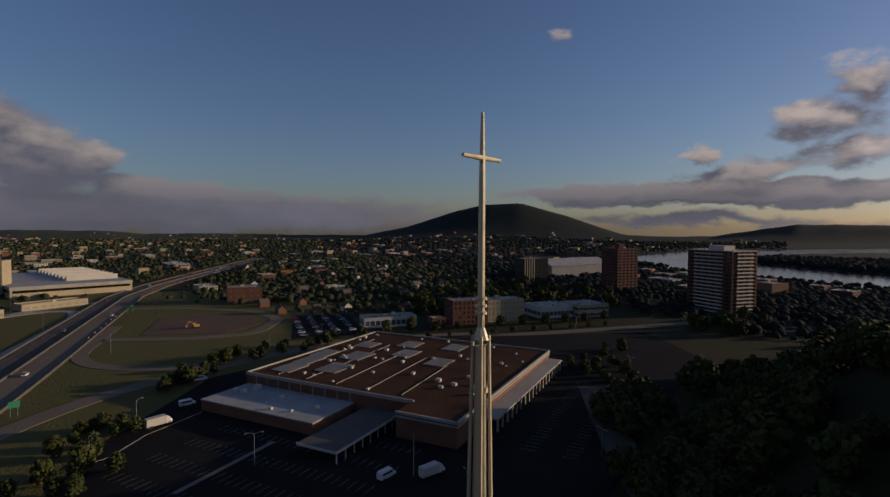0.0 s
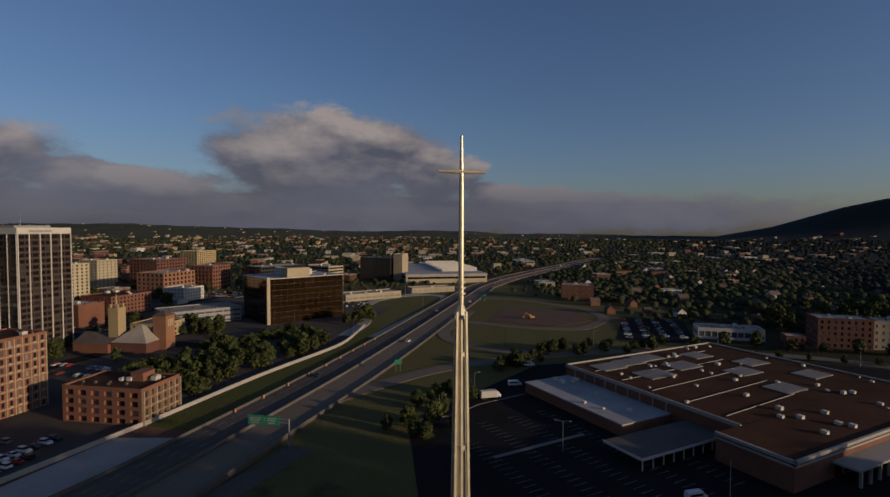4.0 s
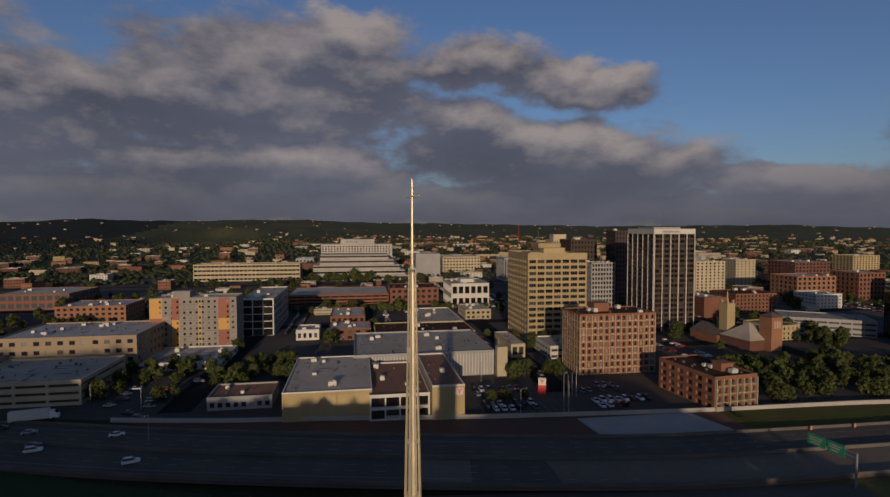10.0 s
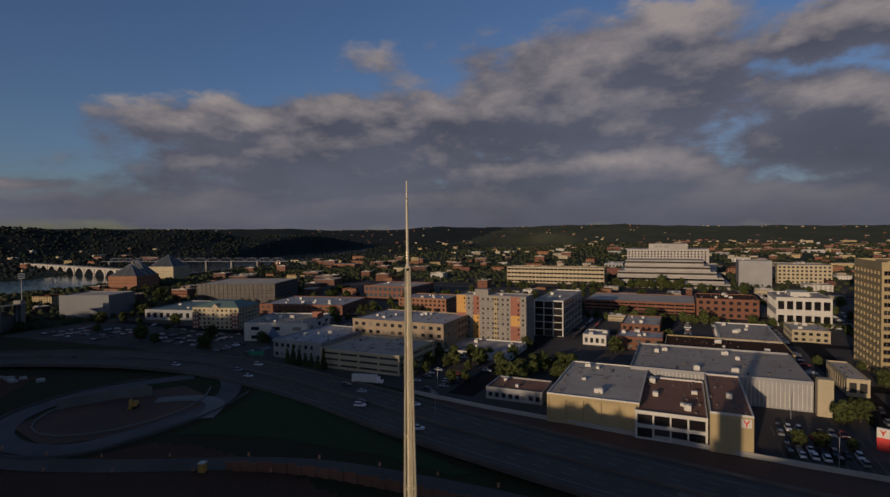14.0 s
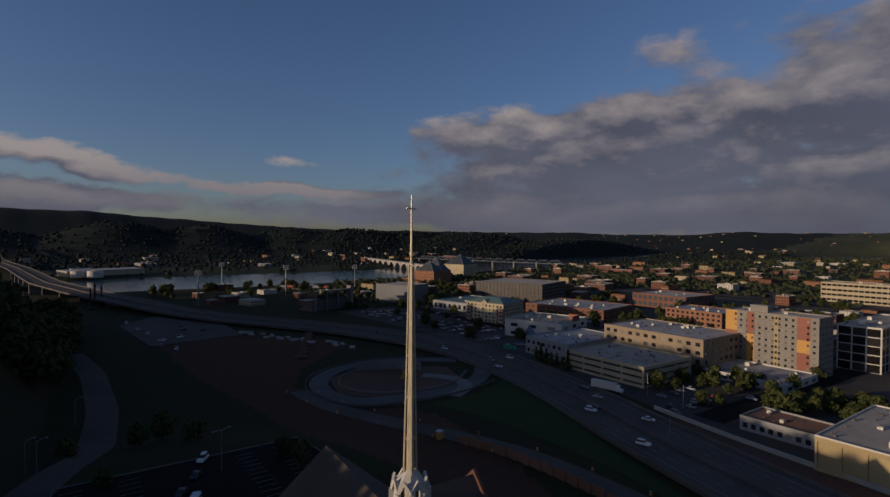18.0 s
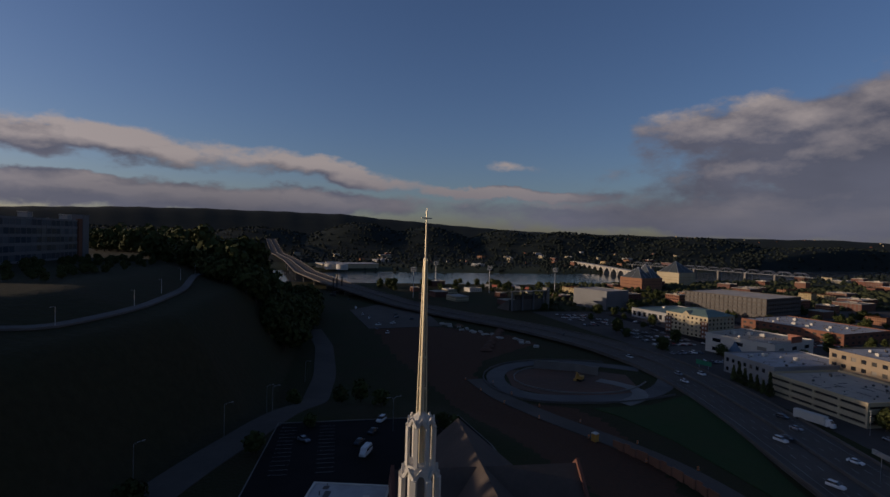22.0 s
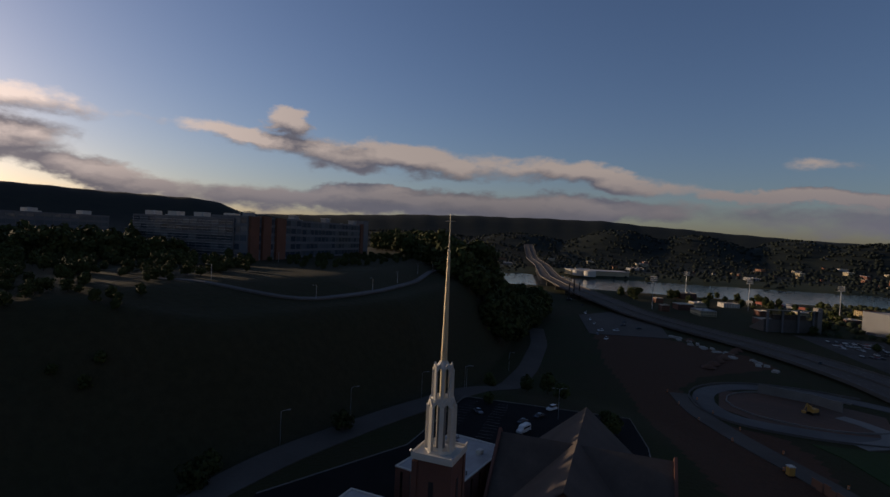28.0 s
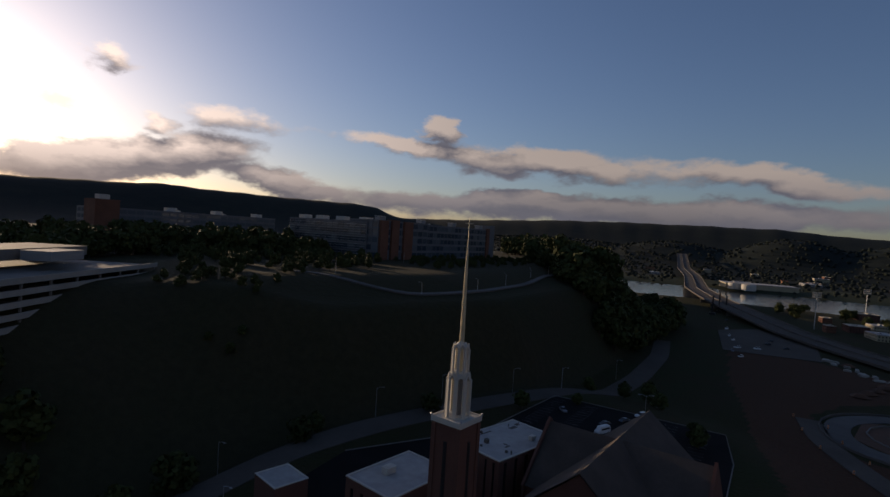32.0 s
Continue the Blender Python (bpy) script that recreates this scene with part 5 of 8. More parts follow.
for gu, gw, count, long in ((20, 88, 9, 10), (34, 90, 9, 9), (28, 70, 10, 11), (50, 74, 10, 11), (48, 92, 9, 9), (66, 56, 9, 10), (74, 84, 8, 10), (84, 64, 9, 10), (88, 40, 9, 10), (58, 34, 9, 10)):
    for k in range(count):
        part("skylight", Shape().box(gu + k * 1.5, gw, 8.3, gu + 0.75 + k * 1.5, gw + long, 8.75), M["pale_concrete"], store)
for n in range(46):
    roof_unit(store, sr.uniform(14, 107), sr.uniform(3, 101), 8.3, sr.uniform(0.4, 0.95), sr.choice((0, 90)))
for n in range(5):
    y = 30 + n * 15
    part("roof_pipe", Shape().tube((16, y, 8.55), (60 + 8 * n, y + 3, 8.55), 0.14, 0.14, 6), M["pale_concrete"], store)
annex = thing("store_annex", "low brick store annex with a stained white flat roof", "store", pose(70, 150, 0, 0, 0, 43))
part("wall", Shape().box(-12, 48, 0, 11.6, 102, 4.0), M["brick"], annex)
part("roof", Shape().box(-12.2, 47.8, 4.0, 11.65, 102.2, 4.4), M["roof_white"], annex)
for n in range(9):
    roof_unit(annex, sr.uniform(-9, 9), sr.uniform(50, 99), 4.4, sr.uniform(0.5, 1.1), sr.choice((0, 90)))
canopy = thing("canopy", "flat dark grey entrance canopy on white posts", "canopy", pose(70, 150, 0, 0, 0, 43))
part("roof", Shape().box(-26, 27, 3.5, 11.8, 42, 4.0), M["tar"], canopy)
part("fascia", Shape().box(-26.2, 26.8, 3.3, 11.6, 27.0, 4.1).box(-26.2, 26.8, 3.3, -26.0, 42.2, 4.1), M["white"], canopy)
for n in range(9):
    part("post", Shape().box(-25.5 + n * 4.4, 27.3, 0, -25.2 + n * 4.4, 27.6, 3.5), M["white"], canopy)

tr = building("seventeen-storey apartment tower with white balcony bands", 392, 337, 28, 46, 52, wall="dark_brick", floors=17, bays=(6, 4), fw=0.8, fh=0.5, sill=0.3, depth=0.9, cap="white", roof="roof_grey", units=2, penthouse=(0, 0, 12, 16, 4), category="apartment tower", name="apartment_tower")
for k in range(17):
    part("balcony_band", Shape().box(-15.0, -14, k * 3.06 + 0.2, -14.0, 15, k * 3.06 + 1.25), M["white"], tr)
    part("balcony_band", Shape().box(-9, -23.9, k * 3.06 + 0.2, 9, -23.0, k * 3.06 + 1.25), M["white"], tr)
building("brown brick apartment tower with blank corners", 404, 484, 27, 28, 48, wall="dark_brick", floors=15, bays=(5, 5), fw=0.6, fh=0.45, units=2, category="apartment tower", name="apartment_tower", penthouse=(0, 0, 8, 8, 5))
gs = building("ten-storey dark block with golden vertical stripes", 364, 612, 36, 26, 30, wall="black", floors=9, bays=(7, 7), fw=0.5, fh=0.5, units=2)
for n in range(5):
    part("stripe", Shape().box(-17 + n * 3.4, -13.3, 0, -16 + n * 3.4, -13.0, 30), M["gold"], gs)
building("four-storey hotel, half brick and half beige", 161, 357, 28, 18, 17, wall="dark_brick", floors=5, bays=(5, 8), fw=0.4, fh=0.5, units=2, name="hotel", category="hotel")
building("four-storey beige hotel wing", 190.5, 358, 31, 16, 16, wall="cream", floors=4, bays=(5, 9), fw=0.36, fh=0.42, units=2, name="hotel", category="hotel")
building("low white school building with a blue window band", 236, 363, 30, 26, 8.6, wall="white", pane="blue_glass", floors=1, bays=(5, 8), fw=0.9, fh=0.35, roof="roof_white", units=5)
building("low pale school wing", 266, 357, 28, 26, 9.4, wall="cream", pane="blue_glass", floors=2, bays=(5, 8), fw=0.9, fh=0.4, roof="roof_white", units=4)
building("low white shop with a blue fascia", 103, 364, 38, 16, 6.5, wall="white", pane="blue_glass", floors=1, bays=(4, 10), fw=0.85, fh=0.5, units=2)
building("small brown house-like office", 133, 344, 10, 10, 7, wall="dark_brick", floors=2, bays=(3, 3), units=0)
building("plain red brick three-storey block", 6, 524, 30, 24, 14, wall="brick", floors=3, bays=(5, 5), fw=0.3, fh=0.4, units=2)
for k, (bx, by) in enumerate(((430, 652), (486, 668))):
    hall = thing("works_hall", "long industrial hall with a blue-grey pitched roof", "factory", pose(bx, by, 0, 0, 0, 4))
    part("wall", Shape().box(-28, -26, 0, 28, 26, 18), M["grey"], hall)
    rf = Shape().quad((-29, -27, 18), (29, -27, 18), (29, 0, 27), (-29, 0, 27)).quad((29, 27, 18), (-29, 27, 18), (-29, 0, 27), (29, 0, 27)).quad((-29, 27, 18), (-29, -27, 18), (-29, 0, 27)).quad((29, -27, 18), (29, 27, 18), (29, 0, 27))
    part("roof", rf, M["roof_white"], hall)
building("brick office block on the far flat", 526, 392, 24, 20, 14, wall="orange_brick", floors=4, bays=(5, 6), units=1)
conv = thing("exhibition_hall", "long pale exhibition hall with a sawtooth roof", "hall", pose(-199, 714, 0, 0, 0, 27))
part("wall", Shape().box(-52, -95, 0, 52, 95, 9), M["cream"], conv)
part("window_band", Shape().box(-52.2, -90, 5.5, -52.05, 90, 8.0).box(52.05, -90, 5.5, 52.2, 90, 8.0).box(-50, -95.2, 5.5, 50, -95.05, 8.0), M["dark_glass"], conv)
part("roof", Shape().box(-52.4, -95.4, 9, 52.4, 95.4, 11.6), M["roof_white"], conv)
for n in range(9):
    y = -60 + n * 17
    st = Shape().quad((0, y, 11.6), (48, y, 11.6), (48, y, 17), (0, y, 17)).quad((0, y, 17), (48, y, 17), (48, y + 16, 11.6), (0, y + 16, 11.6)).quad((48, y, 11.6), (48, y + 16, 11.6), (48, y, 17)).quad((0, y + 16, 11.6), (0, y, 11.6), (0, y, 17))
    part("roof_tooth", st, M["white"], conv)
building("pale slab tower catching the sun", -222, 640, 12, 22, 35, wall="cream", floors=10, bays=(0, 4), fw=0.4, fh=0.4, units=0, name="office_tower", category="office tower")
building("dark glass block beside a pale tower", -252, 640, 42, 30, 30, wall="black", pane="dark_glass", floors=8, bays=(9, 10), fw=0.8, fh=0.6, units=2)
building("low pale clinic with ribbon windows", -192, 470, 60, 22, 6, 51, wall="cream", floors=1, bays=(4, 9), fw=0.85, fh=0.35, roof="roof_white", units=4)
building("low cream shed by the ramp", -150, 540, 50, 16, 5, 40, wall="cream", floors=1, bays=(3, 8), fw=0.7, fh=0.4, units=2)

# ---- old stone church beside the highway ----
old = thing("old_church", "brick church with two towers and a steep grey roof", "church", pose(-226, 236, 0, 0, 0, 8))
part("bell_tower", Shape().box(4, -1, 0, 12, 7, 19.4), M["orange_brick"], old)
cap = Shape()
for a0, b0 in (((3.6, -1.4), (12.4, -1.4)), ((12.4, -1.4), (12.4, 7.4)), ((12.4, 7.4), (3.6, 7.4)), ((3.6, 7.4), (3.6, -1.4))):
    cap.quad((*a0, 19.4), (*b0, 19.4), (8, 3, 22.4))
part("tower_cap", cap, M["shingle"], old)
for k in range(3):
    part("belfry_window", Shape().box(12.0, 0.8 + k * 1.8, 13.2, 12.1, 1.9 + k * 1.8, 17.2), M["cream"], old)
part("stone_tower", Shape().box(-18, -8, 0, -12, -2, 24.5).box(-17.6, -7.6, 24.5, -16.6, -6.6, 26.5).box(-13.4, -7.6, 24.5, -12.4, -6.6, 26.5).box(-13.4, -3.4, 24.5, -12.4, -2.4, 26.5), M["tan"], old)
part("stone_pinnacle", Shape().tube((-17, -3, 18.5), (-17, -3, 31.5), 1.2, 0.2, 8), M["tan"], old)
nv = Shape()
for a0, b0 in (((-14, -12), (8, -12)), ((8, -12), (8, 10)), ((8, 10), (-14, 10)), ((-14, 10), (-14, -12))):
    nv.quad((*a0, 6), (*b0, 6), (-3, -1, 14.5))
part("pyramid_roof", nv, M["roof_grey"], old)
part("wall", Shape().box(-13.5, -11.5, 0, 7.5, 9.5, 6.1), M["dark_brick"], old)
hallr = Shape().quad((-36, -14, 5), (-14, -14, 5), (-14, -4, 10), (-36, -4, 10)).quad((-14, 6, 5), (-36, 6, 5), (-36, -4, 10), (-14, -4, 10)).quad((-36, 6, 5), (-36, -14, 5), (-36, -4, 10))
part("hall_roof", hallr, M["shingle"], old)
part("hall_wall", Shape().box(-35.5, -13.5, 0, -14, 5.5, 5.1), M["brick"], old)
building("tan stone parish house with gables", -250, 268, 22, 22, 9, 8, wall="tan", floors=3, bays=(6, 5), fw=0.4, fh=0.5, roof="shingle", units=0)

# ---- the church and its steeple ----
SX, SY = 13.73, 10.3
steeple = thing("steeple", "brick church tower with a white lantern and gilded cross spire", "steeple", pose(SX, SY, 8, 0, 0, -5))
shaft = Shape().box(-2.85, -2.85, 0, 2.85, 2.85, 30)
part("tower_shaft", shaft, M["dark_brick"], steeple)
for sx in (-1, 1):
    for sy in (-1, 1):
        x, y = sx * 2.6, sy * 2.6
        part("corner_pier", Shape().box(x - 0.42, y - 0.42, 0, x + 0.42, y + 0.42, 29.6), M["dark_brick"], steeple)
        part("floodlight", Shape().tube((sx * 2.95, sy * 2.95, 30.8), (sx * 3.2, sy * 3.2, 31.15), 0.1, 0.2, 8), M["steel"], steeple)
for k, (dx0, dy0) in enumerate(((0, 2.86), (0, -2.86), (2.86, 0), (-2.86, 0))):
    hx, hy = (0.35, 0.06) if dy0 else (0.06, 0.35)
    part("louvre_slot", Shape().box(dx0 - hx, dy0 - hy, 12, dx0 + hx, dy0 + hy, 27), M["black"], steeple)
part("deck", Shape().box(-3.15, -3.15, 29.9, 3.15, 3.15, 30.35).box(-3.0, -3.0, 30.35, 3.0, 3.0, 30.6), M["white"], steeple)
for x0, y0, x1, y1 in ((-3.15, -3.15, 3.15, -2.95), (-3.15, 2.95, 3.15, 3.15), (-3.15, -2.95, -2.95, 2.95), (2.95, -2.95, 3.15, 2.95)):
    part("deck_rim", Shape().box(x0, y0, 30.35, x1, y1, 30.85), M["white"], steeple)


def ring(r, n=8, turn=22.5):
    return [(r * math.cos(radians(turn + 360 * i / n)), r * math.sin(radians(turn + 360 * i / n))) for i in range(n)]


def lantern(z0, z1, r, rib, head, name):
    """An eight-sided open stage: a rib at every corner, gabled heads between, a sill below."""
    base = ring(r)
    part(name + "_sill", Shape().prism(ring(r + 0.12), z0, z0 + 0.5), M["white"], steeple)
    for i in range(8):
        p, q = Vector((*base[i], 0)), Vector((*base[(i + 1) % 8], 0))
        t = math.atan2(p.y, p.x)
        m = pose(p.x, p.y, 0, 0, 0, math.degrees(t))
        part(name + "_rib", Shape().box(-rib, -rib, z0 + 0.4, rib * 0.6, rib, z1 - head, m), M["white"], steeple)
        mid = (p + q) / 2
        inn = 0.86
        hd = Shape()
        for s in (1.0, inn):
            a, b, c = p * s, q * s, mid * s
            hd.quad((*a.xy, z1 - head - 0.5), (*c.xy, z1 - head * 0.35), (*b.xy, z1 - head - 0.5), (*b.xy, z1 - head + 0.25), (*c.xy, z1), (*a.xy, z1 - head + 0.25))
        a, b, c = p, q, mid
        for g, h2, zg, zh in ((a, c, z1 - head - 0.5, z1 - head * 0.35), (c, b, z1 - head * 0.35, z1 - head - 0.5)):
            hd.quad((*g.xy, zg), (*h2.xy, zh), (*(h2 * inn).xy, zh), (*(g * inn).xy, zg))
        for g, h2, zg, zh in ((a, c, z1 - head + 0.25, z1), (c, b, z1, z1 - head + 0.25)):
            hd.quad((*(g * inn).xy, zg), (*(h2 * inn).xy, zh), (*h2.xy, zh), (*g.xy, zg))
        part(name + "_gable", hd, M["white"], steeple)


part("lower_core", Shape().prism(ring(0.7), 30.6, 37.6), M["slate"], steeple)
lantern(30.5, 38.3, 2.05, 0.3, 1.1, "lower_stage")
part("middle_cap", Shape().prism(ring(1.75), 37.5, 38.0), M["white"], steeple)
part("upper_core", Shape().prism(ring(0.42), 37.8, 43.0), M["gold"], steeple)
lantern(37.9, 43.3, 1.5, 0.2, 1.0, "upper_stage")
lid = Shape()
for p, q in zip(ring(1.4), ring(1.4)[1:] + ring(1.4)[:1]):
    lid.quad((*p, 42.6), (*q, 42.6), (0, 0, 44.0))
part("lantern_cap", lid, M["white"], steeple)
core = Shape().tube((0, 0, 43.0), (0, 0, 59.3), 0.34, 0.13, 8, twist=radians(22.5))
part("spire", core, M["gold"], steeple)
for i in range(4):
    t = radians(45 + 90 * i + 28.6)
    c0, c1 = Vector((0.5 * math.cos(t), 0.5 * math.sin(t), 43.1)), Vector((0.19 * math.cos(t), 0.19 * math.sin(t), 59.55))
    part("spire_rib", Shape().tube(c0, c1, 0.09, 0.04, 4), M["gold"], steeple)
for z in (46.0, 49.2, 52.4, 55.4, 58.2):
    f = (z - 43) / 16.5
    part("spire_collar", Shape().prism(ring(0.46 - 0.29 * f, 8), z, z + 0.14), M["gold"], steeple)
tipc = Shape()
for p, q in zip(ring(0.2), ring(0.2)[1:] + ring(0.2)[:1]):
    tipc.quad((*p, 59.45), (*q, 59.45), (0, 0, 59.95))
part("spire_tip", tipc, M["gold"], steeple)
part("cross_mast", Shape().tube((0, 0, 59.7), (0, 0, 63.2), 0.085, 0.075, 10).tube((0, 0, 63.2), (0, 0, 64.75), 0.075, 0.04, 10), M["gold"], steeple)
for z in (60.05, 60.22, 60.39):
    part("mast_ring", Shape().tube((0, 0, z), (0, 0, z + 0.06), 0.14, 0.14, 12), M["gold"], steeple)
a = radians(28.6 + 5)
ca, sa = math.cos(a), math.sin(a)
part("cross_arm", Shape().tube((0, 0, 63.7), (0.72 * ca, 0.72 * sa, 63.7), 0.07, 0.045, 10).tube((0, 0, 63.7), (-0.72 * ca, -0.72 * sa, 63.7), 0.07, 0.045, 10), M["gold"], steeple)

nave = thing("church", "brick church with a long brown gabled roof and side gables", "church", pose(-4.5, -30, 8, 0, 0, -3))
rf = Shape()
for s in (-1, 1):
    rf.quad((0, -24, 20), (0, 24, 20), (s * 13.5, 24, 8.5), (s * 13.5, -24, 8.5))
    rf.quad((0, -24.0, 19.7), (0, 24, 19.7), (s * 13.5, 24, 8.2), (s * 13.5, -24, 8.2))
part("nave_roof", rf, M["dark_shingle"], nave)
part("nave_wall", Shape().box(-12.6, -23, 0, 12.6, 23, 8.9), M["dark_brick"], nave)
for y in (-23.6, 23.6):
    part("nave_gable", Shape().quad((-13.3, y, 8), (13.3, y, 8), (0, y, 19.6)), M["dark_brick"], nave)
tw = Shape()
for s in (-1, 1):
    tw.quad((-19, 0.5, 19.4), (16.5, 0.5, 19.4), (16.5, 0.5 + s * 12, 8.2), (-19, 0.5 + s * 12, 8.2))
part("transept_roof", tw, M["dark_shingle"], nave)
part("transept_wall", Shape().box(-18.5, -11, 0, 16.2, 12, 8.2), M["dark_brick"], nave)
for x in (-18.9, 16.4):
    part("transept_gable", Shape().box(x - 0.3, -11.8, 0, x + 0.3, 12.8, 8.4).quad((x - 0.3, -12.2, 8.4), (x - 0.3, 13.2, 8.4), (x - 0.3, 0.5, 20.3)).quad((x + 0.3, -12.2, 8.4), (x + 0.3, 13.2, 8.4), (x + 0.3, 0.5, 20.3)).quad((x - 0.3, -12.2, 8.4), (x + 0.3, -12.2, 8.4), (x + 0.3, 0.5, 20.3), (x - 0.3, 0.5, 20.3)).quad((x - 0.3, 13.2, 8.4), (x + 0.3, 13.2, 8.4), (x + 0.3, 0.5, 20.3), (x - 0.3, 0.5, 20.3)), M["dark_brick"], nave)
hall1 = building("flat white-roofed brick church hall", 21.5, -28, 15, 23, 13, -14, z=8, wall="dark_brick", roof="roof_white", cap="white", floors=1, bays=(6, 6), faces="x", fw=0.3, fh=0.7, parapet=0.25, units=1, name="church_hall", category="church hall")
building("flat white-roofed church wing", 31.5, 1, 13, 18, 11.8, -8, z=8, wall="dark_brick", roof="roof_white", cap="white", floors=1, bays=(4, 4), faces="x", fw=0.3, fh=0.6, parapet=0.25, units=1, name="church_hall", category="church hall")
building("small white-roofed church porch", 58, 9, 9, 8, 6, -12, z=8, wall="dark_brick", roof="roof_white", cap="white", floors=1, bays=(0, 0), faces="", parapet=0.2, units=0, name="church_porch", category="porch")

# ---- hilltop offices and garage ----
o1 = building("long hilltop office of blue glass with thin floor bands", 209, -294, 24, 108, 25.5, z=49, wall="slate", pane="blue_glass", floors=5, bays=(20, 5), fw=0.92, fh=0.66, units=3, name="office_block", category="office block")
o2 = building("hilltop office with red brick stair towers", 206, -209, 26, 58, 26, z=49, wall="slate", pane="blue_glass", floors=5, bays=(9, 5), fw=0.9, fh=0.66, units=2, name="office_block", category="office block")
for y0, y1, h0 in ((-8, 2, 26.6), (8, 16, 27.2), (20, 28, 26.4)):
    part("brick_tower", Shape().box(-14.6, y0, 0, -10, y1, h0), M["brick"], o2, "red brick stair tower")
part("end_tower", Shape().box(-13.2, -58, 0, -4, -49, 29.5).box(-13.5, -58.3, 29.5, -3.7, -48.7, 30), M["slate"], o1, "grey glass-topped stair tower")
part("brick_tower", Shape().box(-12.9, -49, 0, -11, -44, 27), M["brick"], o1, "red brick stair tower")
for ob, ys in ((o1, (-36, 10)), (o2, (-26, 22))):
    for y in ys:
        cage = thing("roof_cage", "pale slatted screen round rooftop plant", "roof screen", ob.matrix_basis @ pose(-8, y, 26.0))
        for n in range(8):
            part("slat", Shape().box(-2.6 + n * 0.7, -2.8, 0, -2.35 + n * 0.7, -2.7, 3.2), M["white"], cage)
        part("top_rail", Shape().box(-2.8, -2.9, 3.2, 2.8, 2.8, 3.5), M["white"], cage)
        part("plant_case", Shape().box(-2.5, -2.5, 0, 2.5, 2.5, 2.8), M["grey"], cage)
o3 = building("hilltop office wing with long sun-shade bars", 240, -193, 76, 28, 24.5, z=49, wall="slate", pane="blue_glass", floors=5, bays=(5, 14), faces="x", fw=0.92, fh=0.66, units=3, name="office_block", category="office block")
for k in range(14):
    part("sun_bar", Shape().box(-37, 14.2, 1.4 + k * 1.65, 38, 14.7, 1.58 + k * 1.65), M["steel"], o3)
o4 = building("far hilltop office of grey glass", 381, -162, 32, 150, 22, z=50, wall="slate", pane="blue_glass", floors=5, bays=(24, 5), fw=0.9, fh=0.6, units=5, name="office_block", category="office block")
part("brick_tower", Shape().box(-18, 62, 0, -2, 78, 28), M["brick"], o4, "red brick end tower")
for ob, spots_ in ((o3, ((-30, 6), (-8, 6), (12, 6), (30, 6))), (o4, ((-8, -60), (-8, -20), (-8, 20), (-10, 70)))):
    for x, y in spots_:
        cage = thing("roof_cage", "pale slatted screen round rooftop plant", "roof screen", ob.matrix_basis @ pose(x, y, 24.6 if ob is o3 else 22.2 + 5.9 * (y > 60)))
        part("top_rail", Shape().box(-3.4, -3.4, 3.0, 3.4, 3.4, 3.3), M["white"], cage)
        part("plant_case", Shape().box(-2.8, -2.8, 0, 2.8, 2.8, 2.6), M["white"], cage)
        part("slat_screen", Shape().box(-3.4, -3.4, 0, -3.3, -1.2, 3.0).box(-3.4, -0.8, 0, -3.3, 0.8, 3.0).box(-3.4, 1.2, 0, -3.3, 3.4, 3.0).box(-3.4, 3.3, 0, -1.2, 3.4, 3.0).box(-0.8, 3.3, 0, 0.8, 3.4, 3.0).box(1.2, 3.3, 0, 3.4, 3.4, 3.0), M["white"], cage)
hg = thing("hill_garage", "pale concrete parking garage stepped into the hillside", "parking garage", pose(186, -31, 35.4, 0, 0, 124))
for k in range(5):
    part("deck", Shape().box(0, -44, k * 3.3, 84, 0, k * 3.3 + 0.35), M["concrete"], hg)
    part("deck_wall", Shape().box(-0.3, 0, k * 3.3 - 0.5, 84, 0.35, k * 3.3 + 1.25), M["pale_concrete"], hg)
    for n in range(8):
        part("column", Shape().box(1 + n * 11.6, -0.6, k * 3.3 - 2, 1.6 + n * 11.6, 0, k * 3.3 + 0.1), M["concrete"], hg)
part("ramp_house", Shape().box(30, -20, 16.8, 46, -10, 20), M["grey"], hg)
part("upper_deck", Shape().box(10, -44, 16.7, 84, -22, 20.2), M["concrete"], hg)
part("base_wall", Shape().box(0, -43, -16, 83, -1, 0), M["concrete"], hg)
drape("hill_path", [(150, -68), (122, -76), (100, -92), (89, -131), (90, -190), (98, -240), (96, -330), (110, -380)], 3.0, M["old_asphalt"], 0.35, "grey path along the hill's brow", "path")

# ---- river, bridges ----
arch = thing("arch_bridge", "white concrete arch bridge over the river", "bridge", pose(-600, -1010, 0, 0, 0, math.degrees(math.atan2(-330, -60))))
part("deck", Shape().box(-120, -8, 11, 330, 8, 13), M["pale_concrete"], arch)
for n in range(9):
    x0, x1 = -100 + n * 46, -58 + n * 46
    ar = Shape()
    for k in range(10):
        t0, t1 = k / 10, (k + 1) / 10
        z0, z1 = -4 + 14 * math.sin(math.pi * t0) ** 0.7 if k else -4, -4 + 14 * math.sin(math.pi * t1) ** 0.7 if k < 9 else -4
        for y in (-7, 7):
            ar.quad((x0 + (x1 - x0) * t0, y, z0), (x0 + (x1 - x0) * t1, y, z1), (x0 + (x1 - x0) * t1, y, 11), (x0 + (x1 - x0) * t0, y, 11))
        ar.quad((x0 + (x1 - x0) * t0, -7, z0), (x0 + (x1 - x0) * t0, 7, z0), (x0 + (x1 - x0) * t1, 7, z1), (x0 + (x1 - x0) * t1, -7, z1))
    part("arch_span", ar, M["pale_concrete"], arch)
    part("pier", Shape().box(x1, -8, -9, x1 + 4, 8, 11), M["pale_concrete"], arch)
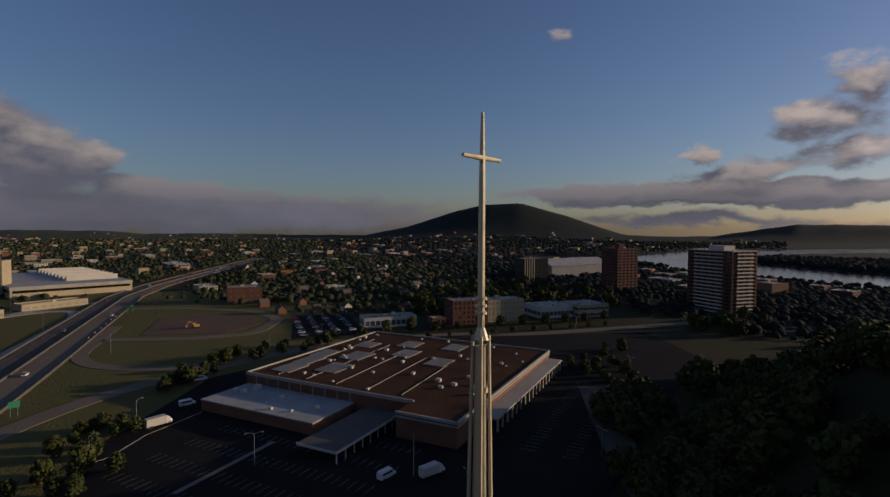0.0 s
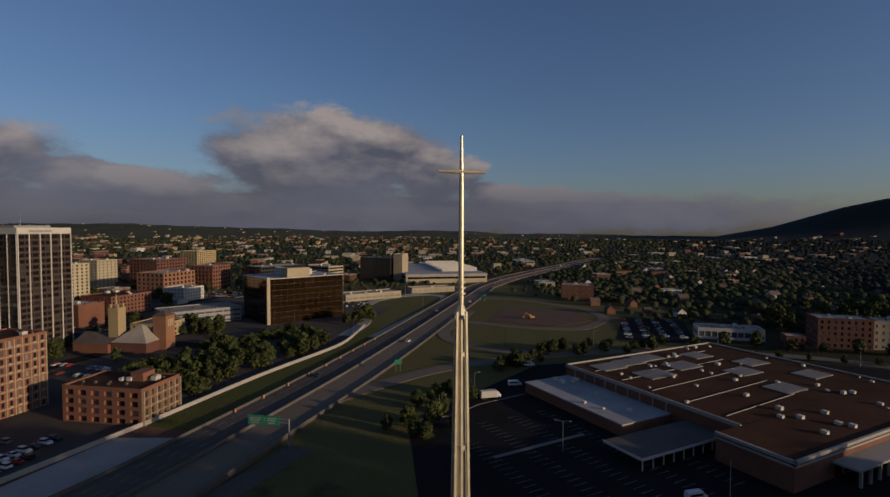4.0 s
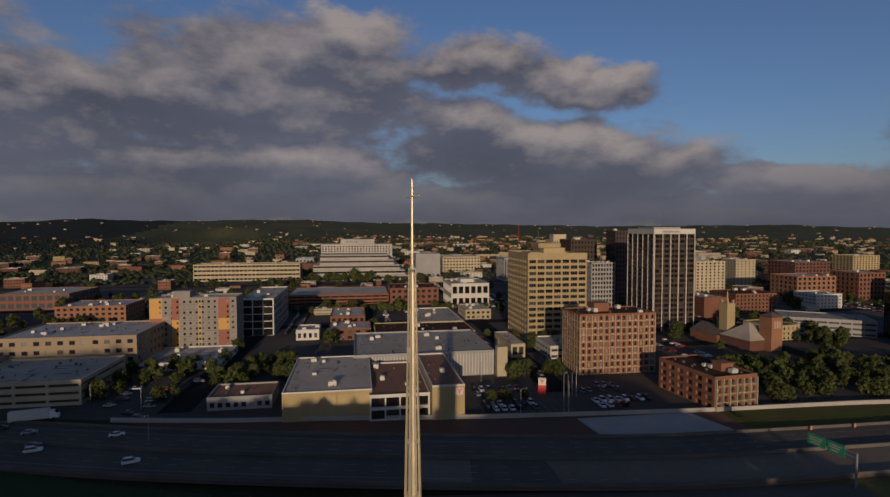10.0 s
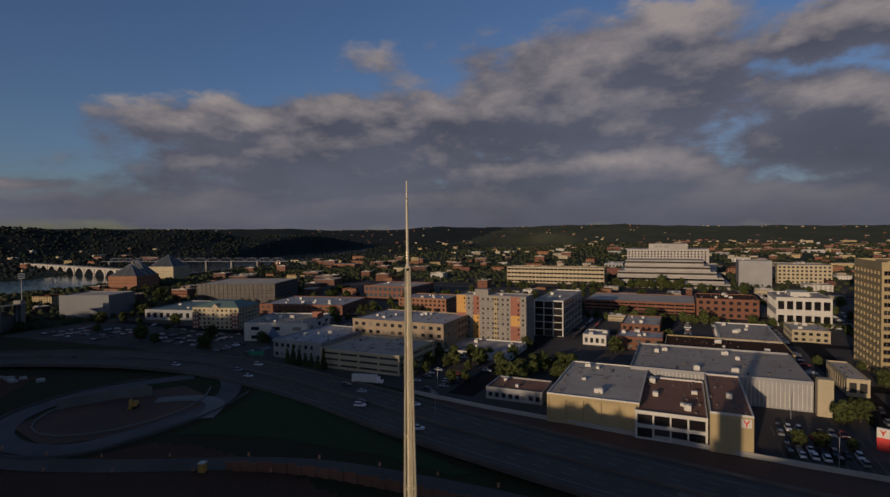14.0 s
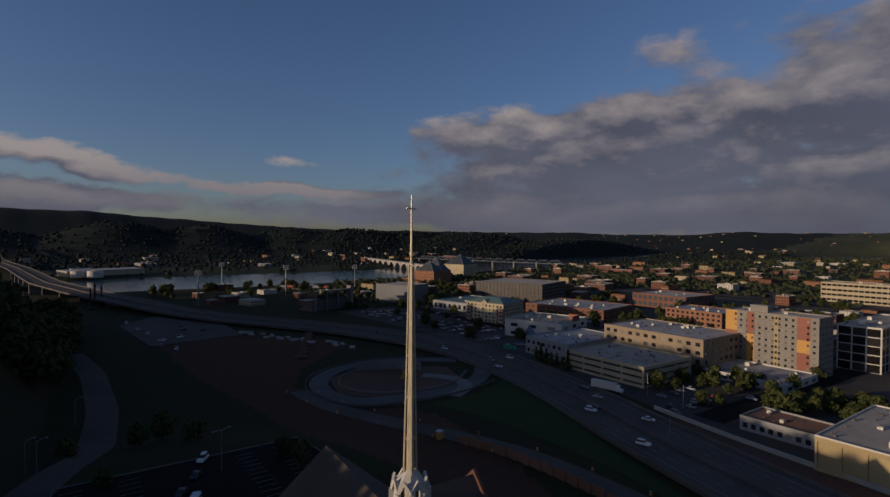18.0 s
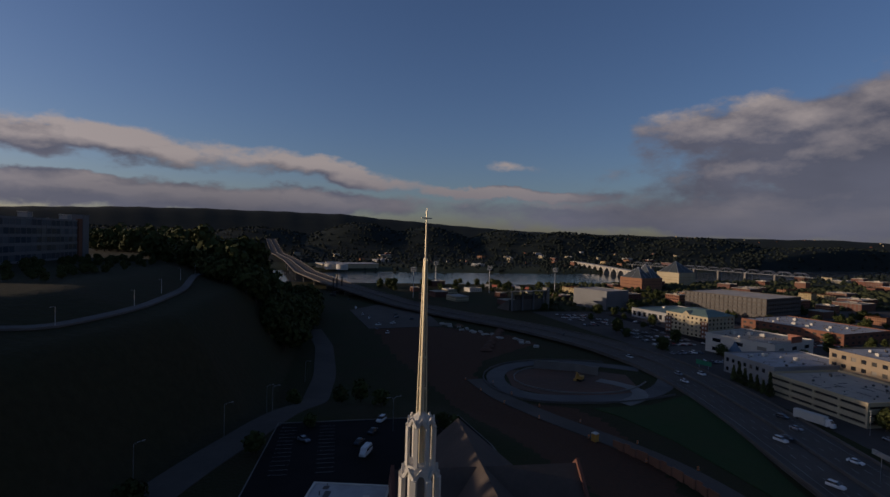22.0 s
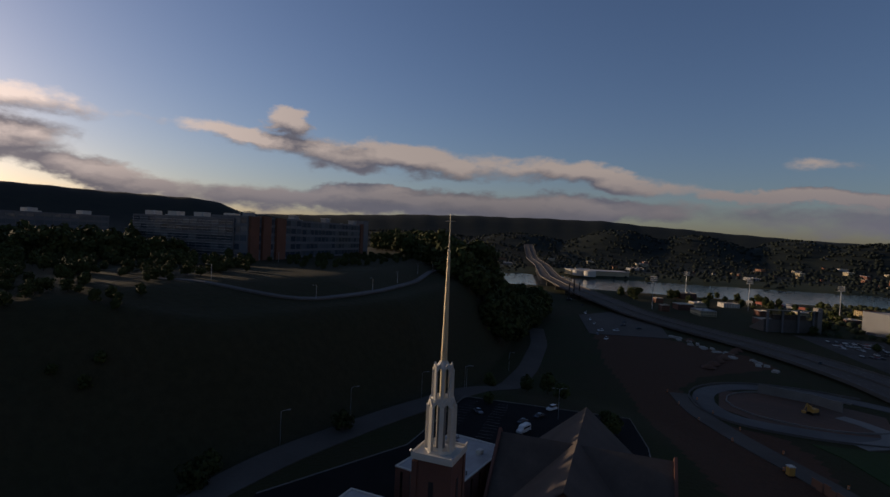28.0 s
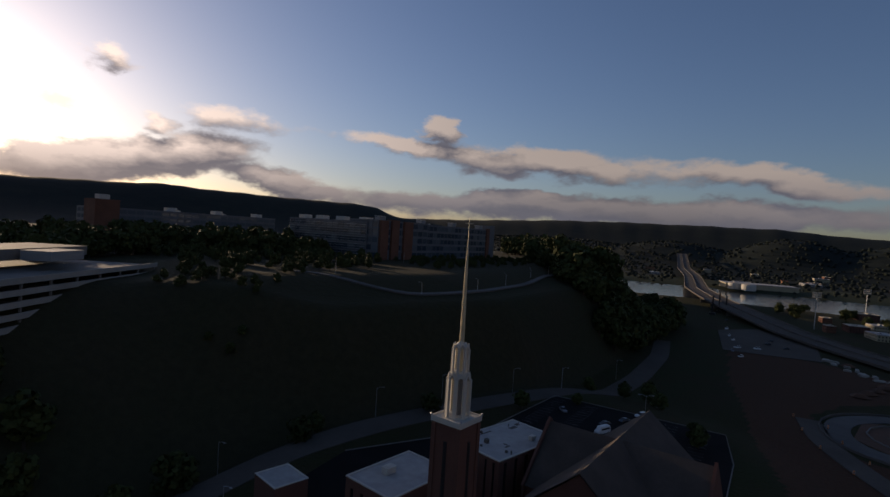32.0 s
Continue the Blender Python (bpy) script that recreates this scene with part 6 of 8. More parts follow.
truss = thing("truss_bridge", "pale blue steel truss footbridge on stone piers", "bridge", pose(-780, -1190, 0, 0, 0, math.degrees(math.atan2(320, -85))))
part("deck", Shape().box(-60, -4, 12, 420, 4, 13), M["slate"], truss)
for n in range(14):
    x = -40 + n * 32
    for y in (-4, 4):
        part("truss_panel", Shape().tube((x, y, 13), (x + 8, y, 20), 0.5, 0.5, 4).tube((x + 8, y, 20), (x + 24, y, 20), 0.5, 0.5, 4).tube((x + 24, y, 20), (x + 32, y, 13), 0.5, 0.5, 4).tube((x + 16, y, 13), (x + 16, y, 20), 0.4, 0.4, 4), M["steel"], truss)
    if n % 2 == 0:
        part("pier", Shape().box(x - 2, -5, -9, x + 2, 5, 12), M["concrete"], truss)
for n, (x, y) in enumerate(((0, -560), (22, -620), (40, -680), (58, -740), (74, -800), (84, -860), (93, -920), (102, -980), (112, -1050))):
    part("pier", Shape().box(-13, -1.2, -12, 13, 1.2, 0.5), M["concrete"], thing("bridge_pier", "concrete pier under the highway bridge", "bridge pier", pose(x, y, 5.5 + n * 0.8, 0, 0, 12), "piers of the highway bridge"))
ware = thing("warehouse", "long white warehouse on the far river bank", "warehouse", pose(0, -1090, 0, 0, 0, 18))
part("wall", Shape().box(-62, -25, 0, 62, 25, 9), M["cream"], ware)
part("roof", Shape().box(-63, -26, 9, 63, 26, 10), M["roof_white"], ware)

# ---- masts, lamps, signs ----
lamp_arm_mesh = Shape().tube((0, 0, 0), (0, 0, 9.6), 0.11, 0.07, 8).mesh("pole", M["steel"])
arm_mesh = Shape().tube((0, 0, 9.5), (1.1, 0, 9.9), 0.05, 0.045, 6).tube((1.1, 0, 9.9), (2.0, 0, 9.95), 0.045, 0.04, 6).mesh("arm", M["steel"])
head_mesh = Shape().box(1.9, -0.16, 9.86, 2.65, 0.16, 10.02).box(2.0, -0.12, 9.8, 2.55, 0.12, 9.86).mesh("lamp_head", M["grey"])


def street_lamp(x, y, turn=0.0, double=False, tall=1.0, z=None):
    lamp = thing("street_lamp", "grey steel street lamp with a double arm" if double else "grey steel street lamp with one arm", "street lamp", pose(x, y, height(x, y) if z is None else z, 0, 0, turn) @ Matrix.Diagonal((1, 1, tall, 1)), "street lamps")
    part("pole", lamp_arm_mesh, None, lamp)
    for k in range(2 if double else 1):
        for me in (arm_mesh, head_mesh):
            part(me.name.split(".")[0], me, None, lamp).matrix_basis = pose(0, 0, 0, 0, 0, 180 * k)


for x, y, turn, dbl, tall in ((4, -101, 20, True, 1.1), (44, -130, 200, False, 1), (78, -47, 220, False, 1), (55, -104, 210, False, 1), (47, -139, 210, False, 1), (88, 4, 180, False, 1), (70, -75, 220, False, 1), (36, -190, 180, False, 1), (60, 22, 180, False, 1),
                              (-160, 95, 90, False, 1), (-157, 92, 200, False, 1.0), (-142, 67, 270, True, 1), (-142, 84, 0, False, 1.6), (-136, -60, 0, False, 1), (-170, -75, 30, False, 1), (-175, -95, 30, False, 1), (-185, 62, 90, True, 1),
                              (-28, 205, 45, False, 1), (-36, 180, 0, False, 0.8), (10, 160, 0, True, 1), (60, 118, 90, True, 0.9), (110, 130, 90, True, 0.9), (180, 200, 90, True, 0.9), (220, 302, 0, False, 1), (150, 304, 0, False, 1), (85, 306, 0, False, 1), (20, 312, 0, False, 1), (-62, 330, 0, False, 1.2), (-128, 300, 0, False, 1.2), (-120, 420, 0, False, 1.2), (-165, 500, 0, False, 1.2)):
    street_lamp(x, y, turn, dbl, tall)
for x, y in ((98, -98), (91, -135), (93, -170), (98, -215), (100, -250), (132, -80), (176, -150), (178, -190)):
    street_lamp(x, y, 90, False, 0.6)
for x, y in ((-171, -586), (-64, -530), (-250, -560), (-120, -690)):
    mast = thing("floodlight_mast", "tall stadium floodlight mast with a lamp rack", "floodlight", pose(x, y, 0, 0, 0, 20), "stadium floodlights")
    part("mast", Shape().tube((0, 0, 0), (0, 0, 32), 0.45, 0.3, 8), M["steel"], mast)
    part("rack", Shape().box(-4, -0.3, 30.5, 4, 0.3, 31).box(-4, -0.3, 32.5, 4, 0.3, 33).box(-4, -0.3, 34.5, 4, 0.3, 35), M["grey"], mast)
    for k in range(3):
        for n in range(6):
            part("lamp", Shape().box(-3.8 + n * 1.3, 0.3, 30.6 + k * 2, -2.9 + n * 1.3, 0.6, 31.9 + k * 2), M["white"], mast)
gantry = thing("sign_gantry", "green highway signs on a steel cantilever gantry", "road sign", pose(-73, 138, 1, 0, 0, -90))
part("post", Shape().tube((0, 0, 0), (0, 0, 9.6), 0.32, 0.26, 10), M["steel"], gantry)
part("truss_arm", Shape().tube((0, 0, 8.2), (0, -14, 8.2), 0.12, 0.1, 6).tube((0, 0, 9.4), (0, -14, 9.4), 0.12, 0.1, 6), M["steel"], gantry)
for y0, y1 in ((-13.5, -8.2), (-7.8, -3.0)):
    board = part("sign_board", Shape().box(0.15, y0, 7.3, 0.28, y1, 10.4), M["sign_green"], gantry, "green sign board")
    part("lettering", Shape().box(0.29, y0 + 0.6, 9.3, 0.31, y1 - 0.8, 9.7).box(0.29, y0 + 0.6, 8.6, 0.31, y1 - 1.3, 9.0).box(0.29, y0 + 1.0, 7.8, 0.31, y1 - 1.6, 8.2), M["paint"], board, "white bars of lettering")
gantry.matrix_basis = pose(-73, 138, 0.3, 0, 0, -82)
for x, y, z, w, turn in ((-178, -190, 0, 9, 20), (-72, 232, 0, 3.5, -60), (-80, 480, 0, 6, -90)):
    sgn = thing("road_sign", "green road sign on two steel posts", "road sign", pose(x, y, z, 0, 0, turn))
    for s in (-1, 1):
        part("post", Shape().tube((0, s * w * 0.3, 0), (0, s * w * 0.3, 5.6), 0.1, 0.1, 6), M["steel"], sgn)
    part("sign_board", Shape().box(0.12, -w / 2, 3.4, 0.22, w / 2, 5.8), M["sign_green"], sgn)
pyl = thing("pylon_sign", "red and white pylon sign in the car park", "sign", pose(-163, 83, 0, 0, 0, -20))
part("base", Shape().box(-0.4, -1.6, 0, 0.4, 1.6, 4.2), M["sign_red"], pyl)
part("head", Shape().box(-0.45, -1.6, 4.2, 0.45, 1.6, 7.2), M["white"], pyl)
part("mark", Shape().tube((0.5, -0.7, 6.6), (0.5, 0, 5.7), 0.2, 0.2, 6).tube((0.5, 0.7, 6.6), (0.5, 0, 5.7), 0.2, 0.2, 6).tube((0.5, 0, 5.8), (0.5, 0, 4.8), 0.2, 0.2, 6), M["sign_red"], pyl)
for x, y, tall in ((-142, 86, 11), (52, 138, 12), (-158, 96, 12)):
    fp = thing("flagpole", "bare pale metal flagpole", "flagpole", pose(x, y, 0))
    part("pole", Shape().tube((0, 0, 0), (0, 0, tall), 0.1, 0.05, 8), M["white"], fp)
    part("ball", Shape().tube((0, 0, tall), (0, 0, tall + 0.2), 0.1, 0.06, 8), M["gold"], fp)
tm = thing("radio_mast", "red and white radio mast on a far ridge", "mast", pose(-1900, 620, 20))
part("lattice", Shape().tube((-2, 0, 0), (0, 0, 80), 0.6, 0.3, 4).tube((2, 0, 0), (0, 0, 80), 0.6, 0.3, 4), M["sign_red"], tm)

# sheet piling beside the work road
PILES = curve([(-71, -98), (-76.5, -82), (-79, -66), (-80, -46), (-80, -20)], None, 2.2)[0]
piling = thing("sheet_piling", "rusty sheet piling wall beside the work road", "piling wall", pose(0, 0, 0))
for n, ((ax, ay), (bx, by)) in enumerate(zip(PILES, PILES[1:])):
    o = 0.35 if n % 2 else -0.35
    part("piling_panel", Shape().box(-0.18 + o * 0.5, 0, -0.5, 0.18 + o * 0.5, math.hypot(bx - ax, by - ay) * 0.94, 2.6 + 0.25 * (n * 7 % 3), pose(ax, ay, 0, 0, 0, math.degrees(math.atan2(-(bx - ax), by - ay)))), M["rust_roof"], piling)

# work barrels along the highway, and low works fence on the slab
barrel_a = Shape().tube((0, 0, 0.08), (0, 0, 1.0), 0.3, 0.24, 10).mesh("drum", M["barrel"])
barrel_b = Shape().tube((0, 0, 0.35), (0, 0, 0.5), 0.31, 0.31, 10).tube((0, 0, 0.68), (0, 0, 0.82), 0.29, 0.29, 10).mesh("white_band", M["paint"])
barrel_c = Shape().tube((0, 0, 0), (0, 0, 0.1), 0.42, 0.4, 10).mesh("rubber_base", M["tyre"])
barrel = None
for d, n0, n1, gap in ((14.2, 58, 84, 1), (-14.4, 44, 66, 1), (14.3, 96, 110, 2), (-15.0, 118, 136, 2), (10.6, 62, 80, 2)):
    lane = offset(hw, d)
    for n in range(n0, n1, gap):
        m = pose(lane[n][0], lane[n][1], hz[n] + 0.37) @ Matrix.Diagonal((1.2, 1.2, 1.2, 1))
        if barrel is None:
            barrel = thing("traffic_drum", "orange and white plastic traffic drum", "traffic drum", m, "traffic drums")
            for me in (barrel_a, barrel_b, barrel_c):
                part(me.name.split(".")[0], me, None, barrel)
        else:
            copy_thing(barrel, m)
work_line = curve([(-46, -186), (-49, -158), (-60, -130), (-70, -110), (-78, -94), (-84, -76), (-86, -56), (-87, -20)], None, 9.0)[0]
for d in (-5.2, 5.4):
    for n, (x, y) in enumerate(offset(work_line, d)):
        if n % 2 == (d > 0):
            copy_thing(barrel, pose(x, y, 0.3))
slab = Shape().box(-2.2, -1.2, 0, 2.2, 1.2, 0.35).box(-2.0, -1.0, 0.35, 2.1, 1.1, 0.7).box(-1.9, -1.1, 0.7, 1.8, 0.9, 1.0).mesh("slab_pile", M["pale_concrete"])
wk = random.Random(17)
stack = None
for n in range(22):
    x, y = -62 - n * 2.1 + wk.uniform(-5, 5), -352 + n * 4.2 + wk.uniform(-6, 6)
    m = pose(x, y, height(x, y), 0, 0, wk.uniform(0, 180)) @ Matrix.Diagonal((wk.uniform(0.7, 1.5), wk.uniform(0.7, 1.3), wk.uniform(0.7, 1.3), 1))
    if stack is None:
        stack = thing("material_stack", "stack of pale concrete slabs on bare earth", "building material", m, "stacks of slabs")
        part("slab_layer", slab, None, stack)
    else:
        copy_thing(stack, m)
pole_mesh = Shape().tube((0, 0, 0), (0, 0, 10.5), 0.16, 0.11, 7).mesh("pole", M["bark"])
for x, y in ((20, 330), (52, 332), (92, 330), (140, 328), (190, 316), (240, 312), (-30, 300), (290, 306), (-190, 160), (-215, 70), (40, 300), (-60, 470), (-40, 520)):
    up = thing("utility_pole", "brown wooden utility pole with a crossarm", "utility pole", pose(x, y, 0, 0, 0, x * 7 % 40), "utility poles")
    part("pole", pole_mesh, None, up)
    part("crossarm", Shape().box(-1.2, -0.06, 9.4, 1.2, 0.06, 9.6), M["bark"], up)
    part("insulator", Shape().tube((-1, 0, 9.6), (-1, 0, 9.85), 0.06, 0.05, 6).tube((1, 0, 9.6), (1, 0, 9.85), 0.06, 0.05, 6), M["grey"], up)
# painted bays in the car parks
bay = Shape()
cr, sr_ = math.cos(radians(43)), math.sin(radians(43))
for row in range(5):
    for n in range(26):
        u, w = -62 + row * 13, 10 + n * 2.8
        for a0 in (0.0,):
            x, y = 70 + u * cr - w * sr_, 150 + u * sr_ + w * cr
            bay.quad((x, y, 0.115), (x + 5 * cr, y + 5 * sr_, 0.115), (x + 5 * cr - 0.12 * sr_, y + 5 * sr_ + 0.12 * cr, 0.115), (x - 0.12 * sr_, y + 0.12 * cr, 0.115))
for row in range(3):
    for n in range(30):
        u, w = 10 + n * 2.9, -18 - row * 13
        x, y = 70 + u * cr - w * sr_, 150 + u * sr_ + w * cr
        bay.quad((x, y, 0.115), (x - 5 * -sr_, y + 5 * -cr, 0.115), (x - 5 * -sr_ + 0.12 * cr, y + 5 * -cr + 0.12 * sr_, 0.115), (x + 0.12 * cr, y + 0.12 * sr_, 0.115))
for x in (-145.6, -150.7, -156, -168.7, -173.5):
    for n in range(12):
        bay.quad((x, 54 + n * 3.1, 0.09), (x + 4.6, 54 + n * 3.1, 0.09), (x + 4.6, 54.12 + n * 3.1, 0.09), (x, 54.12 + n * 3.1, 0.09))
for row, x0 in enumerate((-16, -6, 22, 34)):
    for n in range(13):
        bay.quad((x0, -108 + n * 2.8, 8.135), (x0 + 4.8, -108 + n * 2.8, 8.135), (x0 + 4.8, -107.88 + n * 2.8, 8.135), (x0, -107.88 + n * 2.8, 8.135))
tagged(new("bay_lines", bay.mesh("bay_lines", M["paint"])), "worn white parking bay lines", "road marking", kind="stuff")
kerb_line("lot_kerb", [(-24, -30), (-24, -86), (-20, -112), (40, -112), (44, -60), (66, -20)], 0.2, 0.3, M["concrete"], "grey kerb round the church car park", "kerb", [8.12] * 6)
kerb_l = [(-45, 171), (-31, 181), (-24, 196), (-8, 214)]
kerb_line("lot_kerb", kerb_l, 0.18, 0.3, M["pale_concrete"], "pale kerb along the store's car park", "kerb")
kerb_line("lot_kerb", [(-10, 150), (4, 164), (16, 176)], 0.18, 1.6, M["concrete"], "planted kerb island in the car park", "kerb")
kerb_line("ramp_parapet", curve([(-131, -172), (-116, -156), (-90, -155), (-68, -160), (-61, -174), (-64, -192), (-79, -207), (-104, -211), (-122, -203)])[0], 0.8, 0.4, M["concrete"], "low concrete parapet inside the loop ramp", "parapet")
kerb_line("ramp_parapet", curve([(-132, -150), (-118, -143), (-90, -142), (-58, -147), (-47, -170), (-51, -200), (-73, -221), (-104, -225), (-130, -214)])[0], 0.9, 0.4, M["barrier"], "low concrete parapet outside the loop ramp", "parapet")
kerb_line("retaining_wall", [(-84, -205), (-104, -196), (-112, -186)], 4.5, 0.6, M["concrete"], "tall concrete wall inside the loop", "wall")
for n in range(9):
    sp = thing("earth_heap", "heap of loose red earth", "earth heap", pose(-70 - n * 5 % 37, -250 - n * 11, 0.5, 0, 0, n * 50), "earth heaps")
    hp = Shape()
    rg = [(math.cos(k * 0.7854) * (4 + (k * 37 % 5) * 0.3), math.sin(k * 0.7854) * (3 + (k * 23 % 5) * 0.3)) for k in range(8)]
    for (ax, ay), (bx, by) in zip(rg, rg[1:] + rg[:1]):
        hp.quad((ax, ay, 0), (bx, by, 0), (bx * 0.45, by * 0.45, 1.5), (ax * 0.45, ay * 0.45, 1.5))
        hp.quad((ax * 0.45, ay * 0.45, 1.5), (bx * 0.45, by * 0.45, 1.5), (0.2, 0.1, 1.9))
    part("mound", hp, M["dirt"], sp)

for x, y in ((35, -1035), (12, -1020)):
    tk = thing("storage_tank", "white cylindrical storage tank by the river", "storage tank", pose(x, y, 0), "river tanks")
    part("shell", Shape().tube((0, 0, 0), (0, 0, 11), 12, 12, 20), M["white"], tk)
    part("roof", Shape().tube((0, 0, 11), (0, 0, 13), 12, 1.5, 20), M["roof_grey"], tk)
for n in range(6):
    bd = thing("score_board", "red and white advertising board at the ballpark", "billboard", pose(-190 - n * 9, -660 + n * 7.5, 0, 0, 0, -40), "ballpark boards")
    part("panel", Shape().box(-4.2, -0.3, 2.4, 4.2, 0.3, 5.4), M["red" if n % 2 else "grey"], bd)
    for sx in (-3, 3):
        part("post", Shape().box(sx - 0.2, -0.2, 0, sx + 0.2, 0.2, 2.5), M["steel"], bd)
for x, y, tall in ((22, -575, 24), (16, -590, 19), (26, -548, 21)):
    rg_ = thing("drilling_rig", "dark steel piling rig on the bridge works", "piling rig", pose(x, y, height(x, y)), "piling rigs")
    part("mast", Shape().tube((0, 0, 0), (0, 0, tall), 1.0, 0.8, 8), M["black"], rg_)
    part("base", Shape().box(-3, -2, 0, 3, 2, 2.4), M["black"], rg_)

# ---- vehicles ----
wheel_mesh = Shape().tube((0, -0.11, 0), (0, 0.11, 0), 0.34, 0.34, 12).mesh("wheel", M["tyre"])


def loft(sections):
    """A hull through cross-sections: x, half width, bottom, top; its top edges drawn in."""
    sh = Shape()
    rows = []
    for x, w, b, t in sections:
        rows.append([(x, -w, b), (x, -w, b + (t - b) * 0.62), (x, -w * 0.86, t), (x, w * 0.86, t), (x, w, b + (t - b) * 0.62), (x, w, b)])
    for r0, r1 in zip(rows, rows[1:]):
        for i in range(6):
            j = (i + 1) % 6
            sh.quad(r0[i], r1[i], r1[j], r0[j])
    sh.quad(*rows[0])
    sh.quad(*rows[-1][::-1])
    return sh


CAR_SETS = {}
SEDAN = loft([(-2.3, 0.78, 0.35, 0.78), (-2.1, 0.88, 0.28, 0.95), (-0.9, 0.9, 0.25, 1.0), (0.9, 0.9, 0.25, 0.98), (2.0, 0.86, 0.28, 0.82), (2.3, 0.74, 0.38, 0.68)])
CABIN = loft([(-1.75, 0.72, 0.95, 1.0), (-1.1, 0.76, 0.95, 1.42), (0.3, 0.76, 0.95, 1.46), (1.15, 0.74, 0.95, 1.0)])
TOP = Shape().box(-1.0, -0.62, 1.41, 0.3, 0.62, 1.49)
SUV_B = loft([(-2.35, 0.84, 0.4, 1.05), (-2.2, 0.94, 0.32, 1.12), (1.0, 0.95, 0.3, 1.12), (2.1, 0.92, 0.34, 1.0), (2.4, 0.8, 0.42, 0.8)])
SUV_C = loft([(-2.2, 0.8, 1.1, 1.6), (-1.9, 0.82, 1.1, 1.76), (0.3, 0.82, 1.1, 1.76), (1.1, 0.8, 1.1, 1.14)])
SUV_T = Shape().box(-1.9, -0.68, 1.72, 0.3, 0.68, 1.8)


def vehicle_template(colour, suv):
    key = (colour, suv)
    if key in CAR_SETS:
        return CAR_SETS[key]
    words = dict(car_white="white", car_grey="silver-grey", car_dark="dark blue-black", car_red="dark red")[colour]
    car = thing("car", f"{words} {'sport-utility car' if suv else 'saloon car'} parked on asphalt", "car", pose(0, 0, -50), "parked cars")
    part("body", SUV_B if suv else SEDAN, M[colour], car)
    part("cabin_glass", SUV_C if suv else CABIN, M["dark_glass"], car)
    part("roof_panel", SUV_T if suv else TOP, M[colour], car)
    for sx in (-1.4, 1.4):
        for sy in (-0.8, 0.8):
            part("wheel", wheel_mesh, None, car).matrix_basis = pose(sx, sy, 0.34)
    CAR_SETS[key] = car
    return car


used = set()


def car(x, y, turn, z=0.15, colour=None, suv=None):
    colour = colour or rng.choices(("car_white", "car_grey", "car_dark", "car_red"), (3, 3, 4, 1))[0]
    suv = rng.random() < 0.45 if suv is None else suv
    t = vehicle_template(colour, suv)
    m = pose(x, y, z, 0, 0, turn)
    if (colour, suv) not in used:
        used.add((colour, suv))
        t.matrix_basis = m
        return t
    return copy_thing(t, m)


for col, (x, turn) in enumerate(((-148, 90), (-153, 90), (-166, 90), (-171.5, 90))):
    for k in range(7):
        if rng.random() < 0.82:
            car(x + rng.uniform(-0.3, 0.3), 56 + k * 3.1, 0 if col % 2 else 180)
for col, x in enumerate((-145, -150.5, -164, -169.5)):
    for k in range(8):
        if rng.random() < 0.75:
            car(x + rng.uniform(-0.3, 0.3), 101 + k * 3.2, 0 if col % 2 else 180)
for x, y, t in ((-205, -64, 90), (-222, -60, 90), (-250, 8, 0), (-300, 10, 0), (-330, -30, 90), (-160, -72, 80), (-166, -78, 80), (-180, -70, 0), (-190, 92, 0), (-205, 94, 0)):
    car(x, y, t, 0.25)
for n in range(16):
    car(-235 - rng.uniform(0, 30), -360 + n * 7 + rng.uniform(-2, 2), rng.choice((20, 110)), 0.2)
for k, x, y, t, suv in ((0, 7, -110, 60, True), (1, 10.5, -100, 60, False), (2, 31, -96, 130, False), (3, 15, -92, 60, False)):
    car(x, y, t, 8.15, "car_white" if k == 0 else "car_dark" if k != 2 else "car_grey", suv)
for x, y, t in ((-10, -345, 30), (-22, -352, 30), (-5, -380, 80), (-30, -400, 60)):
    car(x, y, t, 0.45)
for n, d in ((44, 6.5), (52, -10), (61, 10), (70, -6.5), (78, 6.5), (86, -10), (97, 10.4), (104, -6.4), (118, 6.6), (128, -10), (30, 7), (36, -7)):
    a2, b2 = offset(hw, d)[n], offset(hw, d)[n + 1]
    car(a2[0], a2[1], math.degrees(math.atan2(b2[1] - a2[1], b2[0] - a2[0])) + (180 if d > 0 else 0), hz[n] + 0.37)
for x, y, n_t, z, colour, suv in ((-131.6, -91, 105, 1.2, "car_white", True), (-140, -71, 108, 1.5, "car_white", False), (-154.6, -113.6, 110, 0.6, "car_dark", True), (-150.7, -219.8, 95, 0.7, "car_white", True), (-117.7, -58, 108, 1.5, "car_white", True), (-148.6, -101.4, 108, 0.8, "car_grey", False), (-136.6, -93.7, 108, 0.8, "car_dark", False), (-138.3, -286, 62, 1.9, "car_dark", False), (-169, -180, 96, 0.4, "car_white", True), (-156, -181, 96, 0.4, "car_grey", True), (-150, -168, 98, 0.4, "car_white", False)):
    car(x, y, n_t, z + 0.37, colour, suv)
lot("school_car_park", [(34, 338), (80, 338), (86, 424), (42, 424)], 0.12, M["asphalt"], "dark asphalt car park full of cars", "car park")
for n in range(36):
    car(42 + (n // 9) * 11 + rng.uniform(-0.5, 0.5), 344 + (n % 9) * 8.6 + rng.uniform(-1.5, 1.5), rng.choice((0, 180)), 0.14)


for n in range(8):
    car(-198 + n * 3.6, -88 + 14 * (n % 2) + rng.uniform(-1, 1), 90, 0.12)
for n in range(22):
    car(-312 - (n // 2) * 8.6 + rng.uniform(-1.5, 1.5), -40 + 7 * (n % 2), rng.choice((0, 180)), 0.22)
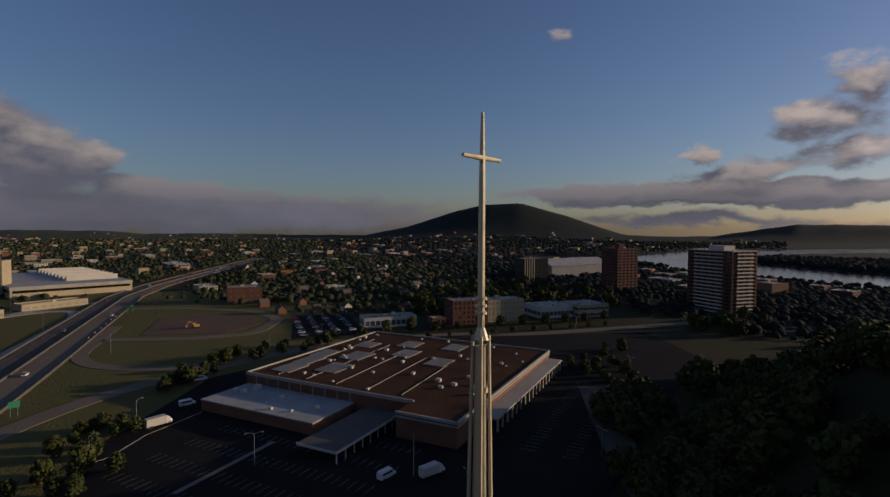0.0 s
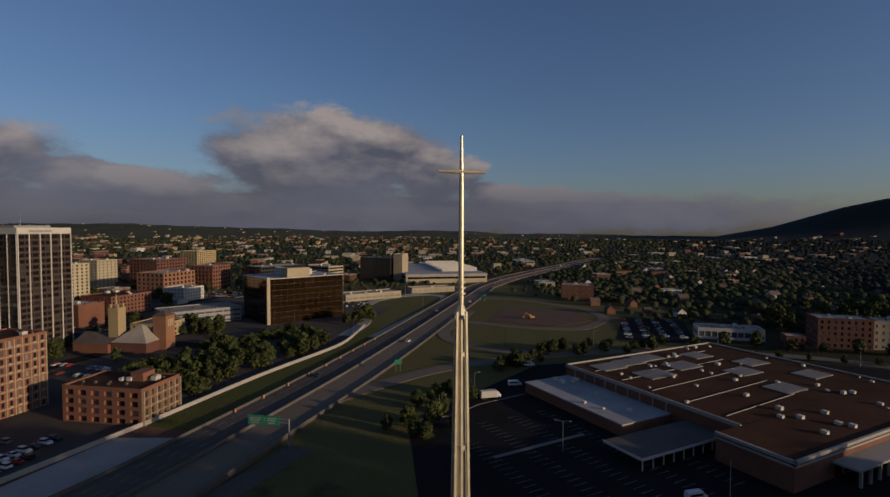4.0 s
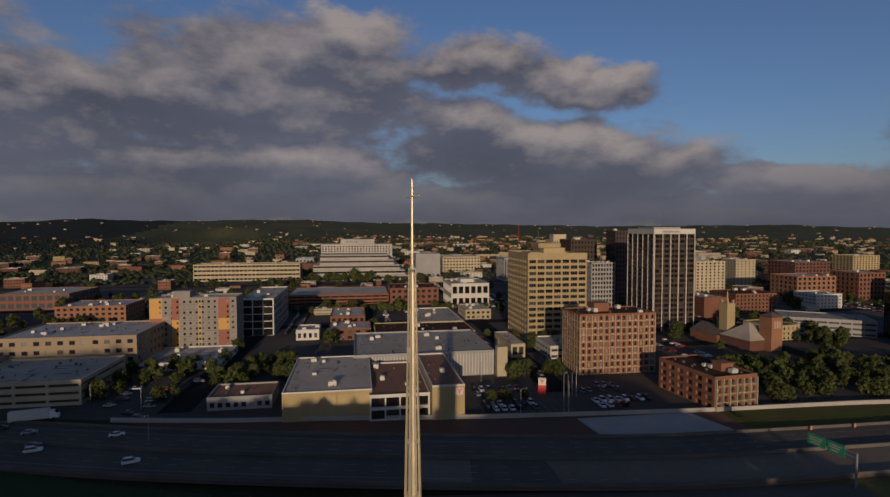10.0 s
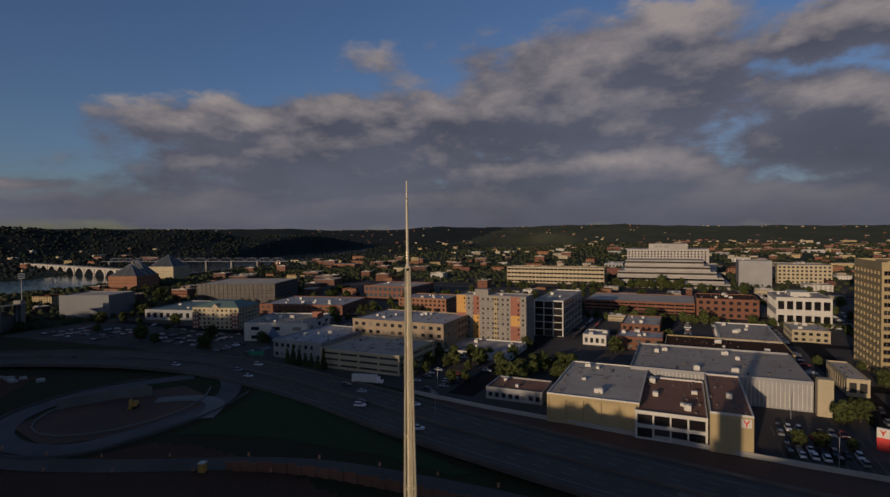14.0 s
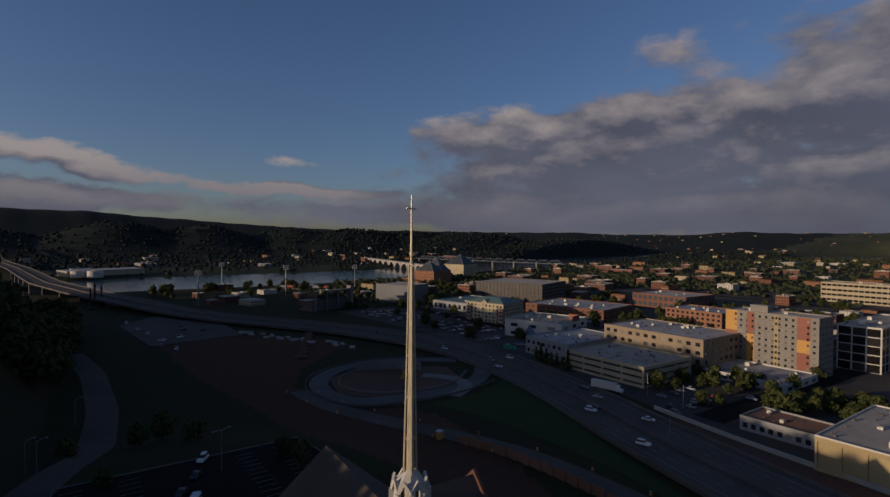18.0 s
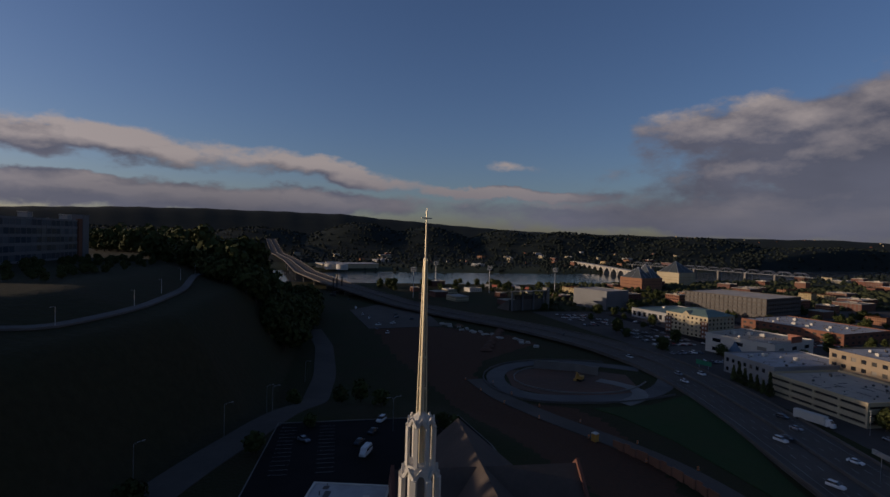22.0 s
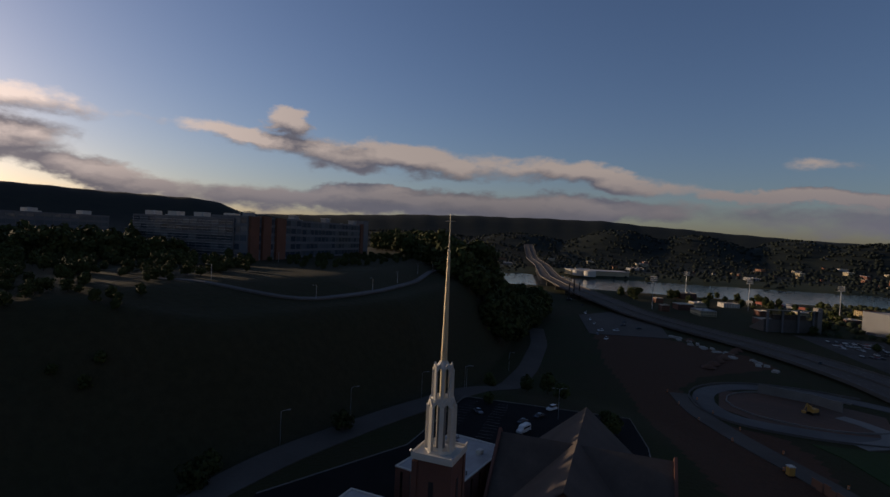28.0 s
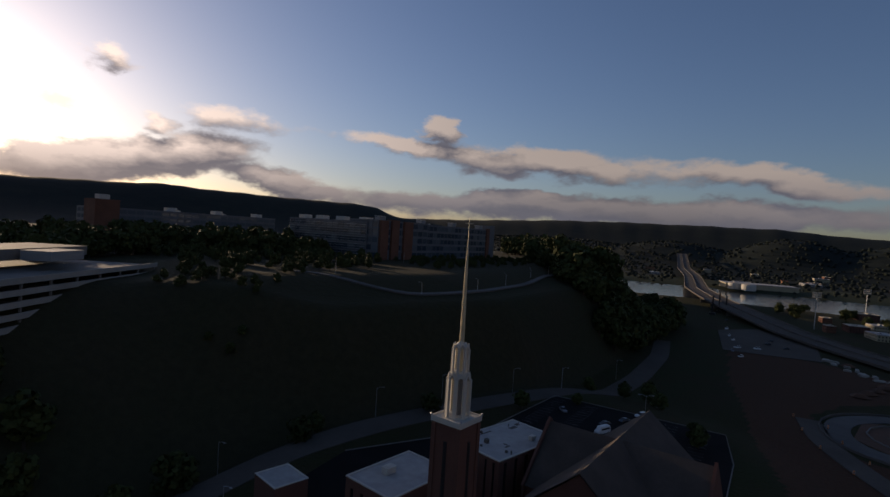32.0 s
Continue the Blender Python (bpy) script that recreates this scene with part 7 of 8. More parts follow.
for n in range(12):
    car(-188 - (n % 6) * 4, -206 - (n // 6) * 26 + rng.uniform(-1, 1), 90 + rng.uniform(-8, 8), 0.12)
for x, y, t in ((9, -505, 60), (-1, -401, 100), (-14, -312, 70), (-28, -381, 20), (-50, -436, 120), (-40, -372, 40), (-8, -330, 95), (4, -440, 80)):
    car(x, y, t, 0.5 if y < -330 else height(x, y) + 0.1)


def box_truck(x, y, turn, long, tall, label, z=0.15, cab=2.0, wide=2.4):
    tk = thing("truck", label, "truck", pose(x, y, z, 0, 0, turn))
    part("cargo_box", Shape().box(-long / 2, -wide / 2, 0.9, long / 2, wide / 2, tall).box(-long / 2, -wide / 2 + 0.2, 0.6, long / 2, wide / 2 - 0.2, 0.9), M["white"], tk)
    part("cab", loft([(long / 2 + 0.1, wide * 0.46, 0.5, tall * 0.82), (long / 2 + cab * 0.55, wide * 0.46, 0.5, tall * 0.8), (long / 2 + cab * 0.8, wide * 0.45, 0.5, tall * 0.5), (long / 2 + cab, wide * 0.42, 0.5, tall * 0.46)]), M["car_white"], tk)
    part("windscreen", Shape().quad((long / 2 + cab * 0.58, -wide * 0.36, tall * 0.78), (long / 2 + cab * 0.58, wide * 0.36, tall * 0.78), (long / 2 + cab * 0.82, wide * 0.38, tall * 0.52), (long / 2 + cab * 0.82, -wide * 0.38, tall * 0.52)), M["dark_glass"], tk)
    for sx in (-long * 0.36, -long * 0.26, long / 2 + cab * 0.5):
        for sy in (-wide * 0.42, wide * 0.42):
            part("wheel", wheel_mesh, None, tk).matrix_basis = pose(sx, sy, 0.45) @ Matrix.Diagonal((1.35, 1.6, 1.35, 1))
    return tk


box_truck(-22, 203.5, 32, 6.6, 3.4, "white box truck parked in the store's car park")
box_truck(56, 136, 20, 6.0, 3.3, "white box truck beside parked vans")
box_truck(-164, -110, 103, 12.0, 4.0, "long white semi-trailer truck on the roadside", 0.3, 3.0)
for x, y, t, z in ((-14, 224, 25, 0.15), (-12, 259, 20, 0.15), (44.5, 139.5, 30, 0.15), (13.5, -84, 66, 8.15)):
    vn = thing("van", "white passenger van parked on asphalt", "van", pose(x, y, z, 0, 0, t))
    part("body", loft([(-2.9, 0.95, 0.4, 2.2), (-2.7, 1.0, 0.35, 2.45), (1.5, 1.0, 0.35, 2.45), (2.1, 0.98, 0.38, 1.5), (2.9, 0.9, 0.42, 1.15)]), M["car_white"], vn)
    part("side_glass", Shape().box(-2.4, -1.03, 1.45, 1.4, 1.03, 2.0), M["dark_glass"], vn)
    for sx in (-1.8, 1.9):
        for sy in (-0.9, 0.9):
            part("wheel", wheel_mesh, None, vn).matrix_basis = pose(sx, sy, 0.36)
po = thing("portable_toilet", "orange portable toilet on the work site", "portable toilet", pose(-67, -103, 0.4, 0, 0, 20))
part("cabin", Shape().box(-0.9, -0.9, 0, 0.9, 0.9, 2.6), M["orange"], po)
part("roof", Shape().box(-1.0, -1.0, 2.6, 1.0, 1.0, 2.9), M["white"], po)
ex = thing("excavator", "orange excavator standing on the earth site", "excavator", pose(-98, -178, 0.3, 0, 0, 40))
part("tracks", Shape().box(-2.2, -1.6, 0, 2.2, -0.8, 0.9).box(-2.2, 0.8, 0, 2.2, 1.6, 0.9), M["tyre"], ex)
part("house", Shape().box(-2.0, -1.4, 0.9, 1.6, 1.4, 2.4).box(0.2, -1.4, 2.4, 1.6, -0.2, 3.4), M["orange"], ex)
part("boom", Shape().tube((1.2, 0.3, 2.2), (4.4, 0.3, 5.0), 0.3, 0.22, 6).tube((4.4, 0.3, 5.0), (6.4, 0.3, 2.2), 0.22, 0.18, 6).box(5.9, -0.4, 1.2, 6.9, 1.0, 2.2), M["orange"], ex)
dz_ = copy_thing(ex, pose(-25, 396, 0.3, 0, 0, 200))

# ---- far town: low buildings and houses ----
placed += [(-270, 60, 20), (-199, 714, 100), (-690, 12, 80), (430, 652, 40), (486, 668, 40), (0, -1090, 66), (-450, -640, 36), (-570, -745, 40), (110, 230, 90), (-226, 236, 26), (-5, -30, 40)]


def free_spot(x, y, r):
    if any((x - a) ** 2 + (y - b) ** 2 < (r + c) ** 2 for a, b, c in placed):
        return False
    if river_gap(np.array(x), np.array(y)) < 190:
        return False
    k = min(((x - a) ** 2 + (y - b) ** 2 for a, b in hw), default=1e9)
    return k > (r + 26) ** 2


def far_block(wall, roof, w, d, h, floors, bays, words):
    t = thing("town_building", words, "building", pose(0, 0, -80), "far town buildings")
    sh, panes = Shape(), []
    X, Y = w / 2, d / 2
    for o, u, wide, nx in ((Vector((X, -Y, 0)), Vector((0, 1, 0)), d, bays[0]), (Vector((-X, Y, 0)), Vector((0, -1, 0)), d, bays[0]), (Vector((-X, -Y, 0)), Vector((1, 0, 0)), w, bays[1]), (Vector((X, Y, 0)), Vector((-1, 0, 0)), w, bays[1])):
        wall_face(sh, o, u, wide, 0, h, nx, floors, 0.5, 0.45, 0.25, 0.5, 0.28, panes)
    part("wall", sh, M[wall], t)
    gl = Shape()
    for c, turn, ww, wh in panes:
        m = Matrix.Translation(c) @ Matrix.Rotation(turn, 4, "Z")
        gl.quad(*(m @ Vector(p) for p in ((-ww / 2, 0, -wh / 2), (ww / 2, 0, -wh / 2), (ww / 2, 0, wh / 2), (-ww / 2, 0, wh / 2))))
    tagged(part("glazing", gl, M["glass"], t), kind="stuff")
    part("roof", Shape().box(-X, -Y, h - 0.2, X, Y, h + 0.1).box(-X * 0.4, -Y * 0.3, h, -X * 0.1, Y * 0.2, h + 2).box(-X, -Y, h, X, -Y + 0.4, h + 0.8).box(-X, Y - 0.4, h, X, Y, h + 0.8).box(X - 0.4, -Y, h, X, Y, h + 0.8).box(-X, -Y, h, -X + 0.4, Y, h + 0.8), M[roof], t)
    return t


def tree_spot(x, y):
    return all((x - a) ** 2 + (y - b) ** 2 > (2 + 0.72 * c) ** 2 for a, b, c in placed) and min((x - a) ** 2 + (y - b) ** 2 for a, b in hw) > 23**2


blocks = [far_block("brick", "roof_grey", 26, 34, 10, 3, (7, 5), "low red brick town building with a flat roof"), far_block("cream", "roof_white", 30, 44, 9, 2, (9, 6), "low cream town building with a flat roof"), far_block("white", "roof_grey", 22, 26, 12, 4, (6, 5), "white mid-rise town building with a flat roof"), far_block("tan", "roof_brown", 24, 30, 15, 5, (7, 6), "tan mid-rise town building with a flat roof"), far_block("dark_brick", "roof_grey", 30, 30, 13, 4, (7, 7), "dark brick town building with a flat roof"), far_block("grey", "roof_white", 40, 60, 8, 1, (8, 5), "wide grey shed with a pale roof"), far_block("orange_brick", "roof_brown", 18, 40, 11, 3, (9, 4), "orange brick town building with a brown roof")]
first = set()


def put(template, m):
    if template not in first:
        first.add(template)
        template.matrix_basis = m
        return template
    return copy_thing(template, m)


fr = random.Random(11)


def scatter_blocks(count, x0, x1, y0, y1, weights, low=0.7, high=1.3, rot=0.0, gap=14):
    done = tries = 0
    while done < count and tries < count * 30:
        tries += 1
        x, y = fr.uniform(x0, x1), fr.uniform(y0, y1)
        if not free_spot(x, y, gap):
            continue
        z = height(x, y)
        if z > 45:
            continue
        placed.append((x, y, gap))
        s = fr.uniform(low, high)
        put(fr.choices(blocks, weights)[0], pose(x, y, z - 0.2, 0, 0, rot + fr.choice((0, 90, 180)) + fr.uniform(-2, 2)) @ Matrix.Diagonal((s, s, fr.uniform(low, high), 1)))
        done += 1


scatter_blocks(50, -640, -290, -160, 620, (5, 3, 3, 2, 4, 1, 3), 0.45, 0.9, 0, 13)
scatter_blocks(52, -1100, -560, -420, 900, (5, 4, 4, 3, 4, 2, 3), 0.7, 1.4, 0, 22)
scatter_blocks(40, -2300, -1000, -700, 1500, (3, 5, 4, 3, 2, 4, 2), 0.9, 1.7, 0, 34)
scatter_blocks(26, -560, -80, 660, 1700, (4, 5, 3, 1, 3, 5, 2), 0.8, 1.4, 20, 26)
scatter_blocks(26, -60, 420, 560, 1700, (4, 4, 2, 1, 3, 4, 2), 0.6, 1.1, 20, 24)
scatter_blocks(24, -700, -260, -820, -330, (5, 1, 0, 2, 6, 0, 3), 0.6, 1.2, 15, 18)
scatter_blocks(26, -1300, -560, -900, -330, (5, 2, 1, 2, 6, 1, 4), 0.7, 1.3, 15, 24)
scatter_blocks(12, -250, -60, -720, -470, (4, 2, 1, 0, 4, 1, 1), 0.5, 0.9, 15, 16)
scatter_blocks(24, -1000, 300, -1750, -1180, (3, 6, 4, 2, 2, 3, 2), 0.7, 1.3, 10, 26)
scatter_blocks(10, 350, 900, -1700, -1300, (3, 6, 4, 2, 2, 3, 2), 0.6, 1.1, 10, 26)
scatter_blocks(10, 480, 640, 330, 620, (3, 3, 2, 0, 3, 3, 2), 0.6, 1.1, 10, 26)


def house(wall, words):
    t = thing("house", words, "house", pose(0, 0, -80), "far houses")
    part("wall", Shape().box(-5, -4, 0, 5, 4, 5).quad((-5, -4, 5), (-5, 4, 5), (-5, 0, 8.4)).quad((5, 4, 5), (5, -4, 5), (5, 0, 8.4)).box(-0.8, -4.1, 1, 0.8, -4.0, 2.6), M[wall], t)
    part("roof", Shape().quad((-5.5, -4.6, 4.6), (5.5, -4.6, 4.6), (5.5, 0, 8.7), (-5.5, 0, 8.7)).quad((5.5, 4.6, 4.6), (-5.5, 4.6, 4.6), (-5.5, 0, 8.7), (5.5, 0, 8.7)).box(2, -1, 7, 2.8, -0.2, 10), M["shingle"], t)
    return t


houses = [house("brick", "brick house with a pitched shingle roof"), house("white", "white house with a pitched shingle roof"), house("tan", "tan house with a pitched shingle roof")]
for count, x0, x1, y0, y1 in ((56, 0, 330, 430, 1000), (20, -500, 0, 900, 1700), (18, -1200, 200, -1900, -1350)):
    done = tries = 0
    while done < count and tries < 2000:
        tries += 1
        x, y = fr.uniform(x0, x1), fr.uniform(y0, y1)
        if free_spot(x, y, 9):
            placed.append((x, y, 9))
            s = fr.uniform(0.7, 1.1)
            put(fr.choices(houses, (5, 1, 3))[0], pose(x, y, height(x, y), 0, 0, 20 + fr.choice((0, 90)) + fr.uniform(-5, 5)) @ Matrix.Diagonal((s, s, s, 1)))
            done += 1

# ---- trees ----


def tree_template(seed, tall, wide, conifer=False):
    r = random.Random(seed)
    t = thing("tree", "dark conical evergreen tree" if conifer else "leafy broad-crowned green tree", "tree", pose(0, 0, -80), "trees")
    tk = Shape().tube((0, 0, -0.5), (0.1, 0.05, tall * 0.45), 0.03 * tall, 0.018 * tall, 7)
    lobes = []
    if conifer:
        for k in range(9):
            f = k / 8
            lobes.append((Vector((0, 0, tall * (0.12 + 0.84 * f))), wide * (1 - f) * 0.95 + 0.25, tall * 0.1))
    else:
        for k in range(12):
            a = 2 * math.pi * k / 6 + r.uniform(-0.5, 0.5)
            q = r.uniform(0.3, 0.66) * wide
            c = Vector((math.cos(a) * q, math.sin(a) * q, tall * (r.uniform(0.26, 0.46) if k < 6 else r.uniform(0.5, 0.76))))
            tk.tube((0.1, 0.05, tall * r.uniform(0.14, 0.3)), c, 0.012 * tall, 0.004 * tall, 5)
            lobes.append((c, wide * r.uniform(0.4, 0.56), wide * r.uniform(0.36, 0.5)))
        lobes.append((Vector((0, 0, tall * 0.84)), wide * 0.42, wide * 0.36))
        lobes.append((Vector((0, 0, tall * 0.5)), wide * 0.6, tall * 0.25))
    part("trunk", tk, M["bark"], t)
    cr = Shape()
    for c, rr, rz in lobes:
        for _ in range(44 if not conifer else 34):
            d = Vector((r.gauss(0, 1), r.gauss(0, 1), r.gauss(0, 1))).normalized()
            p = c + Vector((d.x * rr, d.y * rr, d.z * rz)) * r.uniform(0.72, 1.08)
            s = r.uniform(0.5, 1.0) * (0.07 * tall if not conifer else 0.06 * tall)
            u = d.orthogonal().normalized()
            u.rotate(Matrix.Rotation(r.uniform(0, 6.28), 3, d))
            w = (d + Vector((r.uniform(-0.7, 0.7), r.uniform(-0.7, 0.7), r.uniform(-0.7, 0.7)))).normalized().cross(u)
            cr.quad(p - u * s - w * s * 0.8, p + u * s * 0.9 - w * s, p + u * s * 0.7 + w * s, p - u * s + w * s * 0.7)
    part("crown", cr, M["leaf"], t)
    return t


trees = [tree_template(1, 10, 4.4), tree_template(2, 11, 4.8), tree_template(3, 9, 4.6), tree_template(4, 12, 4.6), tree_template(5, 8, 3.4)]
conifers = [tree_template(8, 12, 2.4, True), tree_template(9, 10, 2.2, True)]


joined = {"crown": [], "trunk": []}
tree_data = {}


def tree(x, y, s=1.0, kind=None, z=None, far=False):
    t = kind or fr.choice(trees)
    k = s * fr.uniform(0.85, 1.15)
    m = pose(x, y, height(x, y) if z is None else z, 0, 0, fr.uniform(0, 360)) @ Matrix.Diagonal((k, k, k * fr.uniform(0.9, 1.12), 1))
    if not far:
        return put(t, m)
    if t not in tree_data:
        tree_data[t] = {o.name.split(".")[0]: (np.array([v.co[:] for v in o.data.vertices]), [tuple(p.vertices) for p in o.data.polygons]) for o in t.children}
    rot, off = np.array(m.to_3x3()), np.array(m.translation)
    for name in ("crown", "trunk"):
        vs, fs = tree_data[t][name]
        joined[name].append((vs @ rot.T + off, fs))


def grove(count, corners, s=1.0, kind=None, far=False):
    xs, ys = [p[0] for p in corners], [p[1] for p in corners]
    done = tries = 0
    while done < count and tries < count * 40:
        tries += 1
        x, y = fr.uniform(min(xs), max(xs)), fr.uniform(min(ys), max(ys))
        inside = False
        for (ax, ay), (bx, by) in zip(corners, corners[1:] + corners[:1]):
            if (ay > y) != (by > y) and x < (bx - ax) * (y - ay) / (by - ay) + ax:
                inside = not inside
        if inside:
            tree(x, y, s, kind, None, far)
            done += 1


grove(70, [(-186, 172), (-138, 168), (-134, 200), (-132, 262), (-150, 300), (-172, 300), (-190, 240)], 0.7, None, True)
grove(62, [(-186, 172), (-138, 168), (-134, 200), (-132, 262), (-150, 300), (-172, 300), (-190, 240)], 0.85)
for x, y, s in ((-134, 273, 1.35), (-146, 345, 1.5), (-152, 338, 1.3), (-141, 352, 1.4), (-186, 78, 1.1), (-190, 84, 1.0), (-193, 20, 1.0), (-195, 46, 0.6), (-188, 100, 1.1), (-192, 97, 0.9), (-158, 66, 0.7), (-158, 60, 0.6), (-158, 74, 0.6), (-250, 200, 1.2), (-262, 210, 1.1), (-245, 262, 1.0), (-236, 275, 0.9)):
    tree(x, y, s)
grove(20, [(-262, 280), (-215, 270), (-215, 300), (-262, 310)], 0.9)
grove(20, [(-240, -52), (-205, -52), (-190, -98), (-232, -100)], 0.75)
grove(26, [(-238, -50), (-190, -58), (-186, -52), (-200, -22), (-238, -16)], 0.7, None, True)
grove(10, [(-210, -30), (-203, -30), (-203, 0), (-212, 0)], 0.8)
for n in range(7):
    tree(-180 + n * 0.6, -170 + n * 4.5, 0.9, fr.choice(conifers), 0)
for n in range(14):
    tree(-392 + fr.uniform(-3, 3), -44 + n * 7, 0.9)
    tree(-405 + fr.uniform(-3, 3), 84 + n * 3.6, 0.45, None, None, True)
for n in range(12):
    tree(-650 + fr.uniform(-4, 4), -50 + n * 8.5 + fr.uniform(-3, 3), 1.3, None, None, True)
for n in range(260):
    x, y = fr.uniform(-640, -205), fr.uniform(-240, 480)
    if tree_spot(x, y) and not -48 < y < -28:
        tree(x, y, fr.uniform(0.6, 1.0), None, None, True)
for n in range(260):
    x, y = fr.uniform(-520, -180), fr.uniform(-640, -60)
    if tree_spot(x, y):
        tree(x, y, fr.uniform(0.6, 1.0), None, None, True)
grove(30, [(94, 20), (100, 60), (108, 100), (150, 135), (170, 110), (116, 60), (102, 16)], 1.1)
grove(130, [(94, 30), (98, 118), (140, 172), (250, 182), (300, 110), (190, 75), (112, 30)], 1.15, None, True)
grove(44, [(48, -235), (66, -225), (110, -270), (150, -350), (150, -430), (90, -440), (50, -340)], 1.6)
grove(210, [(44, -235), (76, -225), (120, -290), (160, -350), (160, -430), (100, -500), (40, -430)], 1.95, None, True)
grove(170, [(104, -420), (150, -430), (250, -470), (250, -640), (160, -650), (122, -540)], 1.9, None, True)
# trees added out of sight behind the offices, to shade the hilltop
grove(110, [(232, -340), (320, -340), (320, -222), (232, -230)], 1.7, None, True)
grove(110, [(124, -330), (188, -345), (186, -180), (130, -150)], 0.4, None, True)
# shrubs added to keep the sun off the brow beside the garage
grove(40, [(112, -18), (136, -84), (182, -74), (186, -42), (152, -12)], 0.4, None, True)
grove(130, [(228, -172), (330, -178), (340, -85), (262, -72), (230, -110)], 1.25, None, True)
grove(220, [(180, -172), (196, -172), (232, -166), (300, -165), (300, -45), (206, -48), (150, -66), (140, -110)], 0.52, None, True)
grove(170, [(232, -60), (355, -75), (350, 100), (236, 40)], 1.2, None, True)
grove(50, [(200, -350), (420, -420), (420, -250), (240, -240)], 1.2, None, True)
for x, y, s in ((82, -18, 1.0), (84, -26, 1.1), (66, -62, 0.9), (90, 14, 1.3), (86, 30, 1.2), (38, -150, 0.9), (20, -140, 0.9), (12, -150, 0.9), (5, -135, 0.8), (-12, -100, 0.7), (-14, -92, 0.9), (44, -88, 0.7), (30, -108, 0.6), (62, 40, 1.0), (70, 60, 1.1)):
    tree(x, y, s)
grove(20, [(-50, 160), (-38, 150), (-22, 175), (-30, 215), (-44, 215)], 0.7)
grove(12, [(-34, 235), (-8, 262), (-4, 272), (-30, 258)], 0.65)
grove(20, [(-20, 268), (40, 300), (60, 312), (20, 320), (-24, 284)], 0.7)
grove(20, [(150, 190), (176, 186), (216, 244), (206, 262), (160, 222)], 0.65)
for n in range(13):
    tree(70 + n * 15, 309 + fr.uniform(-2, 2), 0.55)
    tree(60 + n * 17, 330 + fr.uniform(-2, 6), 0.75, None, None, True)
grove(90, [(120, 380), (350, 380), (370, 470), (300, 560), (150, 480)], 1.15, None, True)
grove(24, [(300, 240), (372, 270), (370, 305), (300, 290)], 0.9, None, True)
grove(34, [(-90, -545), (40, -700), (-60, -760), (-260, -720), (-230, -600)], 1.0, None, True)

for name, words, mt in (("crown", "leafy crowns of many mid-distance trees", "leaf"), ("trunk", "trunks of many mid-distance trees", "bark")):
    vs, fs, n0 = [], [], 0
    for a, b in joined[name]:
        vs.append(a)
        fs += [tuple(i + n0 for i in f) for f in b]
        n0 += len(a)
    me = bpy.data.meshes.new("grove_" + name + "s")
    me.from_pydata(np.concatenate(vs).tolist(), [], fs)
    me.materials.append(M[mt])
    tagged(new("grove_" + name + "s", me), words, "trees", kind="stuff")

# low buildings too far and too many to count
town = {m: Shape() for m in ("cream", "brick", "roof_grey", "roof_white", "roof_brown", "tan", "dark_brick")}
tr_ = random.Random(21)
for n in range(2600):
    v, rr = radians(tr_.uniform(-64, 150) - 96), math.sqrt(tr_.uniform(700**2, 3300**2))
    x, y = rr * math.sin(v), rr * math.cos(v)
    z = height(x, y)
    if z > 40 or z < -0.5 or (y > 520 and x > -260 and tr_.random() < 0.65) or (y < -150 and tr_.random() < 0.72) or not free_spot(x, y, 4):
        continue
    w, d, h2 = tr_.uniform(4, 11), tr_.uniform(4, 13), tr_.choice((3.5, 4, 5, 6, 7, 9))
    if tr_.random() < 0.14:
        w, d, h2 = w * 0.9, d * 3.2, h2 + 3
    m = pose(x, y, z, 0, 0, 20 * (y > 600) + tr_.uniform(-3, 3))
    key = tr_.choices(("cream", "brick", "tan", "dark_brick", "roof_white"), (4, 2, 3, 5, 1))[0]
    town[key].box(-w, -d, -1, w, d, h2, m)
    town[tr_.choices(("roof_grey", "roof_white", "roof_brown"), (4, 2, 4))[0]].box(-w * 0.97, -d * 0.97, h2, w * 0.97, d * 0.97, h2 + 0.4, m)
for n in range(420):
    v, rr = radians(tr_.uniform(-50, 108) - 96), tr_.uniform(2700, 4250)
    x, y = rr * math.sin(v), rr * math.cos(v)
    z = height(x, y)
    if z > 8:
        w, d = tr_.uniform(3, 9), tr_.uniform(3, 7)
        town[tr_.choice(("cream", "dark_brick", "tan", "brick", "roof_brown"))].box(-w, -d, -3, w, d, tr_.uniform(3, 6), pose(x, y, z, 0, 0, tr_.uniform(0, 90)))
for key, sh in town.items():
    tagged(new("far_town_" + key, sh.mesh("far_town", M[key])), "countless low far town buildings", "town", kind="stuff")

# cars parked along far streets and in far lots, too many to count
far_cars = Shape()
fc = random.Random(33)
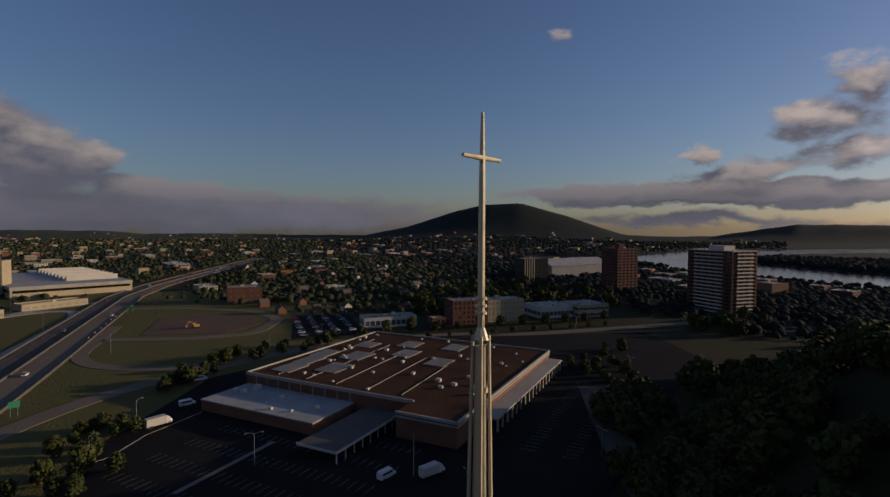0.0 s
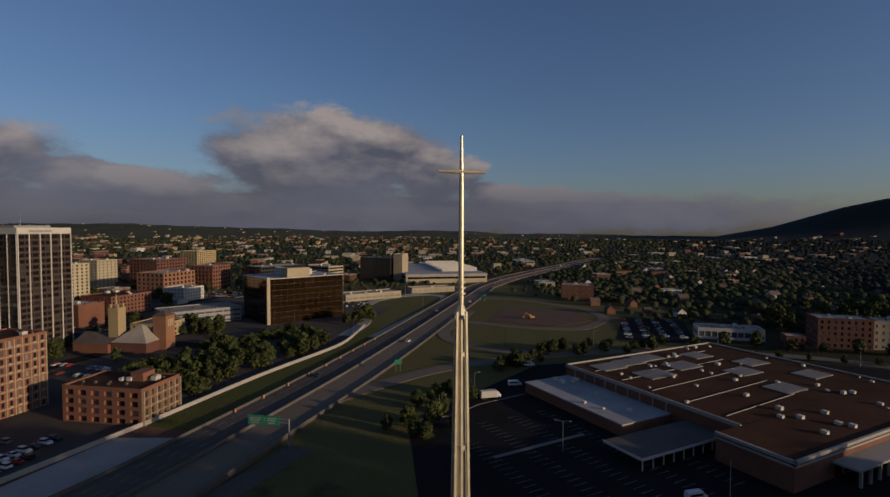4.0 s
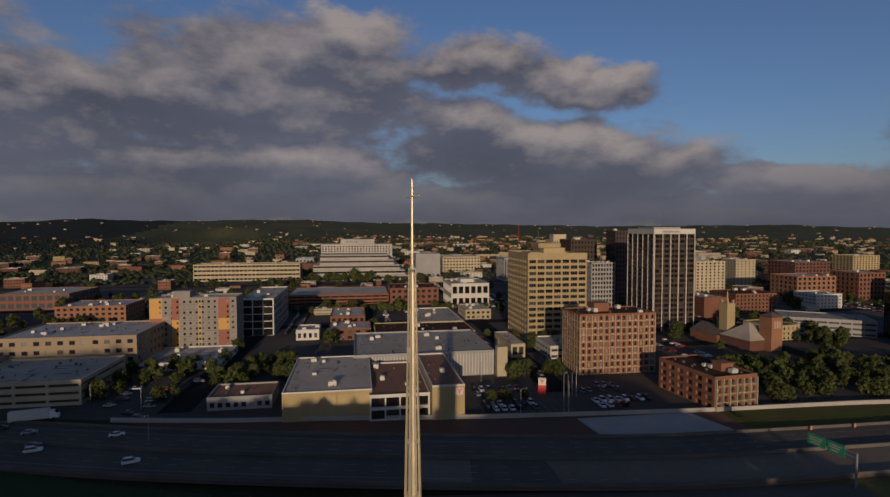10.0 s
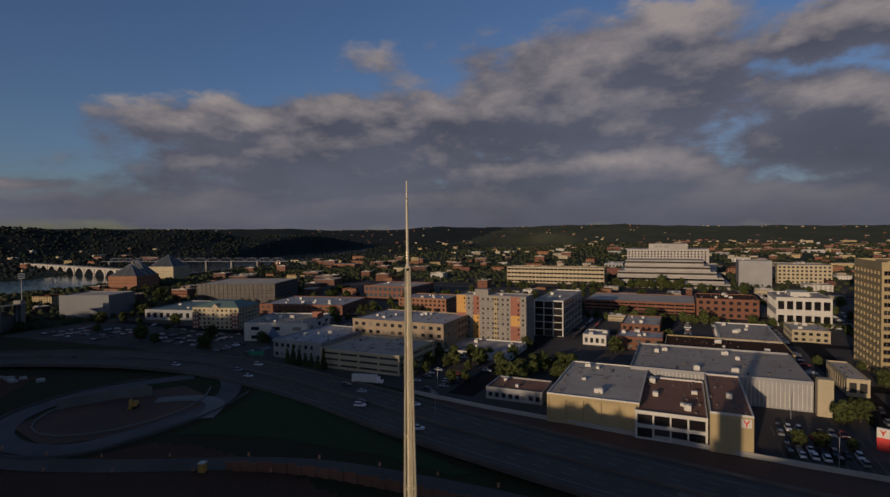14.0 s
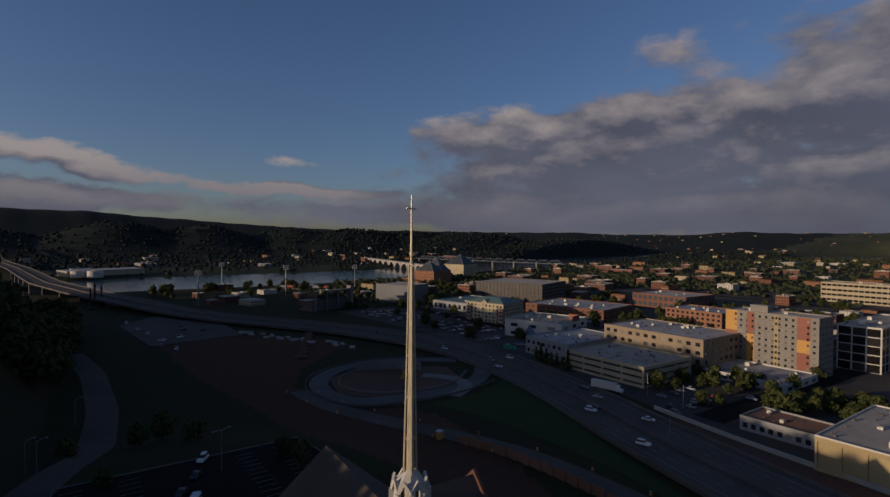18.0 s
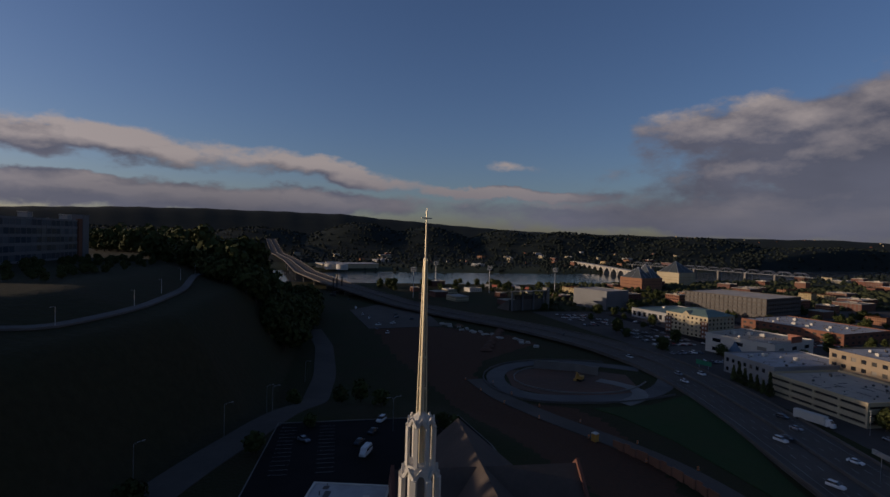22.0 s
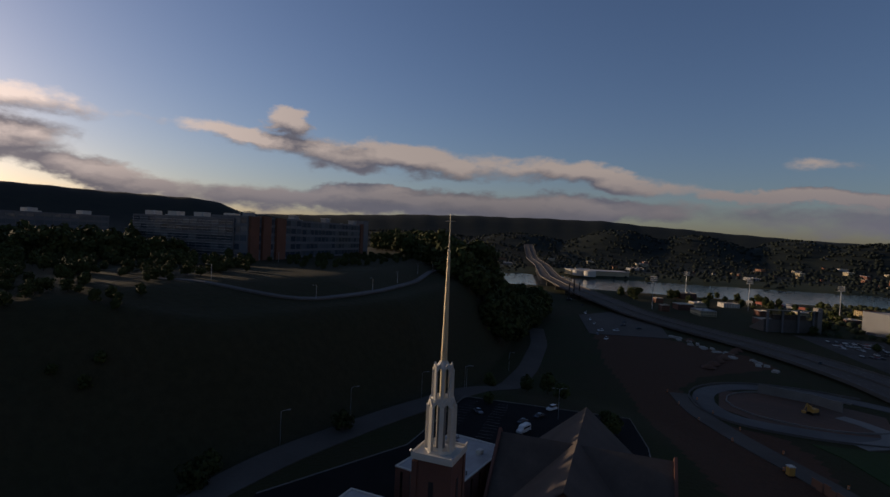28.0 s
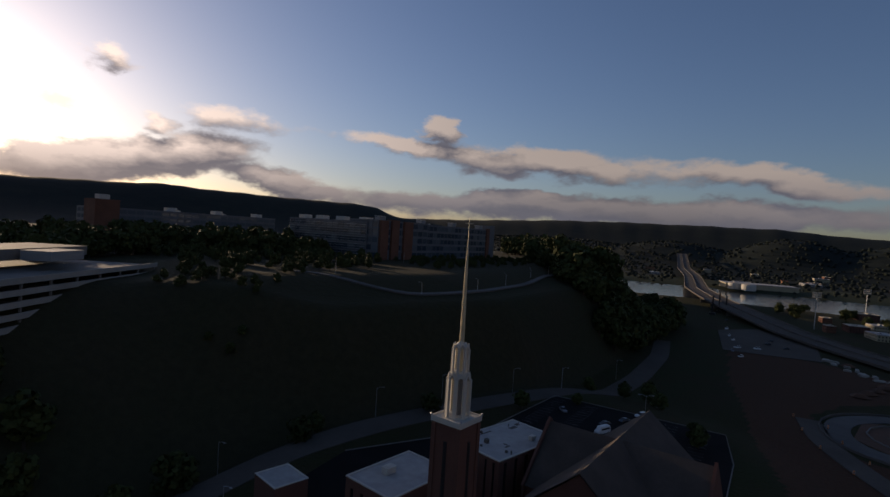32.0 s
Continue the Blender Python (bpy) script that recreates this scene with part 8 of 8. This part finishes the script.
for x0, x1, y0, y1, rows, turn in ((-330, -250, 262, 300, 3, 0), (-400, -300, 20, 92, 4, 0), (-520, -400, 120, 150, 3, 0), (-300, -215, -215, -185, 3, 10), (-330, -270, -270, -238, 3, 14), (-420, -330, -120, -84, 4, 0), (-560, -440, -210, -150, 4, 0), (-230, -190, -320, -250, 5, 14), (-215, -180, -400, -330, 5, 14), (-640, -520, 60, 110, 3, 0), (-260, -180, 395, 440, 4, 20), (-380, -300, 430, 470, 3, 0), (-250, -200, 176, 200, 2, 0), (-300, -235, 60, 90, 2, 0)):
    for r in range(rows):
        y = y0 + (y1 - y0) * (r + 0.5) / rows
        x = x0
        while x < x1:
            if fc.random() < 0.62 and all((x - a) ** 2 + (y - b) ** 2 > (0.75 * c) ** 2 for a, b, c in placed):
                m = pose(x, y, 0.14, 0, 0, turn + 90 + fc.uniform(-4, 4))
                k = fc.uniform(0.92, 1.12)
                far_cars.box(-2.2 * k, -0.88, 0.3, 2.2 * k, 0.88, 0.92, m).box(-1.3 * k, -0.76, 0.92, 0.9 * k, 0.76, 1.45, m)
            x += 2.9
island = bpy.data.materials.new("far_car_paint")
island.use_nodes = True
inodes, ilinks = island.node_tree.nodes, island.node_tree.links
iramp = inodes.new("ShaderNodeValToRGB")
iramp.color_ramp.interpolation = "CONSTANT"
for n, (pos, col) in enumerate(((0.0, (0.03, 0.03, 0.035)), (0.4, (0.16, 0.17, 0.18)), (0.62, (0.5, 0.5, 0.48)), (0.9, (0.22, 0.03, 0.025)))):
    stop = iramp.color_ramp.elements[n] if n < 2 else iramp.color_ramp.elements.new(pos)
    stop.position, stop.color = pos, (*col, 1)
ilinks.new(inodes.new("ShaderNodeNewGeometry").outputs["Random Per Island"], iramp.inputs[0])
ilinks.new(iramp.outputs[0], inodes["Principled BSDF"].inputs["Base Color"])
inodes["Principled BSDF"].inputs["Roughness"].default_value = 0.35
tagged(new("far_cars", far_cars.mesh("far_cars", island)), "countless cars parked in far city lots", "cars", kind="stuff")

# woods too far to count
wr = np.random.default_rng(5)
ico_v = np.array([(0, 0, 1), (0.89, 0, 0.45), (0.28, 0.85, 0.45), (-0.72, 0.53, 0.45), (-0.72, -0.53, 0.45), (0.28, -0.85, 0.45), (0.72, 0.53, -0.35), (-0.28, 0.85, -0.35), (-0.89, 0, -0.35), (-0.28, -0.85, -0.35), (0.72, -0.53, -0.35)])
ico_f = np.array([(0, 1, 2), (0, 2, 3), (0, 3, 4), (0, 4, 5), (0, 5, 1), (1, 6, 2), (2, 7, 3), (3, 8, 4), (4, 9, 5), (5, 10, 1), (6, 7, 2), (7, 8, 3), (8, 9, 4), (9, 10, 5), (10, 6, 1)])
wood_v, wood_f, wood_n = [], [], 0
spots = np.array([(a, b, c) for a, b, c in placed])


def woods(count, r0, r1, v0, v1, size, only=None):
    global wood_n
    rad = np.sqrt(wr.uniform(r0 * r0, r1 * r1, count))
    ang = np.radians(wr.uniform(v0, v1, count) - 96)
    x, y = rad * np.sin(ang), rad * np.cos(ang)
    z = land(x, y)
    keep = (river_gap(x, y) > 130) & (z > -3)
    if only:
        keep &= only(x, y, z)
    hx, hy = np.array(hw).T
    x, y, z = x[keep], y[keep], z[keep]
    near = np.array([((hx - a) ** 2 + (hy - b) ** 2).min() > 32**2 and ((spots[:, 0] - a) ** 2 + (spots[:, 1] - b) ** 2 > (spots[:, 2] * 0.62) ** 2).all() for a, b in zip(x, y)])
    x, y, z = x[near], y[near], z[near]
    n = len(x)
    s = size * (0.6 + 0.8 * wr.random(n)) * (0.7 + np.hypot(x, y) / 2600)
    pts = ico_v[None] * (1 + wr.uniform(-0.28, 0.28, (n, 11, 1))) * s[:, None, None] * np.array([1, 1, 0.85])
    pts += np.stack([x, y, z + s * 0.55], -1)[:, None]
    wood_v.append(pts.reshape(-1, 3))
    wood_f.append((ico_f[None] + (wood_n + np.arange(n) * 11)[:, None, None]).reshape(-1, 3))
    wood_n += n * 11


lowland = lambda x, y, z: z < 60  # noqa: E731
woods(6200, 430, 1100, -62, 20, 3.0, lambda x, y, z: ~((x > -640) & (y > -420)))
woods(4600, 560, 1300, 20, 120, 3.0, lambda x, y, z: (x < -640) | (y > 430))
woods(4200, 420, 1300, 92, 150, 3.2, lambda x, y, z: (y > 390) & ~((x < 40) & (y < 520)))
woods(4200, 430, 700, 128, 162, 4.2, lambda x, y, z: (x > 420) & (y > 180))
woods(2600, 900, 1500, 120, 165, 4.6, lambda x, y, z: x > 1050)
woods(3500, 500, 1250, 96, 136, 4.2, lambda x, y, z: (y > 430) & (x > -40))
woods(4200, 1050, 1500, 128, 168, 5.0)
woods(16000, 1100, 3000, -62, 150, 3.4)
woods(6500, 950, 2700, -125, -40, 3.6)
woods(2600, 420, 900, -180, -125, 4.0, lambda x, y, z: z > 20)
woods(2400, 300, 900, 128, 180, 4.0, lambda x, y, z: (z > 8) | (x > 320))
wv, wf = np.concatenate(wood_v), np.concatenate(wood_f)
wme = bpy.data.meshes.new("woods")
wme.vertices.add(len(wv))
wme.vertices.foreach_set("co", wv.astype(np.float32).ravel())
wme.loops.add(wf.size)
wme.loops.foreach_set("vertex_index", wf.astype(np.int32).ravel())
wme.polygons.add(len(wf))
wme.polygons.foreach_set("loop_start", np.arange(0, wf.size, 3, dtype=np.int32))
wme.polygons.foreach_set("loop_total", np.full(len(wf), 3, dtype=np.int32))
wme.update(calc_edges=True)
wme.materials.append(M["woods"])
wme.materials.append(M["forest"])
# northern and western clumps use the shade-darkened forest colour
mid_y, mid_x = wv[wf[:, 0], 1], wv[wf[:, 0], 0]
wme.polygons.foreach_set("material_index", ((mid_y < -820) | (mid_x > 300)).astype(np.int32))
tagged(new("far_woods", wme), "dense green woods over the far town and hills", "woods", kind="stuff")
